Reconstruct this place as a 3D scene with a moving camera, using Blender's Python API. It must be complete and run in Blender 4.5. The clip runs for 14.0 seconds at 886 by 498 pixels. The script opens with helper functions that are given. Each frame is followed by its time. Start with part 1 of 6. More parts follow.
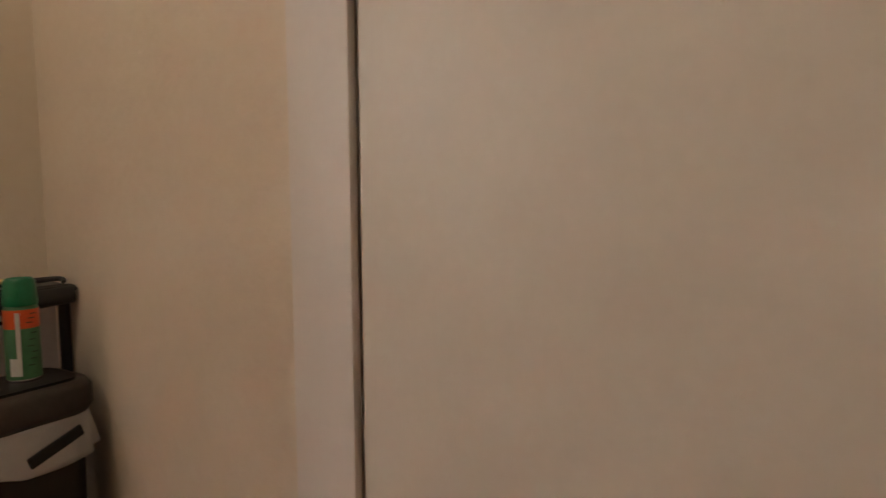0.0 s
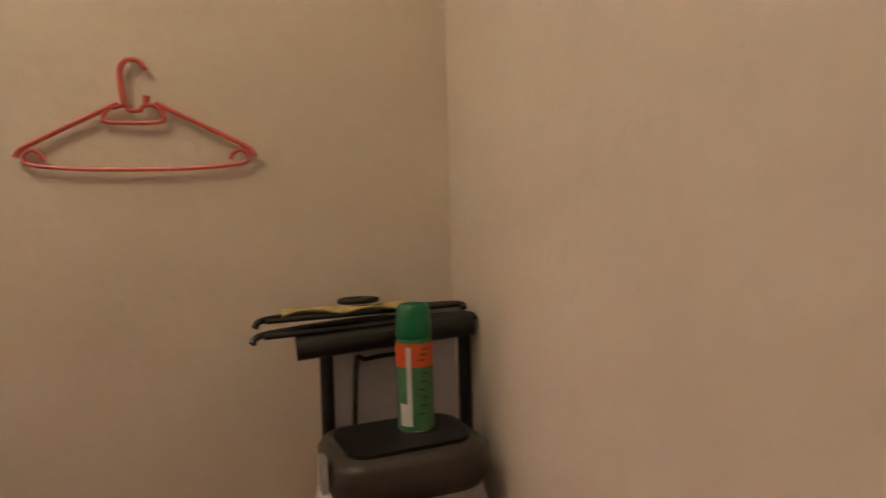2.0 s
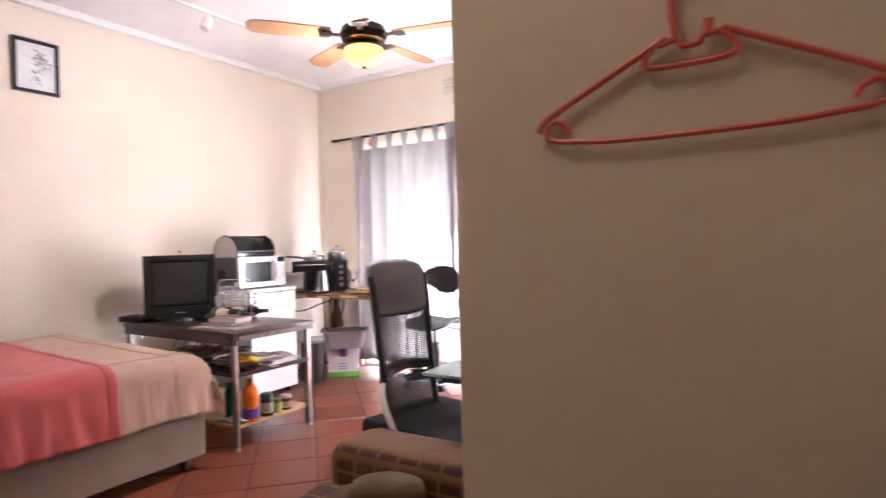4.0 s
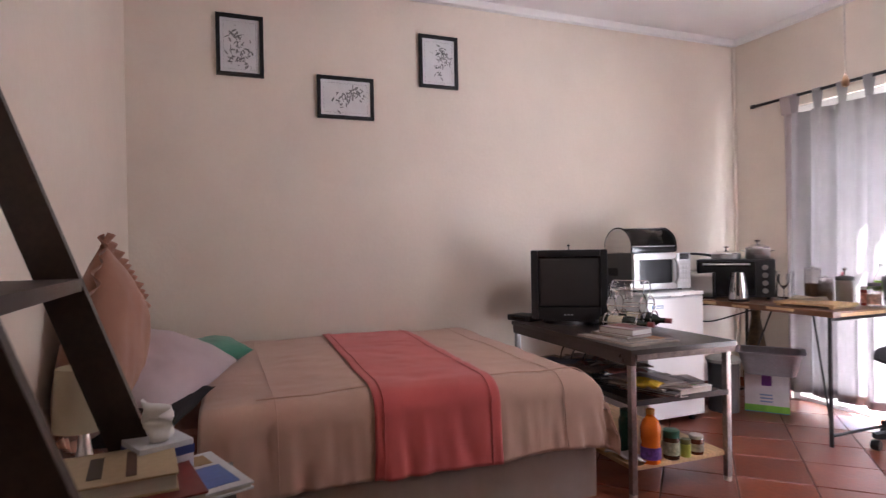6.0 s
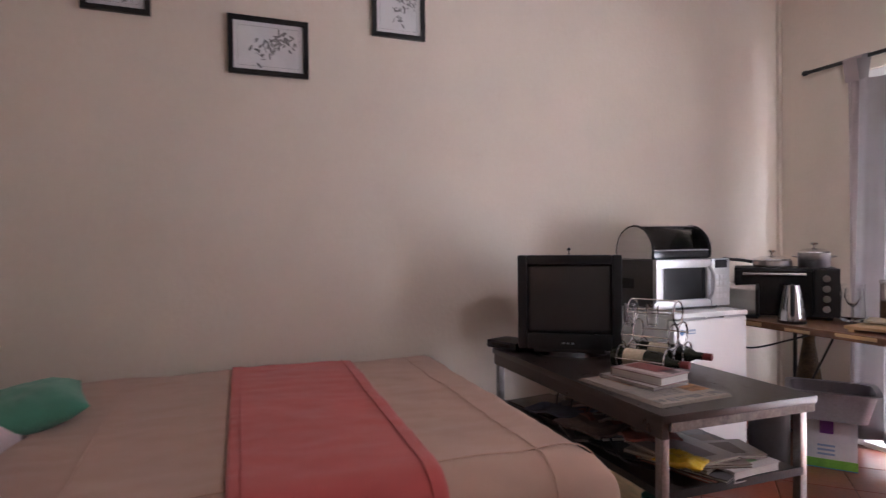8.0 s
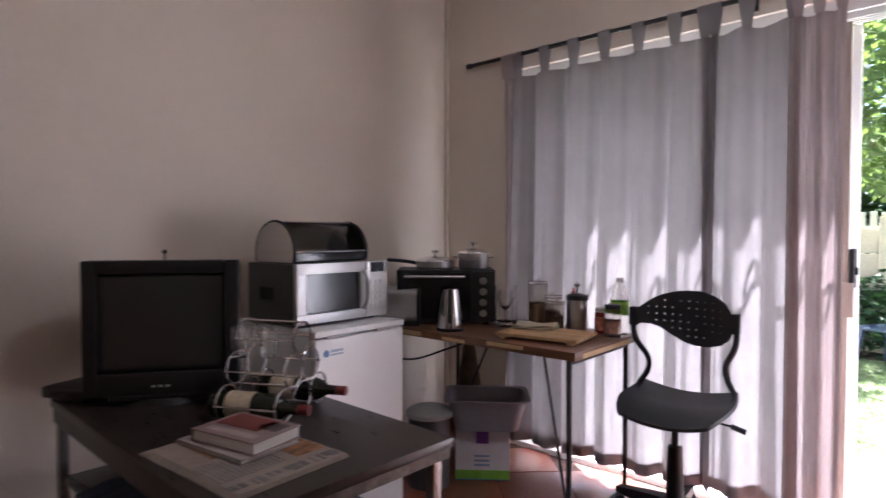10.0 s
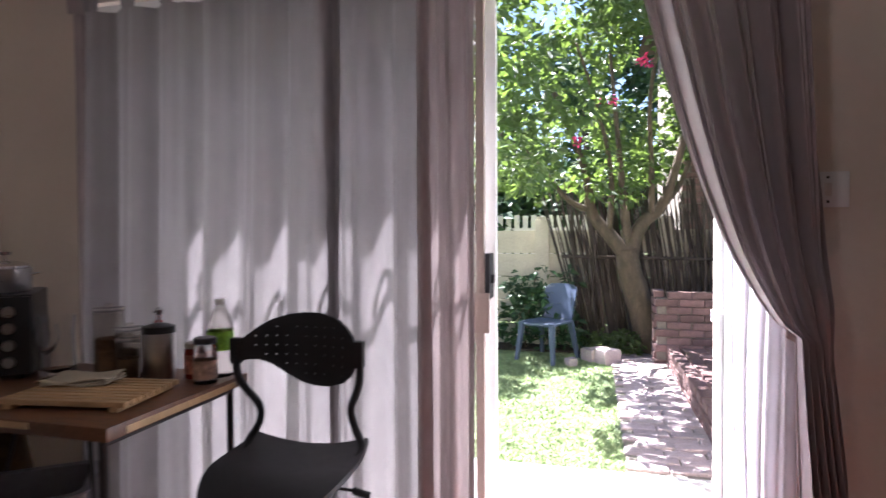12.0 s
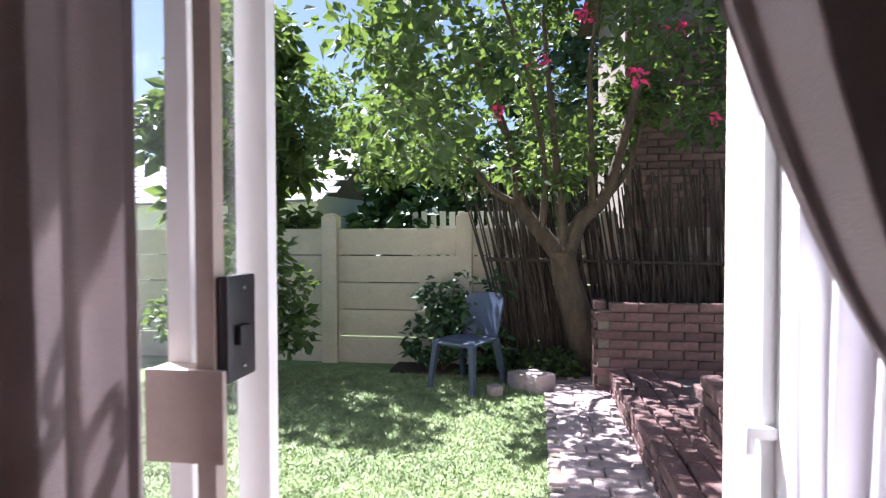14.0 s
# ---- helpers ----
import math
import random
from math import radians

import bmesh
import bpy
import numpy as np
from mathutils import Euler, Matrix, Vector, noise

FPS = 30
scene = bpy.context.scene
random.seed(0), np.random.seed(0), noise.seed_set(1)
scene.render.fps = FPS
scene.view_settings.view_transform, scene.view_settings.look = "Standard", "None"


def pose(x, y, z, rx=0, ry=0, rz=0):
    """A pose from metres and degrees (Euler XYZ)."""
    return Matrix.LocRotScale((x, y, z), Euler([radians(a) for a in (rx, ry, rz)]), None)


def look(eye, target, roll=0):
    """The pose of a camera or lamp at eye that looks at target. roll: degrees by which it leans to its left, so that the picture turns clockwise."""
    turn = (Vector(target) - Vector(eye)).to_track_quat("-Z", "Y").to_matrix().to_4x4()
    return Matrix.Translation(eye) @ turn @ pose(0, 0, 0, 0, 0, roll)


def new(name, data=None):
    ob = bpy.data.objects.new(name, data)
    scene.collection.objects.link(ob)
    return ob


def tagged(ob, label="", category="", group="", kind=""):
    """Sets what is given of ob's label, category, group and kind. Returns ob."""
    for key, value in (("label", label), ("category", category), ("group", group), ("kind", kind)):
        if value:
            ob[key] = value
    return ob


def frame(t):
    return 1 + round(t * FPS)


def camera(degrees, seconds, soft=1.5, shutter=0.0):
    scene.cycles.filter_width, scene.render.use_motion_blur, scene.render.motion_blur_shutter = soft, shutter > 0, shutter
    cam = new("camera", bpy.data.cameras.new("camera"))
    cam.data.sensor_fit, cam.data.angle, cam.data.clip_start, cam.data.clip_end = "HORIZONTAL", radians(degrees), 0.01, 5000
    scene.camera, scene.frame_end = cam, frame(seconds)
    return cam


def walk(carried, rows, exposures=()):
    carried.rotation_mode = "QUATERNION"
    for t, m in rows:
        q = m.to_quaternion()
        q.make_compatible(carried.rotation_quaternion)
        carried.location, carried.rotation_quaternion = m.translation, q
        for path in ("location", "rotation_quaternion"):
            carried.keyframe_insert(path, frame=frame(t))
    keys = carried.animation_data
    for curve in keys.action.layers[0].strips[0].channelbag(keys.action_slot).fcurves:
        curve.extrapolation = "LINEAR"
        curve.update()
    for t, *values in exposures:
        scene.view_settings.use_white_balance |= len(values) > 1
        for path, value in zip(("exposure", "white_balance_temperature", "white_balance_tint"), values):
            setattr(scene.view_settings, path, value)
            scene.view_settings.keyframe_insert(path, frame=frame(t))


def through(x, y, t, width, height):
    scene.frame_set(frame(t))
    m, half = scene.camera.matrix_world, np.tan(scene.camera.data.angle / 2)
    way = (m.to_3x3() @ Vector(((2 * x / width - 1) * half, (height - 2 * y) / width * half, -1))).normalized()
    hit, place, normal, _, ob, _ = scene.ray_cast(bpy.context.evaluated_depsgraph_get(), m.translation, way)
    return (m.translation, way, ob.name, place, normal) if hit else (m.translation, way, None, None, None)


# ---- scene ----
cam = camera(74.65, 14.0, soft=1.3, shutter=0.4)
# seconds, x, y, z, yaw, pitch, roll
PATH = [
    (0.0, 0.330, 1.330, 1.165, -48.80, -4.60, 0.30),
    (0.5, 0.362, 1.418, 1.163, -41.97, -3.99, 0.61),
    (1.0, 0.405, 1.530, 1.159, -32.46, -3.26, 1.03),
    (1.5, 0.458, 1.620, 1.155, -21.39, -2.73, 1.38),
    (2.0, 0.491, 1.734, 1.144, -10.80, -2.11, 1.73),
    (2.5, 0.487, 1.812, 1.136, -0.19, -1.34, 2.04),
    (3.0, 0.427, 1.903, 1.127, 9.73, -0.95, 1.75),
    (3.5, 0.354, 2.019, 1.130, 20.79, -0.58, 1.43),
    (4.0, 0.271, 2.105, 1.141, 31.89, -0.53, 1.54),
    (4.2, 0.238, 2.133, 1.113, 36.41, -0.12, 1.53),
    (4.7, 0.125, 2.221, 1.110, 47.49, 0.05, 1.51),
    (5.2, -0.039, 2.324, 1.120, 57.60, -0.00, 1.34),
    (5.7, -0.233, 2.440, 1.135, 65.51, -0.15, 1.12),
    (6.3, -0.482, 2.598, 1.149, 70.36, -0.28, 0.93),
    (6.5, -0.560, 2.653, 1.151, 71.46, -0.34, 0.77),
    (7.0, -0.769, 2.793, 1.157, 72.32, -0.31, 0.81),
    (7.2, -0.855, 2.833, 1.160, 72.23, -0.35, 0.77),
    (7.7, -1.037, 2.963, 1.169, 70.94, -0.52, 0.70),
    (8.2, -1.170, 3.099, 1.181, 66.64, -0.88, 0.53),
    (8.7, -1.267, 3.247, 1.191, 60.37, -1.25, 0.33),
    (9.3, -1.359, 3.450, 1.195, 51.68, -1.46, 0.14),
    (9.5, -1.397, 3.534, 1.192, 48.58, -1.34, 0.17),
    (10.0, -1.457, 3.707, 1.191, 41.45, -1.44, -0.01),
    (10.5, -1.467, 3.911, 1.199, 34.29, -1.41, 0.04),
    (11.0, -1.441, 4.097, 1.205, 28.42, -1.36, 0.06),
    (11.5, -1.420, 4.299, 1.202, 22.12, -1.38, 0.09),
    (12.0, -1.414, 4.538, 1.195, 14.52, -1.29, 0.28),
    (12.5, -1.380, 4.816, 1.192, 10.55, -1.33, 0.34),
    (13.0, -1.325, 5.110, 1.198, 9.76, -1.47, -0.10),
    (13.5, -1.315, 5.410, 1.203, 9.44, -1.42, 0.23),
    (14.0, -1.314, 5.714, 1.196, 9.03, -1.47, 0.13),
]
EXPOSURES = [(0.0, 6.05, 5950, 12), (1.0, 6.4, 6000, 12), (2.2, 6.45, 6000, 12), (3.0, 6.15, 5750, 15), (4.2, 5.75, 5600, 19), (6.3, 4.75, 5550, 21), (7.2, 4.6, 5550, 21), (9.3, 3.95, 5500, 21), (11.0, 3.4, 5600, 20), (12.5, 2.85, 5650, 21), (14.0, 2.15, 5600, 22)]
walk(cam, [(t, pose(x, y, z, 90 + pitch, roll, yaw)) for t, x, y, z, yaw, pitch, roll in PATH], EXPOSURES)

# ---- world and sun ----
SUN_FROM = Vector((-0.55, 0.45, 1.05)).normalized()
world = bpy.data.worlds.new("sky")
scene.world = world
world.use_nodes = True
sky = world.node_tree.nodes.new("ShaderNodeTexSky")
sky.sky_type, sky.sun_disc = "NISHITA", False
sky.sun_elevation = math.asin(SUN_FROM.z)
sky.sun_rotation = math.atan2(SUN_FROM.x, SUN_FROM.y)
world.node_tree.links.new(sky.outputs[0], world.node_tree.nodes["Background"].inputs[0])
world.node_tree.nodes["Background"].inputs[1].default_value = 0.037
sun_lamp = bpy.data.lights.new("sun", "SUN")
sun_lamp.energy, sun_lamp.angle, sun_lamp.color = 5.0, radians(0.6), (1.0, 0.95, 0.86)
new("sun", sun_lamp).matrix_basis = look(SUN_FROM * 30, (0, 0, 0))

# added area lamp in the curtained door opening, standing in for the sky
day = bpy.data.lights.new("sky_in_door", "AREA")
day.shape, day.size, day.size_y, day.energy, day.color = "RECTANGLE", 1.45, 1.9, 0.06, (0.85, 0.9, 1.0)
new("sky_in_door", day).matrix_basis = look((-2.6, 6.62, 1.05), (-2.6, 0, 0.9))
# unseen area lamp added beside the open door, standing in for terrace bounce
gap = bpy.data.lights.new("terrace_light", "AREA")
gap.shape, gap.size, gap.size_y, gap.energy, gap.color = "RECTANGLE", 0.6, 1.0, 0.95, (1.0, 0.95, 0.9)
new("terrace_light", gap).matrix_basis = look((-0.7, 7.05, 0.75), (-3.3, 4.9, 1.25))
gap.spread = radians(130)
# the bulb inside the glass bowl of the ceiling fan
fan_bulb = bpy.data.lights.new("fan_bulb", "POINT")
fan_bulb.energy, fan_bulb.color, fan_bulb.shadow_soft_size = 1.5, (1.0, 0.93, 0.83), 0.1
new("fan_bulb", fan_bulb).matrix_basis = pose(-1.81, 4.665, 2.2)
# weak warm unseen bulb, assumed in the passage from the nook's warm light
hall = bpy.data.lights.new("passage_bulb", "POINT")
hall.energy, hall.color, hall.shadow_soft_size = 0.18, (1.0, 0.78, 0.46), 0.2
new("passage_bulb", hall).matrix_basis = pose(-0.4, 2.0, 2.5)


# ---- materials ----
def principled(name):
    m = bpy.data.materials.new(name)
    m.use_nodes = True
    return m, m.node_tree.nodes, m.node_tree.links, m.node_tree.nodes["Principled BSDF"]


def mat(name, col, rough=0.6, metal=0.0, var=0.12, scale=6.0, bump=0.1, fine=90.0, sheen=0.0, stretch=(1, 1, 1), each=0.0, two=None, coat=0.0):
    """A surface of one colour that varies at two scales, with fine relief. each: how much single pieces differ."""
    m, n, l, b = principled(name)
    tc = n.new("ShaderNodeTexCoord")
    mp = n.new("ShaderNodeMapping")
    mp.inputs["Scale"].default_value = stretch
    l.new(tc.outputs["Object"], mp.inputs["Vector"])
    big = n.new("ShaderNodeTexNoise")
    big.inputs["Scale"].default_value, big.inputs["Detail"].default_value, big.inputs["Roughness"].default_value = scale, 5, 0.6
    small = n.new("ShaderNodeTexNoise")
    small.inputs["Scale"].default_value, small.inputs["Detail"].default_value = fine, 3
    l.new(mp.outputs[0], big.inputs["Vector"])
    l.new(mp.outputs[0], small.inputs["Vector"])
    ramp = n.new("ShaderNodeValToRGB")
    lo = [max(0, c * (1 - var)) for c in col] if two is None else two
    hi = [min(1, c * (1 + var)) for c in col]
    ramp.color_ramp.elements[0].position, ramp.color_ramp.elements[1].position = 0.3, 0.7
    ramp.color_ramp.elements[0].color, ramp.color_ramp.elements[1].color = (*lo, 1), (*hi, 1)
    l.new(big.outputs["Fac"], ramp.inputs[0])
    mix = n.new("ShaderNodeMix")
    mix.data_type, mix.blend_type = "RGBA", "OVERLAY"
    mix.inputs["Factor"].default_value = min(0.5, var * 1.5)
    l.new(ramp.outputs[0], mix.inputs["A"])
    l.new(small.outputs["Fac"], mix.inputs["B"])
    out = mix.outputs["Result"]
    if each:
        info = n.new("ShaderNodeObjectInfo")
        hsv = n.new("ShaderNodeHueSaturation")
        rng = n.new("ShaderNodeMapRange")
        rng.inputs["To Min"].default_value, rng.inputs["To Max"].default_value = 1 - each, 1 + each
        l.new(info.outputs["Random"], rng.inputs["Value"])
        l.new(rng.outputs[0], hsv.inputs["Value"])
        l.new(out, hsv.inputs["Color"])
        out = hsv.outputs[0]
    l.new(out, b.inputs["Base Color"])
    rr = n.new("ShaderNodeMapRange")
    rr.inputs["To Min"].default_value, rr.inputs["To Max"].default_value = max(0.03, rough - 0.08), min(1, rough + 0.08)
    l.new(big.outputs["Fac"], rr.inputs["Value"])
    l.new(rr.outputs[0], b.inputs["Roughness"])
    b.inputs["Metallic"].default_value = metal
    b.inputs["Sheen Weight"].default_value = sheen
    b.inputs["Coat Weight"].default_value = coat
    if bump:
        bp = n.new("ShaderNodeBump")
        bp.inputs["Strength"].default_value, bp.inputs["Distance"].default_value = bump, 0.01
        add = n.new("ShaderNodeMath")
        l.new(big.outputs["Fac"], add.inputs[0])
        l.new(small.outputs["Fac"], add.inputs[1])
        l.new(add.outputs[0], bp.inputs["Height"])
        l.new(bp.outputs[0], b.inputs["Normal"])
    return m


def glass(name, col=(1, 1, 1), rough=0.02, ior=1.45, thin=False):
    m, n, l, b = principled(name)
    b.inputs["Base Color"].default_value = (*col, 1)
    b.inputs["Roughness"].default_value = rough
    b.inputs["IOR"].default_value = 1.02 if thin else ior
    b.inputs["Transmission Weight"].default_value = 1.0
    if thin:
        b.inputs["Coat Weight"].default_value, b.inputs["Coat Roughness"].default_value = 0.5, 0.02
    return m


def cloth(name, col, through=0.5, weave=700.0, var=0.08, rough=0.9):
    """Thin woven cloth that lets part of the light through."""
    m = mat(name, col, rough, var=var, scale=5, bump=0.25, fine=weave, sheen=0.2)
    n, l = m.node_tree.nodes, m.node_tree.links
    b, o = n["Principled BSDF"], n["Material Output"]
    t = n.new("ShaderNodeBsdfTranslucent")
    mx = n.new("ShaderNodeMixShader")
    mx.inputs[0].default_value = through
    l.new(b.inputs["Base Color"].links[0].from_socket, t.inputs["Color"])
    l.new(b.outputs[0], mx.inputs[1])
    l.new(t.outputs[0], mx.inputs[2])
    l.new(mx.outputs[0], o.inputs["Surface"])
    return m


def glow(name, col, strength):
    m, n, l, b = principled(name)
    b.inputs["Base Color"].default_value = (*col, 1)
    b.inputs["Emission Color"].default_value, b.inputs["Emission Strength"].default_value = (*col, 1), strength
    return m


WALL = mat("cream_wall_paint", (0.73, 0.645, 0.55), 0.75, var=0.04, scale=2.2, bump=0.13, fine=45)
CEILING = mat("white_ceiling_paint", (0.8, 0.79, 0.78), 0.8, var=0.03, scale=2, bump=0.05)
WHITE_GLOSS = mat("white_gloss_paint", (0.7, 0.65, 0.62), 0.55, var=0.03, scale=3, bump=0.04)
GREY_DOOR = mat("pale_grey_door_paint", (0.66, 0.6, 0.53), 0.5, var=0.03, scale=3, bump=0.03)
GROUT = mat("dark_grout", (0.085, 0.04, 0.026), 0.9, var=0.2, scale=20)
TILE = mat("terracotta_tile", (0.21, 0.056, 0.028), 0.32, var=0.18, scale=7, bump=0.08, fine=40, each=0.14, coat=0.15)
ALU = mat("white_powder_coated_aluminium", (0.78, 0.77, 0.76), 0.4, var=0.03, bump=0.02)
BLACK_PLASTIC = mat("black_plastic", (0.012, 0.012, 0.013), 0.4, var=0.2, scale=20, bump=0.05, fine=300)
BLACK_GLOSS = mat("black_glossy_plastic", (0.01, 0.01, 0.011), 0.16, var=0.1, bump=0.0)
DARK_STEEL = mat("dark_painted_steel", (0.03, 0.028, 0.027), 0.35, metal=0.4, var=0.3, scale=12, bump=0.06)
CHROME = mat("polished_chrome", (0.75, 0.75, 0.76), 0.12, metal=1.0, var=0.05, bump=0.01)
STEEL = mat("brushed_stainless_steel", (0.55, 0.54, 0.53), 0.3, metal=1.0, var=0.08, scale=3, fine=250, bump=0.03, stretch=(1, 1, 12))
SILVER = mat("silver_painted_plastic", (0.5, 0.5, 0.5), 0.35, metal=0.5, var=0.05, bump=0.02)
FRIDGE_WHITE = mat("white_enamel", (0.8, 0.79, 0.78), 0.3, var=0.03, scale=3, bump=0.05, fine=130)
DESK_TOP = mat("dark_brown_laminate", (0.033, 0.025, 0.021), 0.3, var=0.15, scale=14, bump=0.05, stretch=(1, 6, 1))
DARK_WOOD = mat("dark_stained_wood", (0.03, 0.016, 0.011), 0.4, var=0.35, scale=8, bump=0.1, stretch=(8, 1, 1))
TABLE_WOOD = mat("worn_varnished_plywood", (0.16, 0.07, 0.03), 0.35, var=0.4, scale=6, bump=0.1, stretch=(2, 9, 2))
PALE_WOOD = mat("pale_pine", (0.55, 0.36, 0.18), 0.5, var=0.2, scale=6, bump=0.08, stretch=(2, 12, 2), each=0.1)
BLADE_WOOD = mat("light_oak_veneer", (0.36, 0.2, 0.1), 0.45, var=0.18, scale=6, bump=0.05, stretch=(1, 10, 1))
BRONZE = mat("dark_bronze", (0.045, 0.03, 0.02), 0.35, metal=0.8, var=0.2, bump=0.05)
SPREAD = mat("beige_cotton_bedspread", (0.52, 0.33, 0.25), 0.9, var=0.06, scale=4, bump=0.35, fine=500, sheen=0.3)
RUNNER = mat("coral_cotton_runner", (0.55, 0.1, 0.09), 0.9, var=0.08, scale=5, bump=0.35, fine=500, sheen=0.3)
BED_BASE = mat("grey_brown_upholstery", (0.3, 0.23, 0.19), 0.95, var=0.1, scale=9, bump=0.25, fine=400, sheen=0.3)
TAN_CLOTH = mat("tan_pillow_cotton", (0.36, 0.18, 0.115), 0.9, var=0.08, scale=6, bump=0.3, fine=450, sheen=0.3)
LILAC_CLOTH = mat("pale_lilac_cotton", (0.5, 0.4, 0.42), 0.9, var=0.06, scale=6, bump=0.3, fine=450, sheen=0.3)
GREEN_CLOTH = mat("sea_green_cotton", (0.1, 0.32, 0.22), 0.9, var=0.1, scale=8, bump=0.3, fine=450, sheen=0.3)
BLACK_CLOTH = mat("black_cloth", (0.01, 0.009, 0.01), 0.95, var=0.2, scale=10, bump=0.3, fine=400)
CURTAIN = cloth("cream_cotton_curtain", (0.285, 0.26, 0.265), 0.175)
DRAPE = cloth("taupe_satin_curtain", (0.4, 0.33, 0.325), 0.12, weave=300, rough=0.45)
PANE = glass("window_glass", thin=True)
CLEAR = glass("clear_glass")


# ---- mesh helpers ----
def box(x0, y0, z0, x1, y1, z1, bev=0.0, seg=2):
    bm = bmesh.new()
    bmesh.ops.create_cube(bm, size=1.0)
    for v in bm.verts:
        v.co = Vector(((x0 + x1) / 2 + v.co.x * (x1 - x0), (y0 + y1) / 2 + v.co.y * (y1 - y0), (z0 + z1) / 2 + v.co.z * (z1 - z0)))
    if bev:
        bmesh.ops.bevel(bm, geom=list(bm.edges), offset=bev, segments=seg, profile=0.7, affect="EDGES")
    return bm


def join(*bms):
    out = bmesh.new()
    for b in bms:
        me = bpy.data.meshes.new("tmp")
        b.to_mesh(me)
        out.from_mesh(me)
        bpy.data.meshes.remove(me)
        b.free()
    return out


def moved(bm, m):
    bmesh.ops.transform(bm, matrix=m, verts=bm.verts)
    return bm


def lathe(profile, n=24, m=None):
    """A turned solid from (radius, height) pairs."""
    bm = bmesh.new()
    rings = []
    for r, z in profile:
        if r < 1e-5:
            rings.append([bm.verts.new((0, 0, z))])
        else:
            rings.append([bm.verts.new((r * math.cos(2 * math.pi * k / n), r * math.sin(2 * math.pi * k / n), z)) for k in range(n)])
    for a, b in zip(rings, rings[1:]):
        for k in range(n):
            j = (k + 1) % n
            if len(a) == 1 and len(b) == 1:
                continue
            if len(a) == 1:
                bm.faces.new((a[0], b[j], b[k]))
            elif len(b) == 1:
                bm.faces.new((a[k], a[j], b[0]))
            else:
                bm.faces.new((a[k], a[j], b[j], b[k]))
    bmesh.ops.recalc_face_normals(bm, faces=bm.faces)
    return moved(bm, m) if m else bm


def tube(points, r, n=8, closed=False, flat=1.0):
    """A rod swept along points. r: one radius, or one for each point."""
    bm = bmesh.new()
    pts = [Vector(p) for p in points]
    rad = [r] * len(pts) if isinstance(r, (int, float)) else list(r)
    rings = []
    side = None
    for i, p in enumerate(pts):
        a = pts[i - 1] if i or closed else p
        b = pts[(i + 1) % len(pts)] if i + 1 < len(pts) or closed else p
        d = (b - a).normalized()
        if side is None:
            side = d.orthogonal().normalized()
        else:
            side = (side - d * side.dot(d)).normalized()
        up = d.cross(side)
        rings.append([bm.verts.new(p + rad[i] * (math.cos(2 * math.pi * k / n) * side + flat * math.sin(2 * math.pi * k / n) * up)) for k in range(n)])
    pairs = list(zip(rings, rings[1:])) + ([(rings[-1], rings[0])] if closed else [])
    for a, b in pairs:
        for k in range(n):
            bm.faces.new((a[k], a[(k + 1) % n], b[(k + 1) % n], b[k]))
    if not closed:
        bm.faces.new(rings[0][::-1])
        bm.faces.new(rings[-1])
    bmesh.ops.recalc_face_normals(bm, faces=bm.faces)
    return bm


def smooth_line(points, steps=6):
    """Catmull-Rom through points."""
    p = [Vector(q) for q in points]
    out = []
    for i in range(len(p) - 1):
        a, b, c, d = p[max(i - 1, 0)], p[i], p[i + 1], p[min(i + 2, len(p) - 1)]
        for s in range(steps):
            t = s / steps
            out.append(0.5 * (2 * b + (c - a) * t + (2 * a - 5 * b + 4 * c - d) * t * t + (3 * b - a - 3 * c + d) * t ** 3))
    return out + [p[-1]]


def sheet(fn, nu, nv, thick=0.003):
    """A sheet with thickness from fn(u, v) with u and v from 0 to 1."""
    bm = bmesh.new()
    g = [[bm.verts.new(fn(i / nu, j / nv)) for j in range(nv + 1)] for i in range(nu + 1)]
    for i in range(nu):
        for j in range(nv):
            bm.faces.new((g[i][j], g[i + 1][j], g[i + 1][j + 1], g[i][j + 1]))
    bmesh.ops.recalc_face_normals(bm, faces=bm.faces)
    if thick:
        bmesh.ops.solidify(bm, geom=list(bm.faces), thickness=thick)
    return bm


def prism(outline, depth, axis="y", bev=0.0):
    """A flat outline pushed along an axis. axis y: outline is (x, z); x: (y, z); z: (x, y)."""
    bm = bmesh.new()
    put = {"x": lambda a, b: (0, a, b), "y": lambda a, b: (a, 0, b), "z": lambda a, b: (a, b, 0)}[axis]
    way = {"x": (depth, 0, 0), "y": (0, depth, 0), "z": (0, 0, depth)}[axis]
    face = bm.faces.new([bm.verts.new(put(a, b)) for a, b in outline])
    made = bmesh.ops.extrude_face_region(bm, geom=[face])
    bmesh.ops.translate(bm, vec=way, verts=[v for v in made["geom"] if isinstance(v, bmesh.types.BMVert)])
    bmesh.ops.recalc_face_normals(bm, faces=bm.faces)
    if bev:
        bmesh.ops.bevel(bm, geom=list(bm.edges), offset=bev, segments=2, affect="EDGES")
    return bm


def rounded(w, h, r, n=5):
    """Outline of a rounded rectangle round 0, 0."""
    out = []
    for cx, cy, a0 in ((w / 2 - r, h / 2 - r, 0), (-w / 2 + r, h / 2 - r, 90), (-w / 2 + r, -h / 2 + r, 180), (w / 2 - r, -h / 2 + r, 270)):
        for k in range(n + 1):
            a = radians(a0 + 90 * k / n)
            out.append((cx + r * math.cos(a), cy + r * math.sin(a)))
    return out


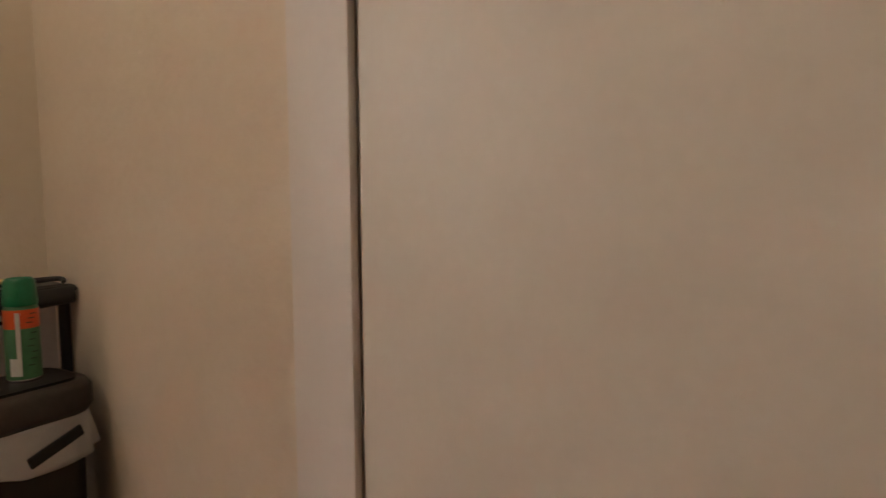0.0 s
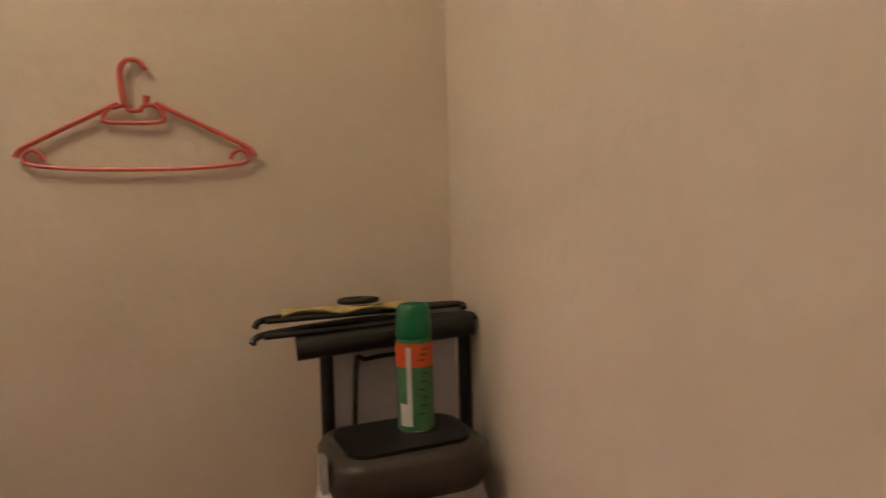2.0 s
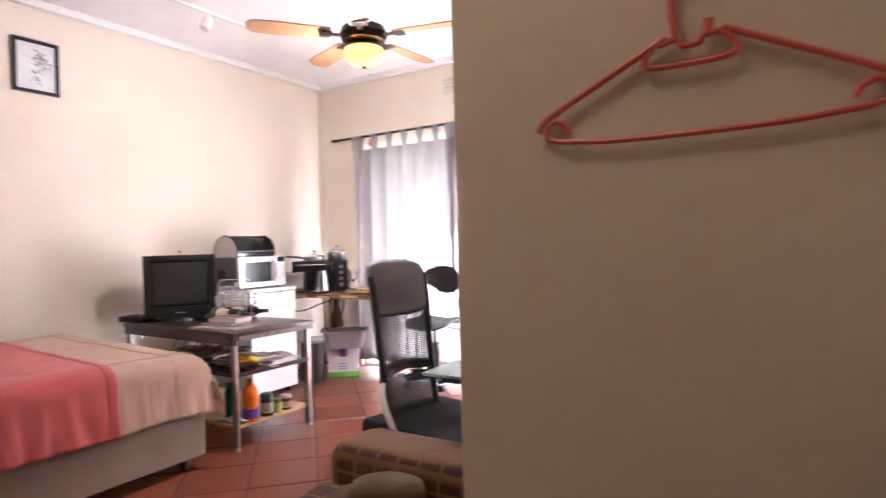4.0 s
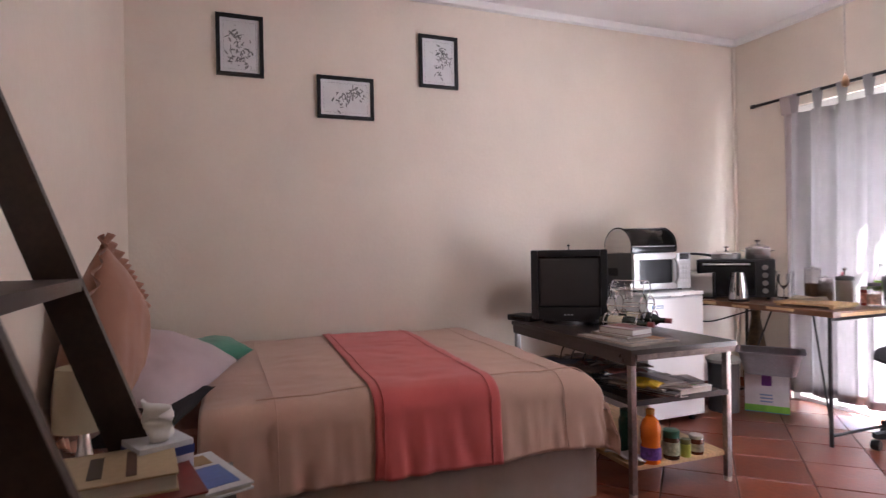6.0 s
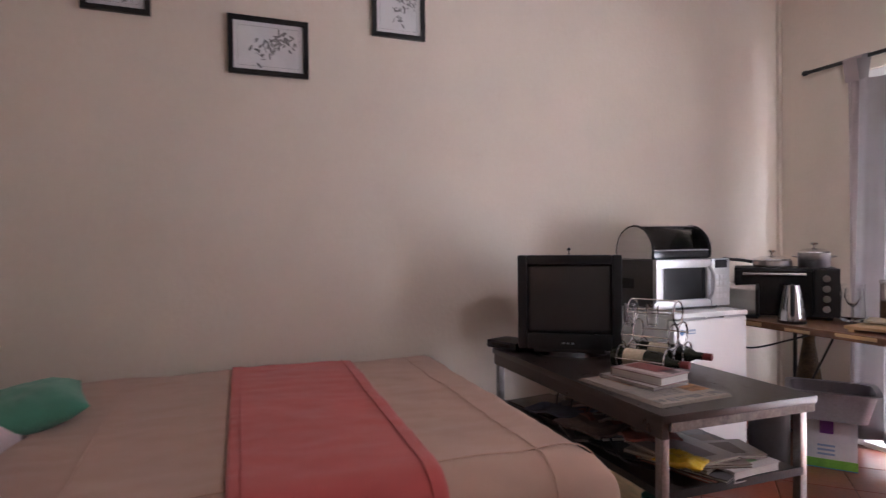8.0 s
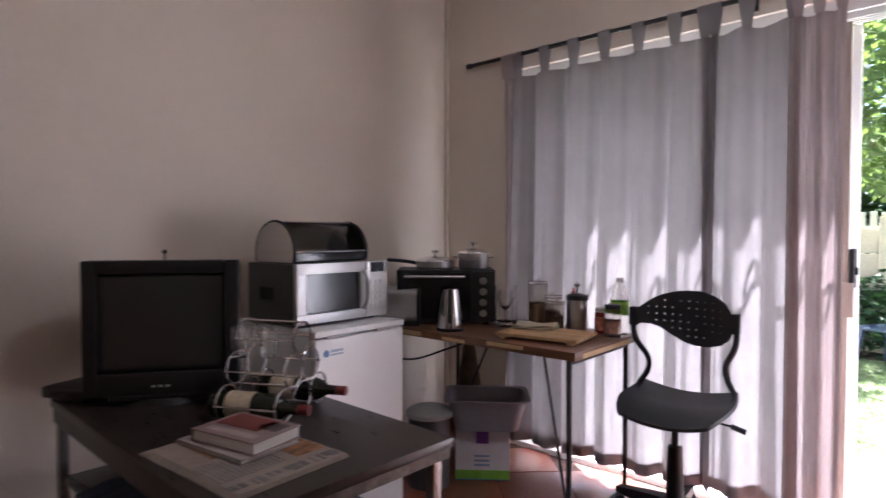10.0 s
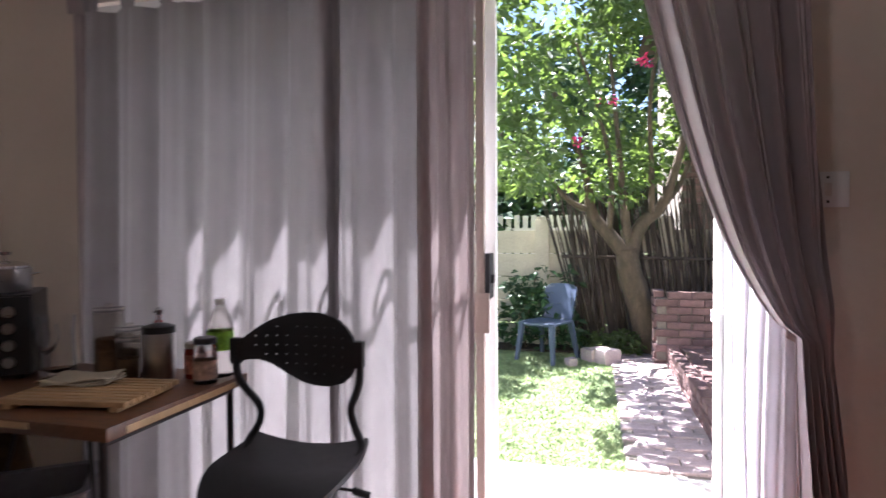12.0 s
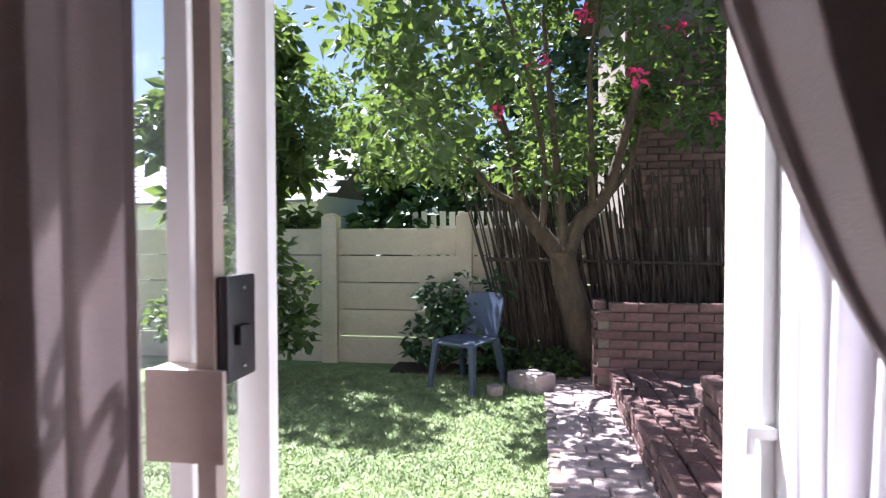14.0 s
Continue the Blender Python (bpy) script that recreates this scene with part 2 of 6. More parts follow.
def loft(sections):
    """A closed solid through rings of equally many points."""
    bm = bmesh.new()
    rings = [[bm.verts.new(p) for p in s] for s in sections]
    n = len(rings[0])
    for a, b in zip(rings, rings[1:]):
        for k in range(n):
            bm.faces.new((a[k], a[(k + 1) % n], b[(k + 1) % n], b[k]))
    bm.faces.new(rings[0][::-1])
    bm.faces.new(rings[-1])
    bmesh.ops.recalc_face_normals(bm, faces=bm.faces)
    return bm


def part(name, bm, material, parent=None, label="", soft=40):
    me = bpy.data.meshes.new(name)
    bm.to_mesh(me)
    bm.free()
    me.materials.append(material)
    me.shade_smooth()
    me.set_sharp_from_angle(angle=radians(soft))
    ob = new(name, me)
    if parent:
        ob.parent = parent
    if label:
        tagged(ob, label)
    return ob


def thing(name, label, category, x=0, y=0, z=0, rz=0, group="", kind=""):
    ob = new(name)
    ob.empty_display_size = 0.1
    ob.matrix_basis = pose(x, y, z, 0, 0, rz)
    return tagged(ob, label, category, group, kind)


def setting(name, bm, material, label, category, soft=40):
    return tagged(part(name, bm, material, None, label, soft), category=category, kind="structure")


# ---- the setting ----
H = 2.73
WX, NY = -3.8, 6.4            # inner faces of the picture wall and the window wall
AX, PY = 0.717, 2.838         # inner face of the nook's side wall, south face of the partition
OX0, OX1, OZ = -3.35, -1.015, 2.1   # the opening of the sliding door

floor = setting("floor", box(WX - 0.2, -0.8, -0.12, 1.7, NY + 0.1, -0.004), GROUT, "terracotta tiled floor with dark joints", "floor")
setting("ceiling", box(WX - 0.2, -0.8, H, 1.7, NY + 0.3, H + 0.1), CEILING, "white painted plaster ceiling", "ceiling")
setting("wall_west", box(WX - 0.2, 2.0, -0.1, WX, NY + 0.3, H), WALL, "cream painted plaster wall with pictures", "wall")
setting("wall_bedhead", box(WX, 1.95, 0, -0.95, 2.106, H), WALL, "cream painted wall behind the bed head", "wall")
setting("wall_passage_west", box(-1.05, -0.7, 0, -0.95, 1.95, H), WALL, "cream painted passage wall", "wall")
setting("wall_passage_south", box(-1.05, -0.8, 0, AX + 0.1, -0.7, H), WALL, "cream painted passage wall", "wall")
setting("wall_partition", box(-0.162, PY, 0, 1.7, PY + 0.11, H, 0.006), WALL, "cream painted partition wall with a free end", "wall")
setting("wall_nook", box(AX, 1.893, 0, AX + 0.1, PY, H), WALL, "cream painted side wall of the nook", "wall")
setting("wall_over_door", box(AX, 0.9, 2.05, AX + 0.1, 1.893, H), WALL, "cream painted wall above the closet door", "wall")
setting("wall_nook_south", box(AX, -0.7, 0, AX + 0.1, 0.9, H), WALL, "cream painted side wall of the passage", "wall")
setting("wall_east", box(1.6, PY + 0.11, 0, 1.7, NY + 0.3, H), WALL, "cream painted plaster wall", "wall")
setting("wall_north", join(box(WX, NY, -0.1, OX0, NY + 0.3, H), box(OX1, NY, -0.1, 1.6, NY + 0.3, H), box(OX0, NY, OZ, OX1, NY + 0.3, H)), WALL, "cream painted window wall with a wide door opening", "wall")
setting("cornice", join(box(WX, 2.106, H - 0.05, WX + 0.05, NY, H, 0.015), box(WX + 0.05, NY - 0.05, H - 0.05, 1.6, NY, H, 0.015)), CEILING, "narrow white plaster cornice", "cornice")
setting("corner_trunking", box(WX + 0.002, NY - 0.03, 0.0, WX + 0.022, NY - 0.004, H - 0.05, 0.004), WALL, "painted cable trunking in the wall corner", "trunking")
setting("baseboard", join(box(WX, 2.106, 0, WX + 0.012, NY, 0.07), box(WX + 0.012, NY - 0.012, 0, OX0, NY, 0.07), box(OX1, NY - 0.012, 0, 1.6, NY, 0.07)), TILE, "terracotta tile skirting", "baseboard")

# the closet door in the nook, in its casing
door_1 = thing("door_1", "closed pale painted door in a white casing", "door", AX, 1.4, 0, kind="structure")
part("door_panel", box(0.001, -0.44, 0.01, 0.04, 0.381, 2.03, 0.003), GREY_DOOR, door_1)
part("casing", join(box(-0.007, 0.387, 0, 0.004, 0.492, 2.1, 0.003), box(-0.007, -0.52, 2.03, 0.004, 0.387, 2.1, 0.003), box(-0.007, -0.52, 0, 0.004, -0.45, 2.03, 0.003)), WHITE_GLOSS, door_1, "white glossy painted casing")
part("rebate", box(0.008, 0.381, 0, 0.04, 0.4, 2.03), GREY_DOOR, door_1)
part("lining", box(0.0405, -0.5, 0, 0.09, 0.49, 2.05), TABLE_WOOD, door_1)

# the sliding door
door_2 = thing("door_2", "white aluminium sliding glass door standing half open", "sliding door", 0, NY, 0, kind="structure")
part("outer_frame", join(box(OX0, 0.03, 0.0, OX0 + 0.05, 0.15, OZ), box(OX1 - 0.014, 0.004, 0.0, OX1, 0.2, OZ), box(OX1 - 0.03, 0.06, 0.0, OX1 - 0.014, 0.075, OZ), box(OX1 - 0.03, 0.11, 0.0, OX1 - 0.014, 0.125, OZ), box(OX0 + 0.05, 0.03, OZ - 0.05, OX1 - 0.05, 0.15, OZ), box(OX0 + 0.05, 0.03, -0.02, OX1 - 0.05, 0.15, 0.025)), ALU, door_2)
part("head_track", join(*[box(OX0 + 0.05, 0.05 + 0.025 * k, OZ - 0.075, OX1 - 0.05, 0.058 + 0.025 * k, OZ - 0.05) for k in range(4)]), ALU, door_2)
# fixed outer leaf at the far side of the track
part("fixed_leaf_frame", join(box(OX0 + 0.05, 0.23, 0.025, OX0 + 0.11, 0.265, OZ - 0.05), box(-1.815, 0.23, 0.025, -1.757, 0.265, OZ - 0.05, 0.004), box(OX0 + 0.11, 0.23, 0.025, -1.815, 0.265, 0.1), box(OX0 + 0.11, 0.23, OZ - 0.11, -1.815, 0.265, OZ - 0.05)), ALU, door_2)
pane = part("pane", box(OX0 + 0.11, 0.244, 0.1, -1.815, 0.25, OZ - 0.11), PANE, door_2)
pane.visible_shadow = False
# inner sliding leaf with its lock stile
BEIGE = mat("beige_painted_steel", (0.4, 0.33, 0.28), 0.5, var=0.05)
slide = part("sliding_leaf", join(box(-1.882, 0.14, 0.03, -1.842, 0.17, OZ - 0.06, 0.004), box(-3.2, 0.14, 0.03, -3.14, 0.17, OZ - 0.06, 0.004), box(-3.14, 0.14, 0.03, -1.882, 0.17, 0.11), box(-3.14, 0.14, OZ - 0.13, -1.882, 0.17, OZ - 0.06)), ALU, door_2)
pane = part("pane", box(-3.14, 0.152, 0.11, -1.882, 0.158, OZ - 0.13), PANE, slide)
pane.visible_shadow = False
part("lock_stile", box(-1.806, 0.095, 0.03, -1.776, 0.125, OZ - 0.06, 0.003), BEIGE, slide, "beige steel lock stile")
part("cover_plate", box(-1.882, 0.082, 0.862, -1.756, 0.094, 1.0, 0.006), BEIGE, slide, "beige metal cover plate")
part("plate_ledge", box(-1.88, 0.094, 0.985, -1.807, 0.139, 0.998, 0.003), BEIGE, slide)
part("pull_handle", join(box(-1.7755, 0.1, 0.976, -1.757, 0.185, 1.135, 0.006), box(-1.76, 0.12, 1.03, -1.747, 0.15, 1.06, 0.004)), BLACK_PLASTIC, slide, "black plastic door handle")
for z in (0.995, 1.05, 1.115):
    part("handle_screw", lathe([(0, 0), (0.004, 0), (0.004, 0.003), (0, 0.004)], 8, pose(-1.757, 0.145, z, 0, 90)), CHROME, slide)
# guard bar and scrolls, unseen; added to cast the curtain's shadow band
part("guard_bar", box(-3.2, 0.19, 1.5, -2.02, 0.202, 1.53), ALU, slide)
for k in range(5):
    cx = -3.05 + 0.22 * k
    part("guard_scroll", tube([(cx + 0.05 * math.cos(radians(a)), 0.196, 1.57 + 0.045 * math.sin(radians(a))) for a in range(-30, 211, 20)], 0.008, 6), ALU, slide)
part("jamb_latch", join(box(OX1 - 0.05, 0.05, 0.95, OX1 - 0.014, 0.07, 0.965, 0.003), box(OX1 - 0.05, 0.052, 0.93, OX1 - 0.04, 0.068, 0.955, 0.003)), ALU, door_2)
setting("eave", join(box(-6, NY + 0.3, 2.56, 4, 6.92, 2.62), box(-6, 6.88, 2.54, 4, 6.92, 2.72)), WHITE_GLOSS, "white painted eave over the door", "eave")
setting("wall_outer", box(1.7, PY, -0.1, 1.75, NY + 0.3, H), WALL, "cream painted outer wall", "wall")


# ---- curtains ----
ROD_Y, ROD_Z = 6.335, 2.158
curtain_rod = thing("curtain_rod", "thin black metal curtain rod above the door", "curtain rod", 0, ROD_Y, ROD_Z)
part("rod", tube([(-3.56, 0, 0), (-0.62, 0, 0)], 0.011, 10), DARK_STEEL, curtain_rod)
for bx in (-3.3, -2.1, -0.9):
    part("bracket", join(tube([(bx, 0.0, -0.012), (bx, 0.065, -0.012)], 0.006, 6), box(bx - 0.015, 0.058, -0.04, bx + 0.015, 0.064, 0.02)), DARK_STEEL, curtain_rod)
for ex in (-3.575, -0.605):
    part("finial", lathe([(0, -0.02), (0.014, -0.015), (0.016, 0), (0.014, 0.015), (0, 0.02)], 10, pose(ex, 0, 0, 0, 90)), DARK_STEEL, curtain_rod)


def drop_curtain(x0, x1, folds, seed, depth, label, CURTAIN=CURTAIN):
    rnd = random.Random(seed)
    ph = [rnd.uniform(0, 6.28) for _ in range(6)]
    ob = thing("curtain", label, "curtain", 0, ROD_Y, 0, group="tab-top curtains")
    width = x1 - x0

    def cloth_at(u, v):
        z = 0.085 + (2.045 - 0.085) * v
        open_ = 0.45 + 0.55 * (1 - v) ** 0.6
        a = 2 * math.pi * folds * (u + 0.012 * math.sin(3 * v + ph[0]))
        y = depth * open_ * (math.sin(a + ph[1] + 0.35 * math.sin(a + ph[2])) + 0.3 * math.sin(1.7 * a + ph[2] + 0.5 * v) + 0.1 * math.sin(4.1 * a + ph[3] + v))
        y += 0.012 * math.sin(2.2 * v + ph[4]) * (1 - v)
        x = x0 + width * u + 0.012 * open_ * math.cos(a + ph[1])
        sag = -0.014 * abs(math.sin(math.pi * width / 0.17 * u)) * max(0, (v - 0.9) / 0.1)
        return (x, y, z + sag)

    part("cloth", sheet(cloth_at, max(60, int(folds * 26)), 34, 0.0), CURTAIN, ob, soft=180)
    part("hem", sheet(lambda u, v: (cloth_at(u, v * 0.028)[0], cloth_at(u, v * 0.028)[1] - 0.004, cloth_at(u, v * 0.028)[2]), max(60, int(folds * 26)), 2, 0.0), CURTAIN, ob, soft=180)
    n = max(2, round(width / 0.17))
    for k in range(n + 1):
        tx = x0 + 0.02 + (width - 0.04) * k / n
        loop = [(0, 0.013 * math.cos(a) * (1 if s == 0 else 1), 0.013 * math.sin(a)) for s in (0,) for a in [radians(q) for q in range(-20, 201, 20)]]
        ring = [Vector((0, 0.016, -0.125))] + [Vector((0, p[1] * 1.15, p[2] * 1.15)) for p in loop] + [Vector((0, -0.016, -0.125))]
        bm = bmesh.new()
        rows_ = []
        for w in (-1, 0, 1):
            rows_.append([bm.verts.new((tx + w * (0.013 + 0.017 * min(1, max(0, (p.z + 0.125) / 0.12))), p.y - (0.006 if w == 0 and p.z < -0.02 else 0), ROD_Z + p.z)) for p in ring])
        for a, b in zip(rows_, rows_[1:]):
            for i in range(len(ring) - 1):
                bm.faces.new((a[i], b[i], b[i + 1], a[i + 1]))
        part("tab", bm, CURTAIN, ob, soft=180)
    return ob


drop_curtain(-3.335, -3.25, 1.5, 4, 0.022, "narrow taupe edge of a curtain gathered at the rod end", DRAPE)
drop_curtain(-3.26, -2.22, 6, 3, 0.036, "cream cotton tab-top curtain hanging closed before the door")
drop_curtain(-2.3, -1.93, 2, 8, 0.034, "cream cotton tab-top curtain hanging closed before the door")
drop_curtain(-1.955, -1.77, 2, 12, 0.034, "bunched taupe edge of a tab-top curtain beside the gap", DRAPE)

tied_curtain = thing("tied_curtain", "taupe satin curtain tied back beside the open door", "curtain", 0, ROD_Y, 0)


def tied(u, v):
    z = 0.09 + (2.1 - 0.09) * v
    tz = 0.93
    if z > tz:
        s = (z - tz) / (2.1 - tz)
        left = -0.9 - 0.44 * s ** 0.62
        right = -0.815 - 0.06 * s
    else:
        s = (tz - z) / (tz - 0.09)
        left, right = -0.9 + 0.03 * s ** 0.8, -0.815 + 0.09 * s
    full = min(1.0, abs(z - tz) / 0.5)
    x = left + (right - left) * u
    a = 2 * math.pi * 5.2 * (u + 0.09 * (1 - v) * math.sin(3 * v))
    y = (0.012 + 0.03 * full) * (math.sin(a) + 0.4 * math.sin(2.1 * a + 1.3) + 0.15 * math.sin(4.7 * a + 3 * v)) - 0.09
    y -= 0.035 * math.exp(-((z - 1.02) / 0.09) ** 2) * (0.6 + 0.4 * math.sin(9 * u))
    return (x, y, z - 0.03 * u * (1 - full))


part("cloth", sheet(tied, 150, 60, 0.0), DRAPE, tied_curtain, soft=180)
part("tie_band", sheet(lambda u, v: (-0.91 + 0.11 * u, -0.05 - 0.012 * math.sin(math.pi * u), 0.915 + 0.025 * v - 0.06 * u), 16, 3, 0.003), DRAPE, tied_curtain, soft=180)
for tx in (-1.3, -1.14, -0.98, -0.84):
    part("tab", tube([(tx, 0.014, ROD_Z - 0.07), (tx, 0.016, ROD_Z), (tx, 0.0, ROD_Z + 0.017), (tx, -0.016, ROD_Z), (tx, -0.014, ROD_Z - 0.07)], 0.022, 8, flat=0.12), DRAPE, tied_curtain)
sheer = thing("net_curtain", "pale lilac net curtain gathered behind the tied drape", "curtain", 0, ROD_Y, 0)
part("cloth", sheet(lambda u, v: (-1.06 + 0.02 * v + (0.22 - 0.04 * v) * u + 0.01 * math.sin(5 * v + 6 * u), 0.016 * math.sin(34 * u + 2 * v), 0.05 + 1.2 * v), 80, 20, 0.0), cloth("lilac_net", (0.9, 0.88, 0.93), 0.62), sheer, soft=180)

# ---- wall fixtures ----
light_switch = thing("light_switch", "white plastic light switch plate on the wall", "light switch", -0.778, NY, 1.32)
part("plate", box(-0.054, -0.012, -0.05, 0.054, -0.001, 0.05, 0.004), FRIDGE_WHITE, light_switch)
part("rocker", box(-0.008, -0.018, -0.018, 0.008, -0.011, 0.018, 0.003), WHITE_GLOSS, light_switch)
for z in (-0.034, 0.034):
    part("screw", lathe([(0, 0), (0.004, 0), (0.003, 0.002), (0, 0.002)], 8, pose(0, -0.012, z, 90)), DARK_STEEL, light_switch)
air_vent = thing("air_vent", "white louvred air brick high on the wall", "vent", -2.235, NY, 2.5)
part("frame", join(box(-0.12, -0.008, -0.075, 0.12, -0.001, -0.06), box(-0.12, -0.008, 0.06, 0.12, -0.001, 0.075)), WHITE_GLOSS, air_vent)
for k in range(4):
    part("slat", moved(box(-0.115, -0.002, -0.012, 0.115, 0.002, 0.012), pose(0, -0.008, -0.045 + 0.03 * k, 35)), WHITE_GLOSS, air_vent)
leaning_pole = thing("leaning_pole", "varnished wooden pole leaning on the wall", "pole", -0.5, NY - 0.05, 0)
part("shaft", tube([(-0.2, -0.12, 0.0), (-0.02, 0.02, 1.12)], 0.022, 10), TABLE_WOOD, leaning_pole)
part("cap", box(-0.05, -0.01, 1.12, 0.02, 0.045, 1.22, 0.01), BLACK_PLASTIC, leaning_pole, "black plastic cap")

INK = mat("grey_print", (0.16, 0.15, 0.15), 0.7, var=0.5, scale=25)
PAPER = mat("pale_grey_paper", (0.62, 0.6, 0.6), 0.6, var=0.05, scale=12)


def picture(y, z, w, h, seed):
    ob = thing("framed_picture", "black framed monochrome print hanging on the wall", "picture", WX, y, z, group="three framed prints")
    f = 0.022
    part("frame", join(box(0.001, -w / 2, -h / 2, 0.02, w / 2, -h / 2 + f, 0.002), box(0.001, -w / 2, h / 2 - f, 0.02, w / 2, h / 2, 0.002), box(0.001, -w / 2, -h / 2 + f, 0.02, -w / 2 + f, h / 2 - f, 0.002), box(0.001, w / 2 - f, -h / 2 + f, 0.02, w / 2, h / 2 - f, 0.002)), BLACK_GLOSS, ob)
    part("print", box(0.002, -w / 2 + f, -h / 2 + f, 0.009, w / 2 - f, h / 2 - f), PAPER, ob)
    rnd = random.Random(seed)
    part("mount_line", tube([(0.0095, a * (w * 0.5 - f - 0.018), b * (h * 0.5 - f - 0.018)) for a, b in ((-1, -1), (1, -1), (1, 1), (-1, 1))], 0.0008, 4, True), INK, ob)
    blots = []
    groups = [(rnd.uniform(-0.18, 0.18) * w, rnd.uniform(-0.2, 0.2) * h, rnd.uniform(0.07, 0.12) * w, rnd.uniform(0.06, 0.13) * h) for _ in range(4)]
    for k in range(70):
        cy, cz, ry, rz_ = groups[k % 4]
        by, bz = rnd.gauss(cy, ry), rnd.gauss(cz, rz_)
        by, bz = max(-w * 0.34, min(w * 0.34, by)), max(-h * 0.34, min(h * 0.34, bz))
        n, tilt_, ln, wd = 7, rnd.uniform(0, 3.14), rnd.uniform(0.006, 0.02), rnd.uniform(0.0015, 0.006)
        pts = []
        for i in range(n):
            a, b = ln * math.cos(6.283 * i / n) * rnd.uniform(0.7, 1.1), wd * math.sin(6.283 * i / n)
            pts.append((by + a * math.cos(tilt_) - b * math.sin(tilt_), bz + a * math.sin(tilt_) + b * math.cos(tilt_)))
        blots.append(moved(prism(pts, 0.0004, "x"), Matrix.Translation((0.0092 + 0.00003 * k, 0, 0))))
    part("drawing", join(*blots), INK, ob)
    pg = part("glass", box(0.013, -w / 2 + f, -h / 2 + f, 0.015, w / 2 - f, h / 2 - f), PANE, ob)
    pg.visible_shadow = False


picture(2.68, 2.288, 0.252, 0.345, 1)
picture(3.272, 2.04, 0.341, 0.253, 2)
picture(3.87, 2.313, 0.262, 0.333, 5)

# assumed fixture for the unseen passage bulb; only cap and cord are built
passage_lamp = thing("ceiling_lamp", "assumed unseen lamp fixture on the passage ceiling", "lamp", -0.4, 2.0, H)
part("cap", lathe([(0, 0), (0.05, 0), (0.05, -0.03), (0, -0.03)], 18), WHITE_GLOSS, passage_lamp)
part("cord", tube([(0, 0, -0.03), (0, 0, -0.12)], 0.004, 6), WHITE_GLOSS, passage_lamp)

# ---- ceiling fan and track light ----
fan = thing("ceiling_fan", "bronze ceiling fan with oak blades and lit glass bowl", "ceiling fan", -1.81, 4.665, -0.09)
part("canopy", lathe([(0, H + 0.09), (0.07, H + 0.09), (0.065, H + 0.05), (0.03, H + 0.02), (0.013, H + 0.02), (0.013, 2.47), (0, 2.47)], 20), BRONZE, fan)
part("motor", lathe([(0, 2.48), (0.06, 2.48), (0.12, 2.45), (0.135, 2.41), (0.12, 2.375), (0.09, 2.36), (0.105, 2.345), (0.1, 2.33), (0, 2.33)], 28), BRONZE, fan)
bowl = part("glass_bowl", lathe([(0.105, 2.335), (0.112, 2.32), (0.105, 2.285), (0.08, 2.255), (0.04, 2.24), (0.012, 2.236), (0, 2.236)], 28), glow("lit_frosted_bowl", (1.0, 0.7, 0.24), 0.022), fan, "glowing frosted glass bowl")
bowl.visible_shadow = False
part("bowl_knob", lathe([(0, 2.222), (0.012, 2.226), (0.014, 2.235), (0, 2.237)], 10), BRONZE, fan)
for k in range(5):
    m = pose(0, 0, 2.405, 0, 0, 15 + 72 * k)
    part("blade_iron", moved(join(box(0.1, -0.02, -0.008, 0.2, 0.02, -0.002, 0.002), box(0.18, -0.045, -0.008, 0.24, 0.045, -0.002, 0.002)), m), BRONZE, fan)
    outline = [(0.19, -0.055), (0.5, -0.068), (0.6, -0.06), (0.625, -0.03), (0.628, 0.03), (0.6, 0.06), (0.5, 0.068), (0.19, 0.055)]
    part("blade", moved(prism(outline, 0.007, "z", 0.002), m @ pose(0, 0, 0, 10)), BLADE_WOOD, fan)
part("pull_chain", tube([(0.03, 0, 2.33), (0.03, 0, 1.83)], 0.0018, 5), CHROME, fan)
part("pull_knob", lathe([(0, 1.785), (0.01, 1.79), (0.013, 1.805), (0.008, 1.825), (0.002, 1.835), (0, 1.836)], 12, pose(0.03, 0, 0)), BLADE_WOOD, fan)

track = thing("track_light", "white ceiling track with a small spotlight", "track light", -3.07, 4.4, H)
part("rail", box(-0.017, -0.9, -0.02, 0.017, 0.52, -0.001, 0.002), WHITE_GLOSS, track)
part("spot", join(tube([(0, 0.2, -0.02), (0, 0.2, -0.05)], 0.008, 8), lathe([(0, 0), (0.03, 0), (0.034, 0.02), (0.034, 0.085), (0.028, 0.09), (0, 0.086)], 16, pose(0, 0.2, -0.05, 155))), WHITE_GLOSS, track)
GRASS = mat("lawn", (0.17, 0.24, 0.09), 0.9, var=0.3, scale=9, bump=0.5, fine=120)
ground = setting("ground", box(-60, NY + 0.3, -0.3, 60, 120, -0.05), GRASS, "short green lawn in sun and shade", "lawn")

# ---- the bed ----
bed = thing("bed", "single divan bed made up with a beige bedspread", "bed", -3.78, 2.15, 0)
BW, BL, BT = 1.38, 1.9, 0.6
part("base", box(0.02, 0, 0.07, BW - 0.02, BL - 0.03, 0.33, 0.012), BED_BASE, bed, "grey-brown upholstered divan base")
for fx in (0.08, BW - 0.09):
    for fy in (0.1, BL - 0.12):
        part("foot", lathe([(0, 0), (0.022, 0), (0.028, 0.07), (0, 0.07)], 12, pose(fx, fy, 0)), DARK_WOOD, bed)
part("mattress", box(0.01, 0, 0.33, BW - 0.02, BL - 0.02, 0.562, 0.04, 3), mat("rust_brown_sheet", (0.2, 0.07, 0.045), 0.9, var=0.1, scale=8, bump=0.3, fine=300), bed, "mattress in a rust-brown sheet")


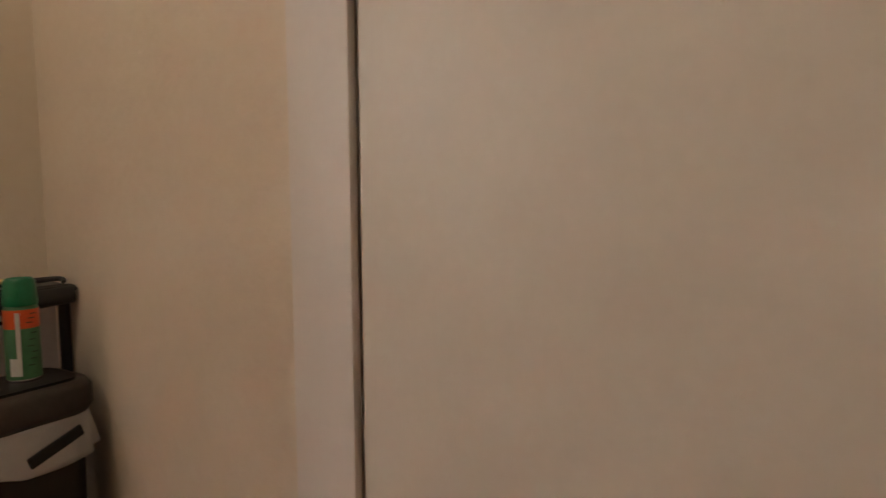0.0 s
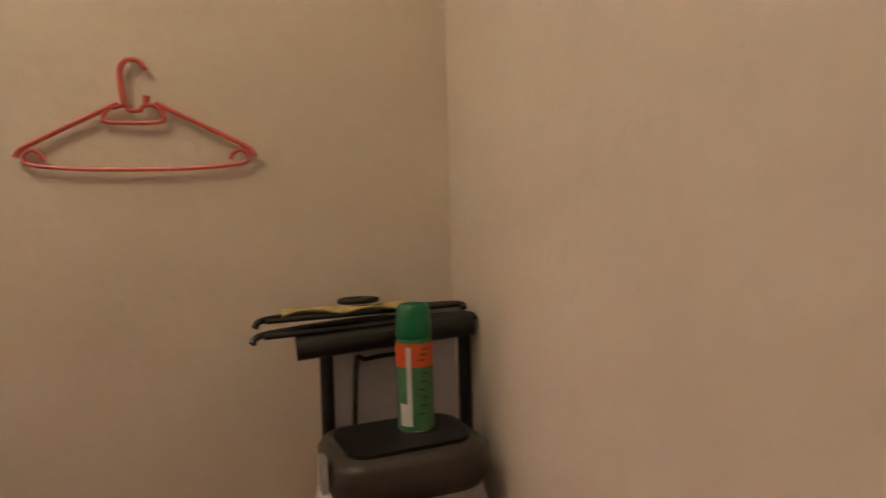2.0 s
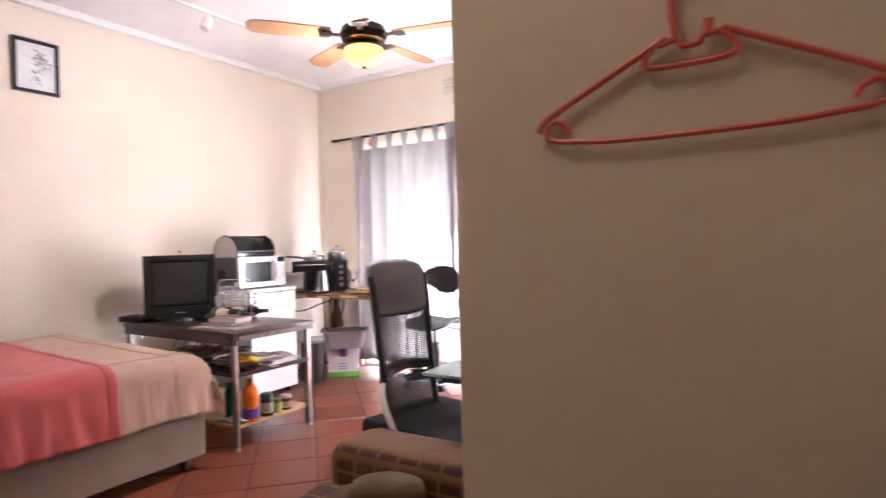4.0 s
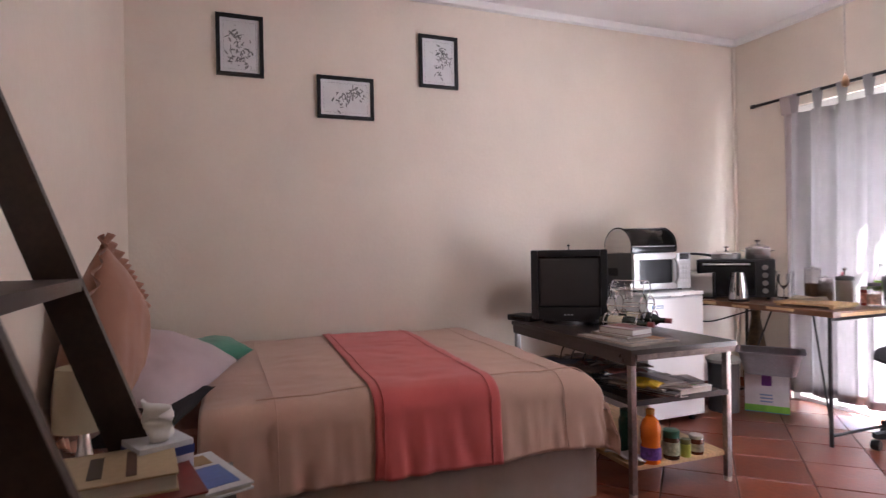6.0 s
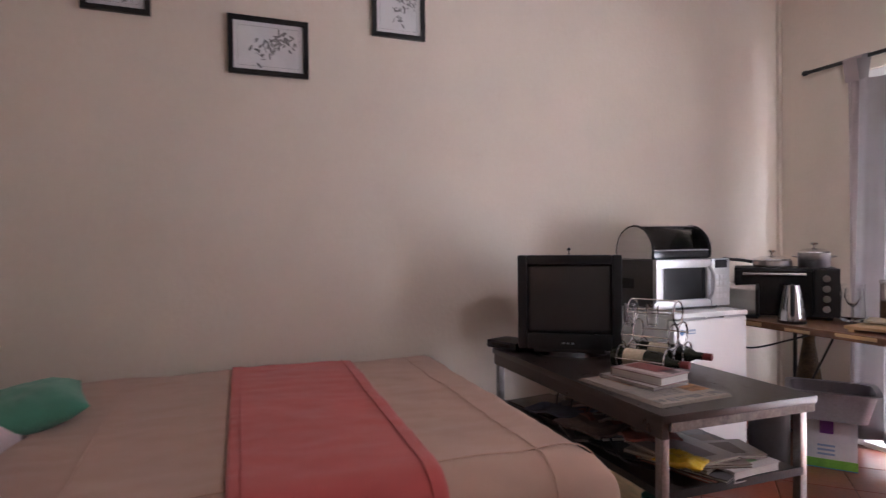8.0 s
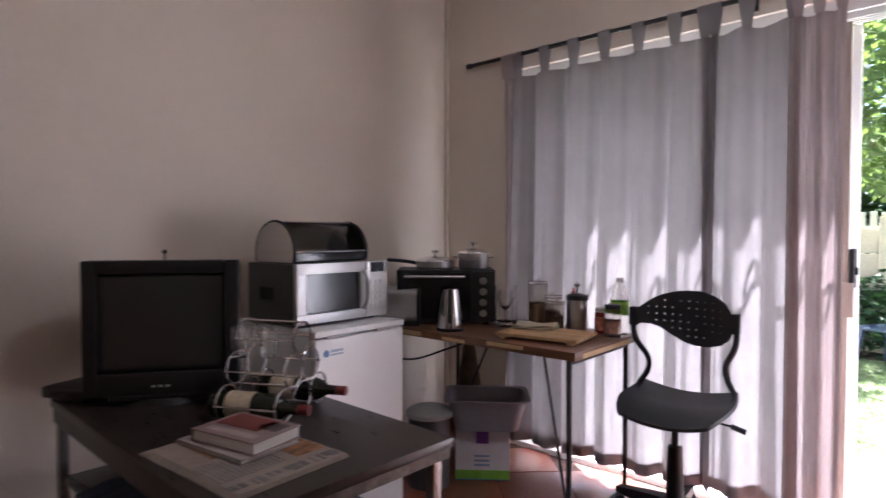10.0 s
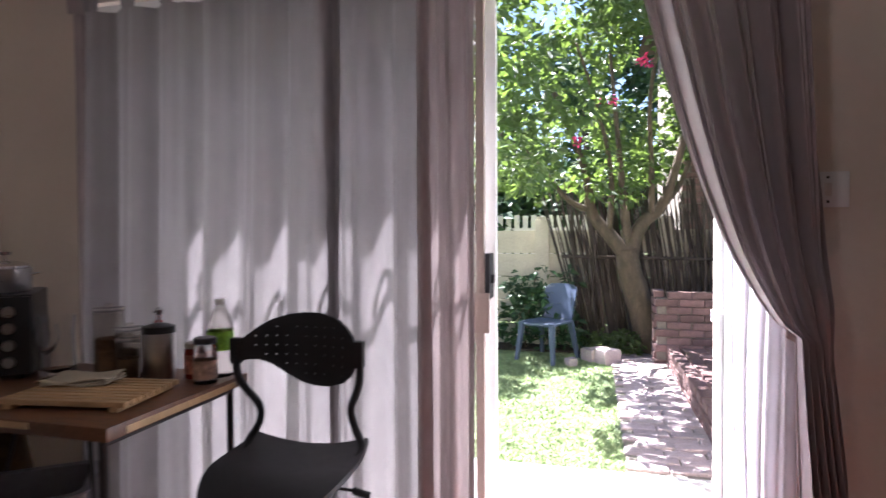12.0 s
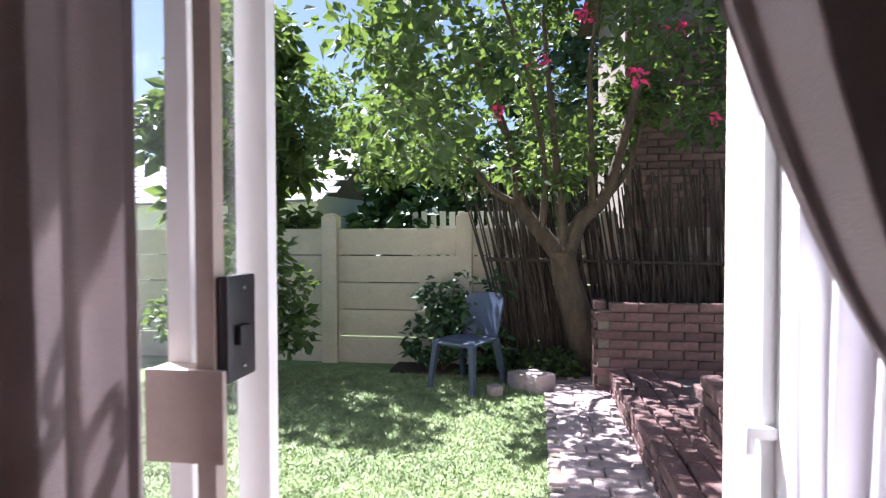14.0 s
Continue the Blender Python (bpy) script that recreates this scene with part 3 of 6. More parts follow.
def over_bed(s, t, lift=0.0):
    """A point of the cover: s metres from the wall side, t metres from the head, hanging down past the edges."""
    r = 0.1
    bend = r * math.pi / 2

    def past(d):
        if d <= 0:
            return 0.0, 0.0
        if d < bend:
            return (r + lift) * math.sin(d / r), r * (1 - math.cos(d / r))
        return r + lift + 0.12 * (d - bend), r + 0.98 * (d - bend)

    xo, zs = past(s - (BW - r))
    yo, zt = past(t - (BL - r))
    drop = max(zs, zt) + 0.15 * min(zs, zt)
    hang = min(1.0, max(0.0, drop - 0.05) / 0.2)
    crease = noise.noise(Vector((s * 2.5, t * 13, 4.2))) + 0.6 * noise.noise(Vector((s * 6, t * 27, 9.1)))
    crease_end = noise.noise(Vector((s * 13, t * 2.5, 2.2)))
    x = min(s, BW - r) + xo + (0.02 * hang * crease if zs > 0 else 0)
    y = min(t, BL - r) + yo + (0.014 * hang * crease_end if zt > 0 else 0)
    if zs > 0.1 and zt > 0.1:
        x, y = x + 0.1 * min(zs, zt), y + 0.1 * min(zs, zt)
    puff = 0.012 * noise.noise(Vector((s * 2.6, t * 2.9, 0.3))) + 0.005 * noise.noise(Vector((s * 9, t * 7, 1.7))) + 0.004 * noise.noise(Vector((s * 24, t * 10, 5.7)))
    z = BT + 0.025 * (1 - s / BW) + 0.014 * math.sin(math.pi * min(1, t / BL)) - drop + puff + lift * (1 if drop < r else 0)
    return (x, y, max(0.1, z))


part("bedspread", sheet(lambda u, v: over_bed(0.02 + (BW + 0.24) * u, 0.37 - 0.07 * u + (BL - 0.37 + 0.26) * v), 100, 130, 0.006), SPREAD, bed, "beige cotton bedspread", 180)
for t in (0.56, 1.7):
    part("seam", tube([over_bed(0.05 + (BW + 0.2) * k / 60, t, 0.007) for k in range(61)], 0.0022, 6), SPREAD, bed)
part("side_seam", tube([over_bed(BW - 0.1, 0.5 + (BL - 0.45) * k / 60, 0.007) for k in range(61)], 0.0022, 6), SPREAD, bed)

runner = thing("bed_runner", "coral red cotton runner across the bedspread", "bed runner", -3.78, 2.15, 0)
part("cloth", sheet(lambda u, v: over_bed(0.02 + (BW + 0.24) * u, 0.95 - 0.06 * u + 0.505 * v, 0.01), 100, 40, 0.004), RUNNER, runner, soft=180)
for t in (0.985, 1.415):
    part("seam", tube([over_bed(0.02 + (BW + 0.24) * k / 70, t - 0.06 * k / 70, 0.0135) for k in range(71)], 0.0025, 6), RUNNER, runner)


def pillow_mesh(w, h, t, seed, sharp=3.0):
    """A stuffed pillow in the xy plane with pulled corners."""
    rnd = random.Random(seed)
    off = Vector((rnd.uniform(0, 50), rnd.uniform(0, 50), 0))

    def side(sign):
        def at(u, v):
            a, b = 2 * u - 1, 2 * v - 1
            pull = 1 - 0.09 * (1 - abs(a * b)) * (a * a + b * b) * 0.5
            thick = ((1 - abs(a) ** sharp) * (1 - abs(b) ** sharp)) ** 0.6
            bump_ = 0.012 * noise.noise(Vector((a * 2.2, b * 2.2, sign)) + off) + 0.005 * noise.noise(Vector((a * 7, b * 7, sign)) + off)
            return (a * w / 2 * pull, b * h / 2 * pull, sign * (t / 2 * thick + bump_ * thick))
        return at
    bm = join(sheet(side(1), 28, 28, 0), sheet(side(-1), 28, 28, 0))
    bmesh.ops.remove_doubles(bm, verts=bm.verts, dist=0.0008)
    bmesh.ops.recalc_face_normals(bm, faces=bm.faces)
    return bm


def pillow(label, material, w, h, t, m, seed, name="pillow"):
    ob = thing(name, label, "pillow")
    ob.matrix_basis = m
    part("cover", pillow_mesh(w, h, t, seed), material, ob, soft=180)
    return ob


big = pillow("large tan pillow with ruffled edge leaning on the wall", TAN_CLOTH, 0.58, 0.58, 0.19, pose(-2.36, 2.215, 0.83, 84, 0, -8) @ Matrix.Scale(0.92, 4) @ pose(0, 0, 0, 0, 0, 24), 4)
ruff = []
for e in range(4):
    q = pose(0, 0, 0, 0, 0, 90 * e)
    ruff.append(moved(sheet(lambda u, v: ((2 * u - 1) * 0.3, 0.262 + 0.05 * v, (0.002 + 0.012 * v) * math.sin(64 * u + 1.2 * math.sin(11 * u)) + 0.006 * v * math.sin(37 * u + 1) - 0.012 * v), 200, 5, 0.002), q))
part("ruffle", join(*ruff), TAN_CLOTH, big, "gathered tan ruffle", 180)
pillow("pale lilac pillow lying on the bed", LILAC_CLOTH, 0.6, 0.42, 0.19, pose(-2.62, 2.3, 0.735, -16, 6, -24), 9)
pillow("black cushion lying under the lilac pillow", BLACK_CLOTH, 0.5, 0.36, 0.1, pose(-2.42, 2.27, 0.64, 0, 4, -18), 13, "cushion")
pillow("crumpled sea-green cushion beside the wall", GREEN_CLOTH, 0.42, 0.36, 0.13, pose(-3.3, 2.46, 0.66, 10, 0, 14), 21, "cushion")

# ---- bedside corner ----
bedside = thing("bedside_table", "small dark wooden bedside table", "bedside table", -2.02, 2.29, 0)
part("tabletop", box(-0.17, -0.17, 0.5, 0.17, 0.17, 0.53, 0.005), DARK_WOOD, bedside)
part("body", box(-0.15, -0.15, 0.2, 0.15, 0.15, 0.5, 0.004), DARK_WOOD, bedside)
for fx in (-0.13, 0.13):
    for fy in (-0.13, 0.13):
        part("leg", box(fx - 0.018, fy - 0.018, 0, fx + 0.018, fy + 0.018, 0.2), DARK_WOOD, bedside)
table_lamp = thing("table_lamp", "table lamp with a cream cloth shade, off", "lamp", -1.96, 2.225, 0.53)
part("foot", lathe([(0, 0), (0.06, 0), (0.06, 0.012), (0.02, 0.03), (0.013, 0.06), (0.02, 0.12), (0.012, 0.18), (0.012, 0.22), (0, 0.22)], 18), STEEL, table_lamp)
part("shade", lathe([(0.066, 0.2), (0.056, 0.345), (0.054, 0.345), (0.064, 0.2), (0.066, 0.2)], 28), cloth("cream_shade", (0.6, 0.52, 0.36), 0.3), table_lamp, "cream cloth shade")
ladder = thing("ladder_shelf", "dark wooden ladder shelf leaning on the wall", "shelf", -1.3, 2.106, 0)
for lx in (-0.24, 0.22):
    part("rail", loft([[(lx - 0.012, 0.51, 0), (lx + 0.014, 0.51, 0), (lx + 0.014, 0.58, 0), (lx - 0.012, 0.58, 0)], [(lx - 0.012, 0.003, 1.46), (lx + 0.014, 0.003, 1.46), (lx + 0.014, 0.07, 1.46), (lx - 0.012, 0.07, 1.46)]]), DARK_WOOD, ladder)
for z, y1 in ((0.3, 0.46), (0.735, 0.44), (1.09, 0.2)):
    part("shelf", box(-0.228, 0.0, z - 0.012, 0.206, y1, z + 0.01, 0.003), DARK_WOOD, ladder)


def book(x, y, z, w, d, h, rz, colour, label, leaves=(0.6, 0.57, 0.5), bars=(), name="book", category="book"):
    ob = thing(name, label, category, x, y, z, rz)
    part("cover", join(box(-w / 2, -d / 2, 0, w / 2, d / 2, 0.003), box(-w / 2, -d / 2, h - 0.003, w / 2, d / 2, h), box(-w / 2, -d / 2, 0.003, -w / 2 + 0.003, d / 2, h - 0.003)), mat("cover", colour, 0.4, var=0.1, scale=12, bump=0.02), ob)
    part("page_block", box(-w / 2 + 0.003, -d / 2 + 0.004, 0.003, w / 2 - 0.004, d / 2 - 0.004, h - 0.003), mat("pages", leaves, 0.8, var=0.12, scale=4, fine=400, stretch=(1, 1, 40)), ob)
    for bx, by, bw, bd, col in bars:
        part("print_bar", box(bx - bw / 2, by - bd / 2, h, bx + bw / 2, by + bd / 2, h + 0.0008), mat("print", col, 0.4, var=0.15, scale=30, bump=0), ob)
    return ob


book(-1.4, 2.34, 0.745, 0.22, 0.29, 0.03, 12, (0.16, 0.02, 0.015), "thick dark red book lying on the ladder shelf", bars=((0, 0.05, 0.14, 0.03, (0.5, 0.45, 0.3)),))
book(-1.41, 2.34, 0.776, 0.16, 0.23, 0.028, 6, (0.42, 0.33, 0.2), "tan paperback lying on a red book", bars=((0, 0, 0.1, 0.02, (0.05, 0.04, 0.03)), (0, 0.05, 0.12, 0.015, (0.1, 0.05, 0.03))))
book(-1.45, 2.47, 0.745, 0.2, 0.15, 0.012, 20, (0.55, 0.55, 0.57), "white and blue magazine lying on the shelf", bars=((0.03, 0.0, 0.1, 0.12, (0.06, 0.12, 0.4)), (-0.06, 0.03, 0.05, 0.05, (0.35, 0.22, 0.08))), name="magazine", category="magazine")
tissue = thing("tissue_box", "white and blue tissue box with a tissue pulled up", "tissue box", -1.505, 2.42, 0.7575, 25)
part("carton", box(-0.045, -0.045, 0, 0.045, 0.045, 0.055, 0.002), mat("white_card", (0.6, 0.6, 0.64), 0.6), tissue)
part("band", box(-0.046, -0.046, 0.03, 0.046, 0.046, 0.045), mat("blue_print", (0.05, 0.07, 0.25), 0.5), tissue)
part("tissue", sheet(lambda u, v: (-0.03 + 0.06 * u + 0.012 * math.sin(9 * v), 0.02 * math.sin(6 * u + 4 * v), 0.055 + 0.07 * v * (1 - 0.3 * u)), 12, 10, 0.001), mat("tissue_paper", (0.75, 0.74, 0.74), 0.9), tissue, soft=180)

# ---- the television desk ----
desk = thing("desk", "dark laminate desk on steel legs with two lower shelves", "desk", -2.43, 4.22, 0, -1.5)
part("desktop", box(-1.16, 0, 0.648, 0, 0.61, 0.672, 0.004), DESK_TOP, desk)
part("front_apron", box(-1.15, 0.006, 0.6, -0.01, 0.03, 0.648), DESK_TOP, desk)
part("end_edge", box(-0.012, 0.032, 0.622, -0.002, 0.6, 0.648), mat("worn_brown_edge", (0.16, 0.13, 0.11), 0.55, metal=0.4, var=0.4, scale=18), desk, "worn metal edge strip")
for lx in (-1.13, -0.035):
    for ly in (0.022, 0.57):
        part("leg", box(lx - 0.014, ly - 0.014 + 0.004, 0.02, lx + 0.014, ly + 0.018, 0.62, 0.002), mat("worn_steel", (0.28, 0.26, 0.25), 0.32, metal=0.9, var=0.25, scale=14, bump=0.05), desk)
        part("glide", lathe([(0, 0), (0.018, 0), (0.018, 0.02), (0, 0.02)], 12, pose(lx, ly + 0.004, 0)), mat("pale_plastic_glide", (0.6, 0.56, 0.5), 0.5), desk)
part("middle_shelf", box(-1.12, 0.03, 0.415, -0.04, 0.57, 0.43, 0.002), DESK_TOP, desk)
part("middle_rail", join(box(-0.03, 0.04, 0.415, -0.02, 0.57, 0.44), box(-1.12, 0.022, 0.415, -0.04, 0.03, 0.44)), DARK_STEEL, desk)
part("bottom_shelf", box(-1.12, 0.03, 0.12, -0.04, 0.57, 0.14, 0.002), PALE_WOOD, desk, "pale wooden bottom shelf")

tv = thing("television", "black tube television with a dark screen on the desk", "television", -3.26, 4.458, 0.672, 54.1)
part("front_bezel", join(box(-0.221, -0.0, 0.03, -0.18, 0.06, 0.44, 0.008), box(0.18, 0, 0.03, 0.221, 0.06, 0.44, 0.008), box(-0.18, 0, 0.4, 0.18, 0.06, 0.44, 0.008), box(-0.18, 0, 0.03, 0.18, 0.06, 0.1, 0.008)), BLACK_PLASTIC, tv)
part("screen", sheet(lambda u, v: (-0.182 + 0.364 * u, 0.018 - 0.012 * (1 - (2 * u - 1) ** 2) * (1 - (2 * v - 1) ** 2), 0.098 + 0.305 * v), 16, 14, 0.004), mat("dark_tube_glass", (0.03, 0.028, 0.027), 0.38, var=0.05, bump=0.0), tv, "dark curved glass screen", 180)
part("back_shell", loft([[(-0.215, 0.06, 0.035), (0.215, 0.06, 0.035), (0.215, 0.06, 0.435), (-0.215, 0.06, 0.435)], [(-0.2, 0.16, 0.035), (0.2, 0.16, 0.035), (0.2, 0.16, 0.42), (-0.2, 0.16, 0.42)], [(-0.12, 0.36, 0.05), (0.12, 0.36, 0.05), (0.12, 0.36, 0.32), (-0.12, 0.36, 0.32)]]), BLACK_PLASTIC, tv)
part("foot", join(lathe([(0, 0), (0.17, 0), (0.16, 0.02), (0, 0.03)], 24, pose(0, 0.15, 0)), box(-0.15, 0.0, 0.018, 0.15, 0.2, 0.034, 0.004)), BLACK_PLASTIC, tv)
part("button", join(*[box(-0.03 + 0.02 * k, -0.003, 0.055, -0.018 + 0.02 * k, 0.002, 0.062) for k in range(3)]), SILVER, tv)
part("aerial_knob", join(tube([(0, 0.05, 0.44), (0, 0.05, 0.46)], 0.003, 6), lathe([(0, 0.458), (0.007, 0.46), (0.008, 0.467), (0, 0.474)], 10, pose(0, 0.05, 0))), BLACK_PLASTIC, tv)
decoder = thing("set_top_box", "flat black set-top box beside the television", "set-top box", -3.55, 4.33, 0.672, 20)
part("case", box(-0.09, -0.07, 0.004, 0.09, 0.07, 0.04, 0.006), BLACK_PLASTIC, decoder)
part("window", box(-0.06, -0.0712, 0.015, 0.05, -0.07, 0.03), BLACK_GLOSS, decoder)

wine_rack = thing("wine_rack", "chrome wire wine rack holding two bottles", "wine rack", -2.95, 4.65, 0.672, -63)
for ly in (-0.09, 0.09):
    for tier, (xs, z) in enumerate((((-0.1, 0.0, 0.1), 0.05), ((-0.05, 0.05), 0.135), ((0.0,), 0.22))):
        for cx in xs:
            part("hoop", tube([(cx + 0.052 * math.cos(radians(a)), ly, z + 0.046 * math.sin(radians(a))) for a in range(0, 360, 20)], 0.0034, 6, True), CHROME, wine_rack)
for cx, z in ((-0.1, 0.004), (0.1, 0.004), (-0.152, 0.05), (0.152, 0.05), (-0.102, 0.135), (0.102, 0.135), (-0.05, 0.091), (0.05, 0.091), (-0.052, 0.22), (0.052, 0.22), (0, 0.266)):
    part("rod", tube([(cx, -0.095, z), (cx, 0.095, z)], 0.003, 6), CHROME, wine_rack)
BOTTLE = mat("dark_green_bottle_glass", (0.012, 0.016, 0.008), 0.08, var=0.1, bump=0)


def wine_bottle(x, y, z, rz, label):
    ob = thing("wine_bottle", label, "bottle", x, y, z, rz, group="wine bottles in the rack")
    turn = pose(0, 0, 0, -90, 0, 0)
    part("glass", lathe([(0, 0), (0.036, 0.0), (0.037, 0.01), (0.037, 0.18), (0.03, 0.205), (0.015, 0.23), (0.0135, 0.285), (0, 0.285)], 22, turn), BOTTLE, ob)
    part("capsule", lathe([(0.0142, 0.245), (0.0145, 0.29), (0, 0.292)], 16, turn), mat("burgundy_foil", (0.16, 0.02, 0.02), 0.35), ob, "burgundy foil capsule")
    part("paper_label", lathe([(0.0374, 0.05), (0.0374, 0.13)], 22, turn), mat("cream_label", (0.5, 0.42, 0.3), 0.7, var=0.2, scale=30), ob, "cream paper label")


wine_bottle(-3.01, 4.5, 0.718, -63, "dark wine bottle lying in the wire rack")
wine_bottle(-3.09, 4.69, 0.718, -63, "dark wine bottle lying in the wire rack")


def tumbler(x, y, z, r, h, label="clear glass tumbler", name="drinking_glass", rx=0, rz=0):
    ob = thing(name, label, "glass")
    ob.matrix_basis = pose(x, y, z, rx, 0, rz)
    part("bowl", lathe([(0, 0), (r * 0.85, 0), (r, h), (r - 0.002, h), (r * 0.85 - 0.002, 0.006), (0, 0.006)], 18), CLEAR, ob)


tumbler(-2.99, 4.56, 0.84, 0.024, 0.085, "clear tumbler stored in the wire rack")
tumbler(-2.93, 4.62, 0.84, 0.024, 0.085, "clear tumbler stored in the wire rack")

news = thing("newspaper", "folded newspaper lying on the desk", "newspaper", -2.7, 4.41, 0.673, 3)
part("paper_fold", join(*[box(-0.2 + 0.003 * k, -0.15 + 0.004 * k, 0.0015 * k, 0.2 - 0.002 * k, 0.15 - 0.001 * k, 0.0015 * k + 0.0012) for k in range(5)]), mat("newsprint", (0.3, 0.25, 0.21), 0.85, var=0.1, scale=20, bump=0.05), news)
for k, (ln, hh) in enumerate(((0.03, 0.034), (0.018, 0.024), (0.008, 0.036), (0.007, 0.036), (0.022, 0.03), (0.028, 0.034), (0.016, 0.024), (0.018, 0.024), (0.012, 0.024), (0.018, 0.036), (0.008, 0.034), (0.018, 0.024), (0.018, 0.024))):
    y0 = 0.14 - 0.0215 * k
    part("title_stroke", box(0.145, y0 - ln * 0.8, 0.0074, 0.145 + hh, y0, 0.0079), INK, news)
part("photo_block", join(box(-0.18, -0.07, 0.0074, -0.02, 0.13, 0.0079), box(0.0, 0.06, 0.0074, 0.12, 0.14, 0.0079)), mat("colour_photo", (0.3, 0.14, 0.06), 0.7, var=0.7, scale=30), news)
part("text_block", join(*[box(0.0, -0.13 + 0.012 * k, 0.0074, 0.12, -0.125 + 0.012 * k, 0.0078) for k in range(14)]), INK, news)
book(-2.76, 4.43, 0.682, 0.24, 0.17, 0.012, 8, (0.45, 0.4, 0.38), "glossy magazine on the newspaper", bars=((0, 0.02, 0.2, 0.08, (0.3, 0.06, 0.05)),), name="magazine", category="magazine")
book(-2.74, 4.44, 0.695, 0.21, 0.15, 0.03, 12, (0.3, 0.22, 0.21), "thick softcover book with a red print on the magazine", leaves=(0.66, 0.63, 0.6), bars=((-0.02, 0.025, 0.14, 0.08, (0.2, 0.04, 0.035)), (0.06, 0.03, 0.06, 0.05, (0.08, 0.06, 0.06)), (0, -0.045, 0.16, 0.025, (0.42, 0.36, 0.33))))

# on the desk's shelves
rnd = random.Random(5)
for k in range(5):
    book(-2.62 + rnd.uniform(-0.03, 0.03), 4.48 + rnd.uniform(-0.04, 0.05), 0.43 + 0.012 * k, 0.28, 0.22, 0.0115, rnd.uniform(-25, 25), ((0.3, 0.1, 0.07), (0.1, 0.09, 0.09), (0.42, 0.36, 0.3), (0.2, 0.15, 0.12), (0.4, 0.34, 0.3))[k], "magazine in a loose pile on the desk shelf", bars=((0, 0, 0.2, 0.1, (0.16, 0.1, 0.08)),), name="magazine", category="magazine")
for k in range(4):
    book(-3.05 + rnd.uniform(-0.05, 0.05), 4.45 + rnd.uniform(-0.05, 0.05), 0.43 + 0.018 * k, 0.3, 0.22, 0.017, rnd.uniform(-30, 30), ((0.05, 0.045, 0.045), (0.1, 0.14, 0.22), (0.3, 0.26, 0.22), (0.06, 0.05, 0.05))[k], "paper folder in a loose pile on the desk shelf", name="folder", category="folder")
book(-2.53, 4.6, 0.43, 0.17, 0.21, 0.035, 4, (0.5, 0.46, 0.44), "thick pale book at the end of the desk shelf", leaves=(0.66, 0.62, 0.58), bars=((0.02, 0.0, 0.06, 0.09, (0.2, 0.35, 0.15)), (-0.04, 0.05, 0.05, 0.05, (0.1, 0.08, 0.08))))
book(-2.58, 4.62, 0.466, 0.15, 0.19, 0.012, -14, (0.35, 0.3, 0.27), "thin magazine on the pale book", bars=((0, 0, 0.1, 0.08, (0.12, 0.08, 0.06)),), name="magazine", category="magazine")
for k in range(7):
    m_x = -2.72 - 0.075 * k
    fold = thing("newspaper", "crumpled newspaper stuffed on the desk shelf", "newspaper", m_x, 4.4 + 0.1 * math.sin(2.3 * k), 0.505 - 0.004 * k, -25 + 17 * k % 50)
    part("paper_fold", sheet(lambda u, v, k=k: (-0.12 + 0.24 * u, -0.09 + 0.18 * v, 0.012 + 0.02 * noise.noise(Vector((3 * u, 3 * v, k * 1.7))) + 0.018 * u), 14, 10, 0.008), mat("shelf_paper", ((0.2, 0.07, 0.05), (0.28, 0.22, 0.17), (0.09, 0.06, 0.05), (0.34, 0.29, 0.24), (0.14, 0.05, 0.04), (0.05, 0.06, 0.09), (0.24, 0.18, 0.14))[k], 0.7, var=0.45, scale=22, bump=0.2), fold, soft=60)
for k in range(4):
    wire = thing("power_cable", "tangled black cable hanging behind the desk", "cable", -3.2 + 0.09 * k, 4.3, 0.43, group="cables on the desk shelf")
    part("wire", tube(smooth_line([(0.0, 0.3, 0.2), (-0.06 + 0.02 * k, 0.12, 0.12), (0.08, 0.02, 0.03 + 0.01 * k), (0.2 - 0.05 * k, 0.06, 0.06), (0.26, -0.03, 0.03), (0.34, 0.05, 0.01)]), 0.004, 6), BLACK_PLASTIC, wire)
packet = thing("snack_packet", "crumpled yellow snack packet on the desk shelf", "packet", -2.52, 4.37, 0.495, 30)
part("foil", pillow_mesh(0.15, 0.1, 0.035, 31), mat("yellow_foil", (0.65, 0.42, 0.02), 0.3, var=0.15, scale=20, bump=0.4), packet, soft=180)
laptop = thing("laptop", "closed black laptop on the desk shelf", "laptop", -3.3, 4.4, 0.43, 8)
part("base", box(-0.17, -0.12, 0.002, 0.17, 0.12, 0.018, 0.004), BLACK_PLASTIC, laptop)
part("lid", box(-0.17, -0.12, 0.019, 0.17, 0.12, 0.028, 0.004), BLACK_GLOSS, laptop)


def bottle_thing(name, label, x, y, z, profile, material, cap, capz, capr, band=None, capcol=None):
    ob = thing(name, label, "bottle" if "bottle" in name else "jar", x, y, z)
    part("body", lathe(profile, 22), material, ob)
    part("lid", lathe([(0, capz), (capr, capz), (capr, capz + cap), (capr * 0.9, capz + cap + 0.003), (0, capz + cap + 0.003)], 18), mat("lid", capcol or (0.02, 0.1, 0.05), 0.4, bump=0.02), ob)
    if band:
        r, z0, z1, col = band
        part("paper_label", lathe([(r, z0), (r, z1)], 22), mat("paper_label", col, 0.5, var=0.5, scale=40, bump=0), ob)


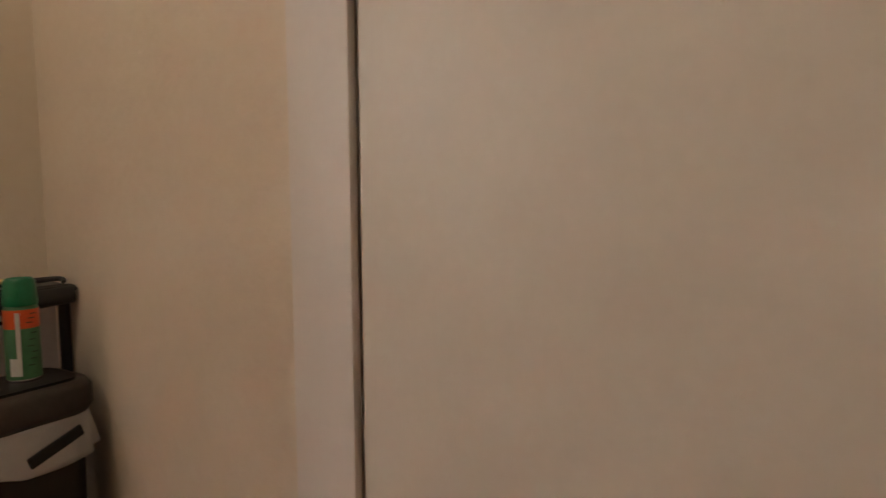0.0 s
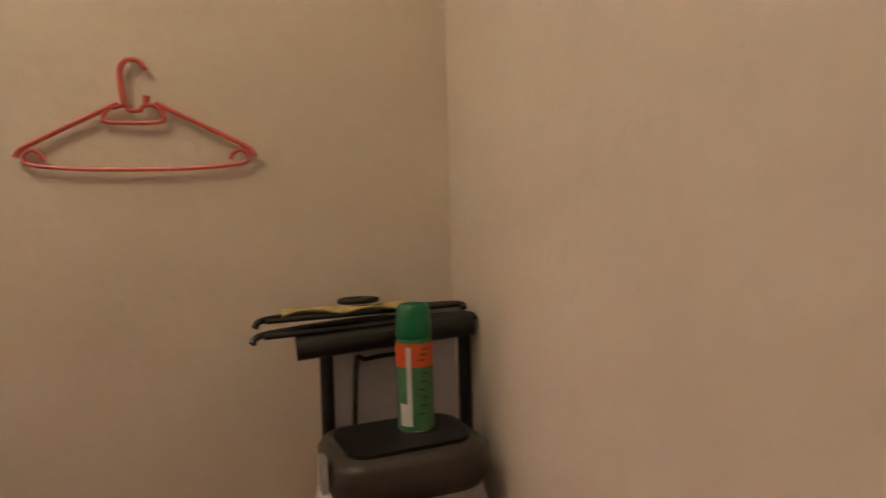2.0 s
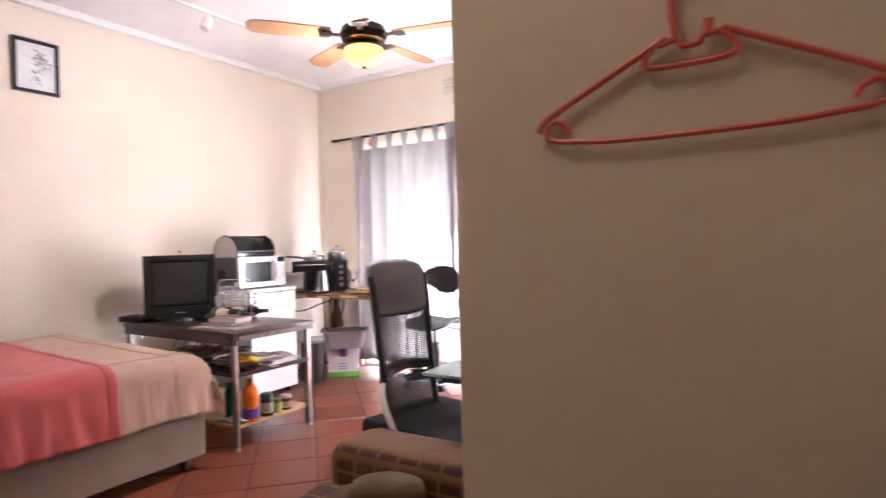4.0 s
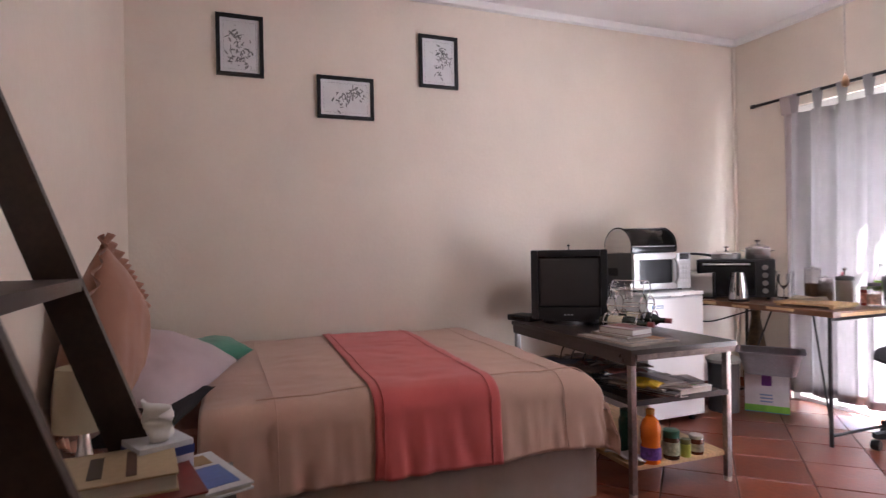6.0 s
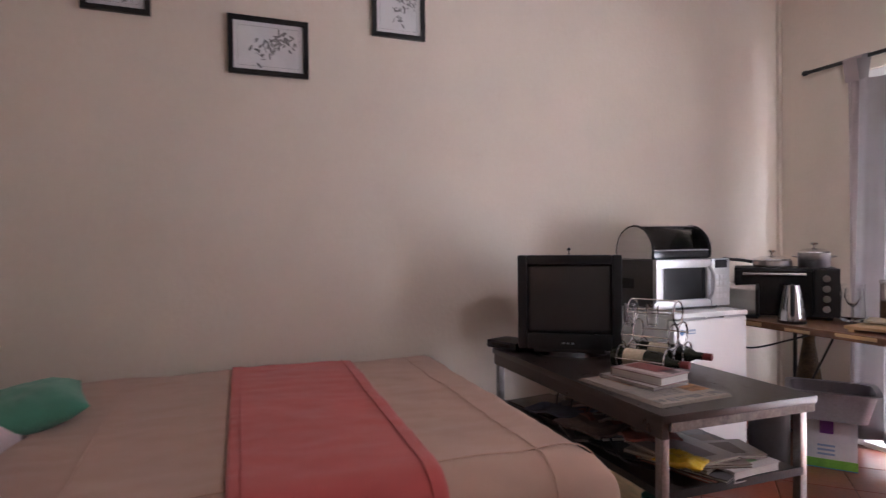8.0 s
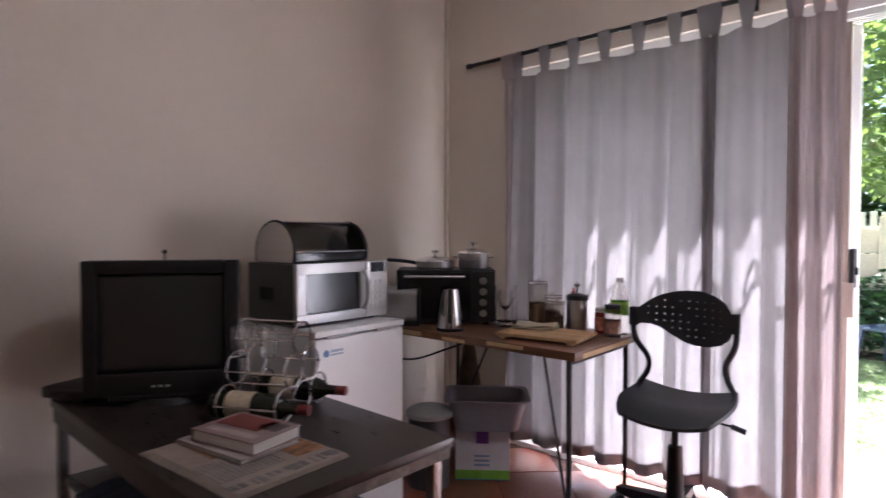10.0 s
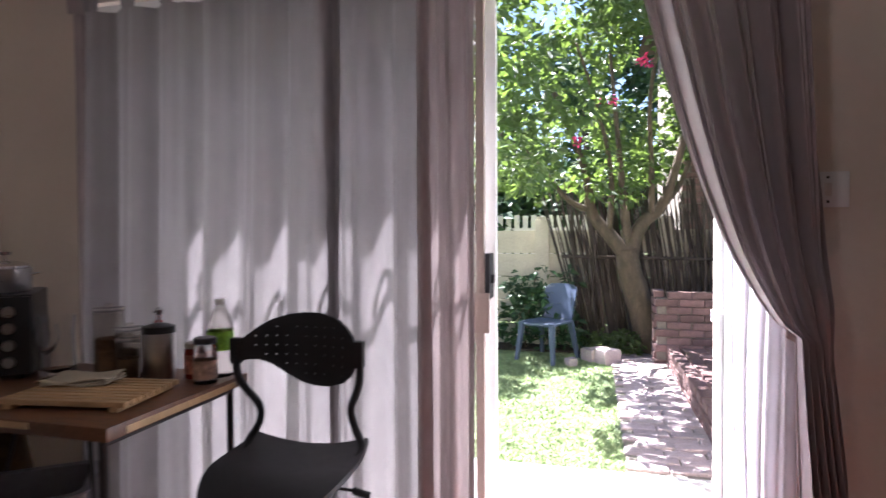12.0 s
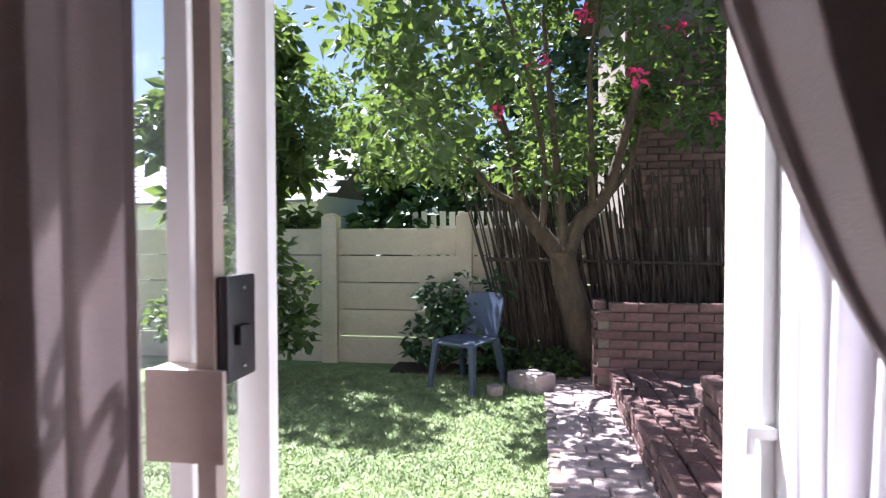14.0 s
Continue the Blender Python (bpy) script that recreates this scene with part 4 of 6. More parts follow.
JUICE = mat("orange_juice", (0.7, 0.16, 0.01), 0.15, var=0.1, bump=0)
bottle_thing("juice_bottle", "orange juice bottle with a purple label", -2.49, 4.37, 0.14, [(0, 0), (0.043, 0), (0.045, 0.01), (0.045, 0.07), (0.04, 0.085), (0.045, 0.11), (0.046, 0.16), (0.036, 0.19), (0.018, 0.21), (0.018, 0.22), (0, 0.22)], JUICE, 0.02, 0.22, 0.02, (0.0465, 0.02, 0.075, (0.12, 0.05, 0.3)), (0.6, 0.25, 0.02))
bottle_thing("coffee_jar", "green-lidded coffee jar with a label", -2.49, 4.49, 0.14, [(0, 0), (0.036, 0), (0.038, 0.01), (0.038, 0.09), (0.034, 0.1), (0, 0.1)], mat("brown_coffee", (0.06, 0.025, 0.01), 0.15, bump=0), 0.03, 0.1, 0.037, (0.0385, 0.02, 0.08, (0.35, 0.36, 0.25)), (0.02, 0.09, 0.05))
bottle_thing("spice_jar", "small yellow-green jar on the shelf", -2.48, 4.565, 0.14, [(0, 0), (0.024, 0), (0.025, 0.06), (0, 0.06)], mat("yellow_green_jar", (0.4, 0.42, 0.06), 0.3), 0.018, 0.06, 0.024, None, (0.12, 0.1, 0.02))
bottle_thing("jam_jar", "small brown jam jar with a silver lid", -2.49, 4.64, 0.14, [(0, 0), (0.032, 0), (0.034, 0.01), (0.034, 0.065), (0.03, 0.072), (0, 0.072)], mat("brown_jam", (0.12, 0.03, 0.012), 0.15, bump=0), 0.014, 0.072, 0.032, (0.0345, 0.015, 0.05, (0.45, 0.36, 0.26)), (0.5, 0.45, 0.4))
bottle_thing("coffee_jar", "dark green jar standing on the shelf", -2.62, 4.34, 0.14, [(0, 0), (0.036, 0), (0.038, 0.16), (0.03, 0.18), (0, 0.18)], mat("dark_green_jar", (0.01, 0.05, 0.03), 0.2, bump=0), 0.03, 0.18, 0.03, None, (0.01, 0.08, 0.05))
rag = thing("folded_cloth", "folded white cloth on the bottom shelf", "cloth", -2.58, 4.3, 0.141, 15)
part("cloth", sheet(lambda u, v: (-0.09 + 0.2 * u, -0.045 + 0.09 * v, 0.012 + 0.016 * abs(math.sin(5 * u + 3 * v))), 18, 12, 0.005), mat("white_cloth", (0.6, 0.58, 0.56), 0.9, bump=0.3), rag, soft=180)

# ---- fridge, microwave, bread bin ----
fridge = thing("fridge", "small white bar fridge with a worn enamel door", "fridge", -3.75, 4.985, 0)
part("body", box(0, 0, 0.035, 0.495, 0.455, 0.806, 0.006), FRIDGE_WHITE, fridge)
part("door", box(0.5, 0.002, 0.045, 0.54, 0.453, 0.8, 0.012, 3), FRIDGE_WHITE, fridge)
part("top_panel", box(-0.0, 0, 0.807, 0.542, 0.455, 0.832, 0.008), FRIDGE_WHITE, fridge)
for gy in (0.05, 0.3):
    part("grip", box(0.515, gy, 0.8, 0.543, gy + 0.14, 0.812, 0.004), mat("grey_grip", (0.4, 0.4, 0.41), 0.5), fridge)
part("badge_disc", lathe([(0, 0), (0.014, 0), (0.014, 0.001), (0, 0.001)], 18, pose(0.54, 0.05, 0.745, 0, 90)), mat("blue_badge", (0.1, 0.2, 0.4), 0.3), fridge)
part("badge_bars", join(box(0.54, 0.07, 0.747, 0.541, 0.13, 0.757), box(0.54, 0.07, 0.735, 0.541, 0.13, 0.742)), mat("grey_badge", (0.35, 0.42, 0.52), 0.4), fridge)
for fx in (0.05, 0.48):
    for fy in (0.05, 0.4):
        part("foot", lathe([(0, 0), (0.018, 0), (0.018, 0.036), (0, 0.036)], 10, pose(fx, fy, 0)), BLACK_PLASTIC, fridge)

mw = thing("microwave", "silver microwave oven with a dark glass door", "microwave", -3.31, 4.975, 0.832, 1)
part("cabinet", box(-0.34, 0.004, 0.014, -0.022, 0.464, 0.244, 0.005), mat("dark_grey_painted_steel", (0.07, 0.068, 0.068), 0.4, metal=0.3, var=0.1, bump=0.03), mw, "dark grey steel cabinet")
part("door_frame", join(box(-0.022, 0.0, 0.012, 0.002, 0.345, 0.05, 0.004), box(-0.022, 0, 0.205, 0.002, 0.345, 0.246, 0.004), box(-0.022, 0, 0.05, 0.002, 0.045, 0.205, 0.004), box(-0.022, 0.315, 0.05, 0.002, 0.345, 0.205, 0.004)), SILVER, mw)
part("door_glass", box(-0.018, 0.046, 0.052, -0.006, 0.314, 0.203), BLACK_GLOSS, mw, "dark glossy door glass")
part("handle", tube(smooth_line([(0.002, 0.332, 0.05), (0.024, 0.334, 0.08), (0.03, 0.335, 0.13), (0.024, 0.334, 0.18), (0.002, 0.332, 0.21)], 5), 0.009, 8), SILVER, mw)
part("control_panel", box(-0.022, 0.349, 0.012, 0.002, 0.468, 0.246, 0.005), SILVER, mw)
part("display", box(0.001, 0.37, 0.2, 0.003, 0.45, 0.24), BLACK_GLOSS, mw)
for r in range(4):
    for c in range(3):
        part("button", box(0.001, 0.372 + 0.026 * c, 0.05 + 0.032 * r, 0.004, 0.392 + 0.026 * c, 0.07 + 0.032 * r, 0.001), mat("pale_button", (0.55, 0.55, 0.56), 0.4), mw)
part("side_vent", join(*[box(-0.25 + 0.012 * k, -0.0005, 0.1, -0.244 + 0.012 * k, 0.004, 0.15) for k in range(8)]), BLACK_PLASTIC, mw)
for fx in (-0.3, -0.05):
    for fy in (0.05, 0.42):
        part("foot", lathe([(0, 0), (0.014, 0), (0.014, 0.016), (0, 0.016)], 10, pose(fx, fy, 0)), BLACK_PLASTIC, mw)

bin_ = thing("bread_bin", "steel bread bin with a dark roll-top lid", "bread bin", -3.48, 4.99, 1.077, 3)
arc = [(-0.12, 0.0), (0.11, 0.0)] + [(0.11 - 0.115 + 0.125 * math.cos(radians(a)), 0.035 + 0.125 * math.sin(radians(a))) for a in range(0, 181, 15)]
arc = [(x, z) for x, z in arc]
part("left_end", moved(prism(arc, 0.012, "y", 0.001), Matrix.Translation((0, 0, 0.004))), STEEL, bin_, "brushed steel end panel")
part("right_end", moved(prism(arc, 0.012, "y", 0.001), Matrix.Translation((0, 0.378, 0.004))), BLACK_PLASTIC, bin_)
part("lid", sheet(lambda u, v: (-0.005 + 0.122 * math.cos(radians(175 * v)), 0.012 + 0.366 * u, 0.04 + 0.122 * math.sin(radians(175 * v))), 2, 20, 0.002), glass("smoked_plastic", (0.25, 0.25, 0.25), 0.05, thin=True), bin_, "smoked clear lid", 180)
part("rim", join(tube([(0.118, 0.012, 0.045), (0.118, 0.378, 0.045)], 0.005, 8), tube([(0.02, 0.012, 0.163), (0.02, 0.378, 0.163)], 0.005, 8)), CHROME, bin_)
for ey in (0.0, 0.38):
    part("end_rim", tube([(-0.005 + 0.127 * math.cos(radians(a)), ey + 0.005, 0.04 + 0.127 * math.sin(radians(a))) for a in range(-15, 196, 15)], 0.006, 8), BLACK_GLOSS, bin_)
part("front_lip", box(0.105, 0.012, 0.004, 0.121, 0.378, 0.04, 0.003), BLACK_GLOSS, bin_)
part("floor_tray", box(-0.12, 0.012, 0.002, 0.11, 0.378, 0.012), BLACK_PLASTIC, bin_)
bowl = thing("plastic_tub", "turquoise plastic tub inside the bread bin", "tub", -3.46, 5.24, 1.09)
part("bowl", lathe([(0, 0), (0.05, 0), (0.06, 0.035), (0.057, 0.035), (0.048, 0.004), (0, 0.004)], 20), mat("turquoise_plastic", (0.02, 0.4, 0.33), 0.35, bump=0.01), bowl)

# ---- the kitchen table ----
table = thing("table", "worn plywood table on thin steel legs", "table", -3.72, 5.64, 0, 0)
part("tabletop", box(0, 0, 0.716, 1.21, 0.57, 0.75, 0.004), TABLE_WOOD, table)
for bx in ((0.3, -0.0015, 0.722, 0.42, 0.001, 0.742), (0.55, -0.0015, 0.72, 0.68, 0.001, 0.735), (0.8, -0.0015, 0.73, 0.98, 0.001, 0.746), (1.2085, 0.06, 0.72, 1.2115, 0.5, 0.738)):
    part("worn_edge", box(*bx), PALE_WOOD, table, "bare chipped plywood edge")
for lx in (0.2, 1.17):
    for ly in (0.03, 0.53):
        part("leg", tube([(lx, ly, 0), (lx, ly, 0.716)], 0.011, 8), DARK_STEEL, table)
    part("foot_bar", tube([(lx, 0.03, 0.06), (lx, 0.53, 0.06)], 0.009, 8), DARK_STEEL, table)
    part("head_bar", tube([(lx, 0.03, 0.7), (lx, 0.53, 0.7)], 0.009, 8), DARK_STEEL, table)
part("brace", tube([(1.17, 0.03, 0.1), (0.95, 0.2, 0.7)], 0.006, 6), DARK_STEEL, table)
part("brace", tube([(0.2, 0.5, 0.12), (0.6, 0.3, 0.7)], 0.006, 6), DARK_STEEL, table)
cable = thing("power_cable", "black power cable drooping under the table", "cable", -3.72, 5.64, 0)
part("wire", tube(smooth_line([(0.1, 0.02, 0.75), (0.14, -0.012, 0.7), (0.2, -0.012, 0.62), (0.34, 0.02, 0.6), (0.5, 0.1, 0.66), (0.6, 0.2, 0.712)]), 0.005, 6), BLACK_PLASTIC, cable)

oven = thing("mini_oven", "black countertop oven with two pots on top", "oven", -3.3, 5.815, 0.75, 41.5)
part("body", box(-0.24, 0.012, 0.016, 0.24, 0.33, 0.268, 0.006), BLACK_PLASTIC, oven)
part("door", box(-0.235, -0.004, 0.03, 0.12, 0.012, 0.255, 0.005), BLACK_GLOSS, oven)
part("door_handle", tube([(-0.2, -0.02, 0.238), (0.09, -0.02, 0.238)], 0.006, 8), STEEL, oven)
part("control_panel", box(0.123, -0.002, 0.02, 0.238, 0.012, 0.262, 0.003), BLACK_PLASTIC, oven)
for z in (0.06, 0.112, 0.164, 0.216):
    part("knob", lathe([(0, 0), (0.018, 0), (0.016, 0.016), (0, 0.017)], 14, pose(0.18, -0.002, z, 90)), STEEL, oven)
for fx in (-0.2, 0.2):
    for fy in (0.05, 0.29):
        part("foot", lathe([(0, 0), (0.015, 0), (0.013, 0.017), (0, 0.017)], 10, pose(fx, fy, 0)), BLACK_PLASTIC, oven)


def cookware(name, label, x, y, z, r, h, rz, long_handle):
    ob = thing(name, label, "pan" if long_handle else "pot", x, y, z, rz)
    part("vessel", lathe([(0, 0), (r * 0.9, 0), (r, 0.01), (r, h), (r + 0.003, h + 0.002), (r - 0.002, h), (r - 0.002, 0.006), (0, 0.006)], 30), STEEL, ob)
    part("lid", lathe([(r, h + 0.002), (r * 0.96, h + 0.01), (r * 0.6, h + 0.024), (0, h + 0.03)], 30), CHROME, ob, "domed chrome lid")
    part("lid_knob", join(tube([(0, 0, h + 0.028), (0, 0, h + 0.046)], 0.005, 8), lathe([(0, h + 0.044), (0.018, h + 0.046), (0.02, h + 0.056), (0, h + 0.06)], 14)), CHROME, ob)
    if long_handle:
        part("handle", tube(smooth_line([(-r, 0, h - 0.008), (-r - 0.06, 0, h + 0.002), (-r - 0.15, 0, h + 0.008)]), 0.009, 8), BLACK_PLASTIC, ob)
    else:
        for s in (-1, 1):
            part("handle", tube([(s * r, -0.022, h - 0.02), (s * (r + 0.022), -0.016, h - 0.016), (s * (r + 0.022), 0.016, h - 0.016), (s * r, 0.022, h - 0.02)], 0.004, 6), CHROME, ob)


cookware("frying_pan", "lidded frying pan standing on the mini oven", -3.45, 5.9, 1.018, 0.095, 0.035, 38, True)
cookware("cooking_pot", "polished steel pot with lid on the mini oven", -3.31, 6.04, 1.018, 0.077, 0.075, 40, False)

toaster = thing("toaster", "silver two-slice toaster with black ends", "toaster", -3.52, 5.7, 0.75, 35)
part("body", moved(prism(rounded(0.15, 0.17, 0.04), 0.22, "x"), Matrix.Translation((-0.11, 0, 0.1))), STEEL, toaster)
for s in (-0.125, 0.11):
    part("end_cap", moved(prism(rounded(0.16, 0.18, 0.045), 0.015, "x"), Matrix.Translation((s, 0, 0.1))), BLACK_PLASTIC, toaster)
part("base", box(-0.12, -0.07, 0, 0.12, 0.07, 0.016, 0.003), BLACK_PLASTIC, toaster)

kettle = thing("kettle", "tapered steel thermos kettle with black handle", "kettle", -3.2, 5.73, 0.75, -50)
part("jug", lathe([(0, 0.015), (0.062, 0.015), (0.062, 0.03), (0.045, 0.14), (0.036, 0.19), (0, 0.192)], 28), CHROME, kettle)
part("base", lathe([(0, 0), (0.064, 0), (0.066, 0.014), (0, 0.016)], 28), BLACK_PLASTIC, kettle)
part("handle", tube(smooth_line([(0.036, 0, 0.185), (0.075, 0, 0.185), (0.092, 0, 0.13), (0.08, 0, 0.06), (0.055, 0, 0.045)]), 0.01, 8), BLACK_PLASTIC, kettle)

board = thing("cutting_board", "slatted pale wooden bread board on the table", "cutting board", -2.76, 5.85, 0.75, 8)
for k in range(9):
    part("slat", box(-0.18, -0.125 + 0.028 * k, 0.012, 0.18, -0.103 + 0.028 * k, 0.026, 0.002), PALE_WOOD, board)
for bx in (-0.15, 0.15):
    part("bearer", box(bx - 0.012, -0.125, 0, bx + 0.012, 0.121, 0.012), PALE_WOOD, board)
towel = thing("dish_cloth", "folded cream dish cloth on the bread board", "cloth", -2.84, 5.9, 0.776, 20)
part("cloth", join(*[sheet(lambda u, v, k=k: (-0.09 + 0.18 * u - 0.004 * k, -0.06 + 0.12 * v + 0.003 * k, 0.004 + 0.007 * k + 0.004 * math.sin(7 * u + 5 * v + k)), 14, 10, 0.004) for k in range(3)]), mat("cream_towel", (0.5, 0.44, 0.33), 0.95, bump=0.4, fine=300), towel, soft=180)

jug = thing("glass_jug", "clear glass jug on the table", "jug", -3.12, 6.06, 0.75)
part("bowl", lathe([(0, 0), (0.05, 0), (0.056, 0.02), (0.05, 0.14), (0.055, 0.19), (0.053, 0.19), (0.047, 0.14), (0.052, 0.022), (0, 0.006)], 24), CLEAR, jug)
wine = thing("wine_glass", "clear stemmed wine glass on the table", "glass", -3.06, 5.97, 0.75)
part("bowl", lathe([(0, 0), (0.03, 0), (0.03, 0.003), (0.005, 0.01), (0.004, 0.08), (0.02, 0.095), (0.036, 0.13), (0.03, 0.175), (0.0285, 0.175), (0.034, 0.13), (0.018, 0.098), (0, 0.09)], 20), CLEAR, wine)
PLASTIC_CLEAR = glass("frosted_plastic", (0.85, 0.82, 0.78), 0.25, 1.2)
for k, (cx, cy, r, h) in enumerate(((-2.98, 6.13, 0.045, 0.2), (-2.89, 6.12, 0.04, 0.14), (-2.83, 6.05, 0.035, 0.12))):
    canister = thing("storage_jar", "clear lidded storage jar with brown contents", "jar", cx, cy, 0.75, group="storage jars on the table")
    part("jar", lathe([(0, 0), (r, 0), (r, h), (r - 0.002, h), (r - 0.002, 0.004), (0, 0.004)], 20), PLASTIC_CLEAR, canister)
    part("contents", lathe([(0, 0.005), (r - 0.004, 0.005), (r - 0.004, h * 0.55), (0, h * 0.57)], 18), mat("brown_grains", (0.24, 0.15, 0.09), 0.8, var=0.4, scale=60), canister)
    part("lid", lathe([(0, h), (r + 0.002, h), (r + 0.002, h + 0.012), (0.012, h + 0.014), (0.01, h + 0.025), (0, h + 0.026)], 20), PLASTIC_CLEAR, canister)
soap = thing("sauce_bottle", "small clear bottle with a red cap", "bottle", -2.8, 6.15, 0.75)
part("body", lathe([(0, 0), (0.026, 0), (0.028, 0.11), (0.012, 0.15), (0, 0.15)], 16), PLASTIC_CLEAR, soap)
part("cap", lathe([(0, 0.15), (0.013, 0.15), (0.012, 0.17), (0.005, 0.175), (0.006, 0.19), (0, 0.192)], 12), mat("red_cap", (0.3, 0.01, 0.015), 0.35, bump=0), soap, "red plastic cap")
press = thing("coffee_press", "steel and black coffee press on the table", "coffee press", -2.74, 6.08, 0.75, -40)
press.scale = (1.12, 1.12, 1.12)
part("jug", lathe([(0, 0), (0.04, 0), (0.042, 0.01), (0.042, 0.13), (0, 0.131)], 22), STEEL, press)
part("lid", lathe([(0, 0.13), (0.044, 0.13), (0.044, 0.148), (0.02, 0.155), (0, 0.156)], 22), BLACK_PLASTIC, press)
part("plunger_knob", join(tube([(0, 0, 0.155), (0, 0, 0.18)], 0.003, 6), lathe([(0, 0.178), (0.012, 0.184), (0.013, 0.194), (0, 0.202)], 12)), CHROME, press)
part("handle", tube(smooth_line([(-0.042, 0, 0.125), (-0.08, 0, 0.125), (-0.085, 0, 0.07), (-0.042, 0, 0.03)]), 0.008, 8), BLACK_PLASTIC, press)
bottle_thing("sauce_jar", "glass sauce jar with a red label", -2.64, 6.12, 0.75, [(0, 0), (0.03, 0), (0.031, 0.01), (0.031, 0.085), (0.027, 0.095), (0, 0.095)], mat("red_sauce", (0.18, 0.02, 0.012), 0.12, bump=0), 0.014, 0.095, 0.03, (0.0316, 0.015, 0.075, (0.45, 0.16, 0.1)), (0.4, 0.36, 0.3))
bottle_thing("pickle_jar", "glass pickle jar with a dark lid", -2.565, 6.07, 0.75, [(0, 0), (0.034, 0), (0.035, 0.01), (0.035, 0.11), (0.03, 0.12), (0, 0.12)], PLASTIC_CLEAR, 0.016, 0.12, 0.034, (0.0356, 0.015, 0.07, (0.4, 0.25, 0.18)), (0.03, 0.03, 0.03))
bottle_thing("water_bottle", "clear plastic bottle with a green label", -2.575, 6.16, 0.75, [(0, 0), (0.038, 0), (0.04, 0.01), (0.04, 0.15), (0.03, 0.19), (0.014, 0.22), (0.014, 0.23), (0, 0.23)], PLASTIC_CLEAR, 0.016, 0.228, 0.016, (0.0405, 0.085, 0.145, (0.2, 0.42, 0.03)), (0.6, 0.6, 0.6))

# ---- under the table ----
carton = thing("milk_carton_pack", "white and green pack of milk cartons on the floor", "box", -3.22, 6.0, 0, 38)
part("board", box(-0.13, -0.1, 0.002, 0.13, 0.1, 0.26, 0.003), mat("white_printed_card", (0.7, 0.7, 0.74), 0.4, bump=0.03), carton)
part("green_band", join(box(-0.131, -0.1015, 0.006, 0.1315, 0.1005, 0.05)), mat("lime_print", (0.2, 0.5, 0.06), 0.4, var=0.2, scale=12), carton)
part("blue_band", box(-0.1305, -0.101, 0.002, 0.131, 0.1, 0.014), mat("cyan_print", (0.02, 0.25, 0.5), 0.4), carton)
part("purple_mark", join(box(-0.03, -0.1025, 0.18, 0.03, -0.1, 0.252, 0.001), box(0.13, -0.05, 0.12, 0.1325, -0.015, 0.2, 0.0005)), mat("purple_print", (0.16, 0.04, 0.3), 0.4), carton)
part("text_bars", join(*[box(-0.04, -0.102, 0.07 + 0.022 * k, 0.035, -0.1, 0.08 + 0.022 * k) for k in range(3)]), mat("blue_grey_print", (0.25, 0.35, 0.55), 0.5), carton)
basin = thing("wash_basin", "grey plastic wash basin standing on the carton", "basin", -3.165, 5.965, 0.262, 38)
secs = []
for w, d, z in ((0.3, 0.22, 0.0), (0.37, 0.27, 0.14), (0.41, 0.31, 0.145), (0.41, 0.31, 0.151), (0.36, 0.26, 0.149), (0.29, 0.21, 0.008)):
    secs.append([(x, y, z) for x, y in rounded(w, d, 0.05)])
part("shell", loft(secs), mat("grey_plastic", (0.26, 0.26, 0.29), 0.4, bump=0.03), basin, soft=60)
pail = thing("storage_canister", "grey canister with a clear lid under the table", "canister", -3.33, 5.73, 0)
part("body", lathe([(0, 0), (0.095, 0), (0.1, 0.33), (0, 0.33)], 24), mat("charcoal_plastic", (0.06, 0.06, 0.062), 0.4), pail)
part("lid", lathe([(0, 0.33), (0.11, 0.33), (0.112, 0.35), (0.09, 0.365), (0, 0.368)], 24), mat("pale_grey_plastic", (0.35, 0.35, 0.33), 0.4), pail, "pale grey lid")
trash = thing("trash_bin", "black swing bin with a domed lid", "trash bin", -3.57, 5.58, 0)
part("body", lathe([(0, 0), (0.1, 0), (0.12, 0.42), (0, 0.42)], 26), BLACK_PLASTIC, trash)
part("rim", lathe([(0.12, 0.4), (0.127, 0.41), (0.127, 0.44), (0.12, 0.45)], 26), mat("pale_rim", (0.45, 0.45, 0.45), 0.4), trash, "pale grey rim")
part("dome", lathe([(0.122, 0.44), (0.118, 0.5), (0.09, 0.56), (0.04, 0.585), (0, 0.59)], 26), mat("dark_dome", (0.04, 0.04, 0.042), 0.25, bump=0.02), trash)
bag = thing("hanging_bag", "crumpled brown and yellow bag under the table", "bag", -3.4, 6.12, 0.0, 20)
part("bag", lathe([(0, 0), (0.07, 0.01), (0.09, 0.2), (0.06, 0.42), (0.03, 0.6), (0.035, 0.66), (0, 0.66)], 14), mat("brown_bag", (0.09, 0.055, 0.02), 0.6, var=0.6, scale=14, bump=0.6), bag)

# ---- the task chair ----
task = thing("task_chair", "black perforated swivel chair beside the table", "chair", -2.29, 6.06, 0, 4)
CH = mat("black_moulded_plastic", (0.011, 0.011, 0.012), 0.6, var=0.15, scale=40, bump=0.12, fine=500)


def seat_at(u, v):
    a, b = 2 * u - 1, 2 * v - 1
    w = 0.21 * (1 - 0.1 * b * b - 0.14 * max(0, -b) ** 3)
    return (a * w, b * 0.195, 0.505 + 0.028 * a * a - 0.035 * max(0, -b) ** 2.2 + 0.016 * max(0, b) ** 2)


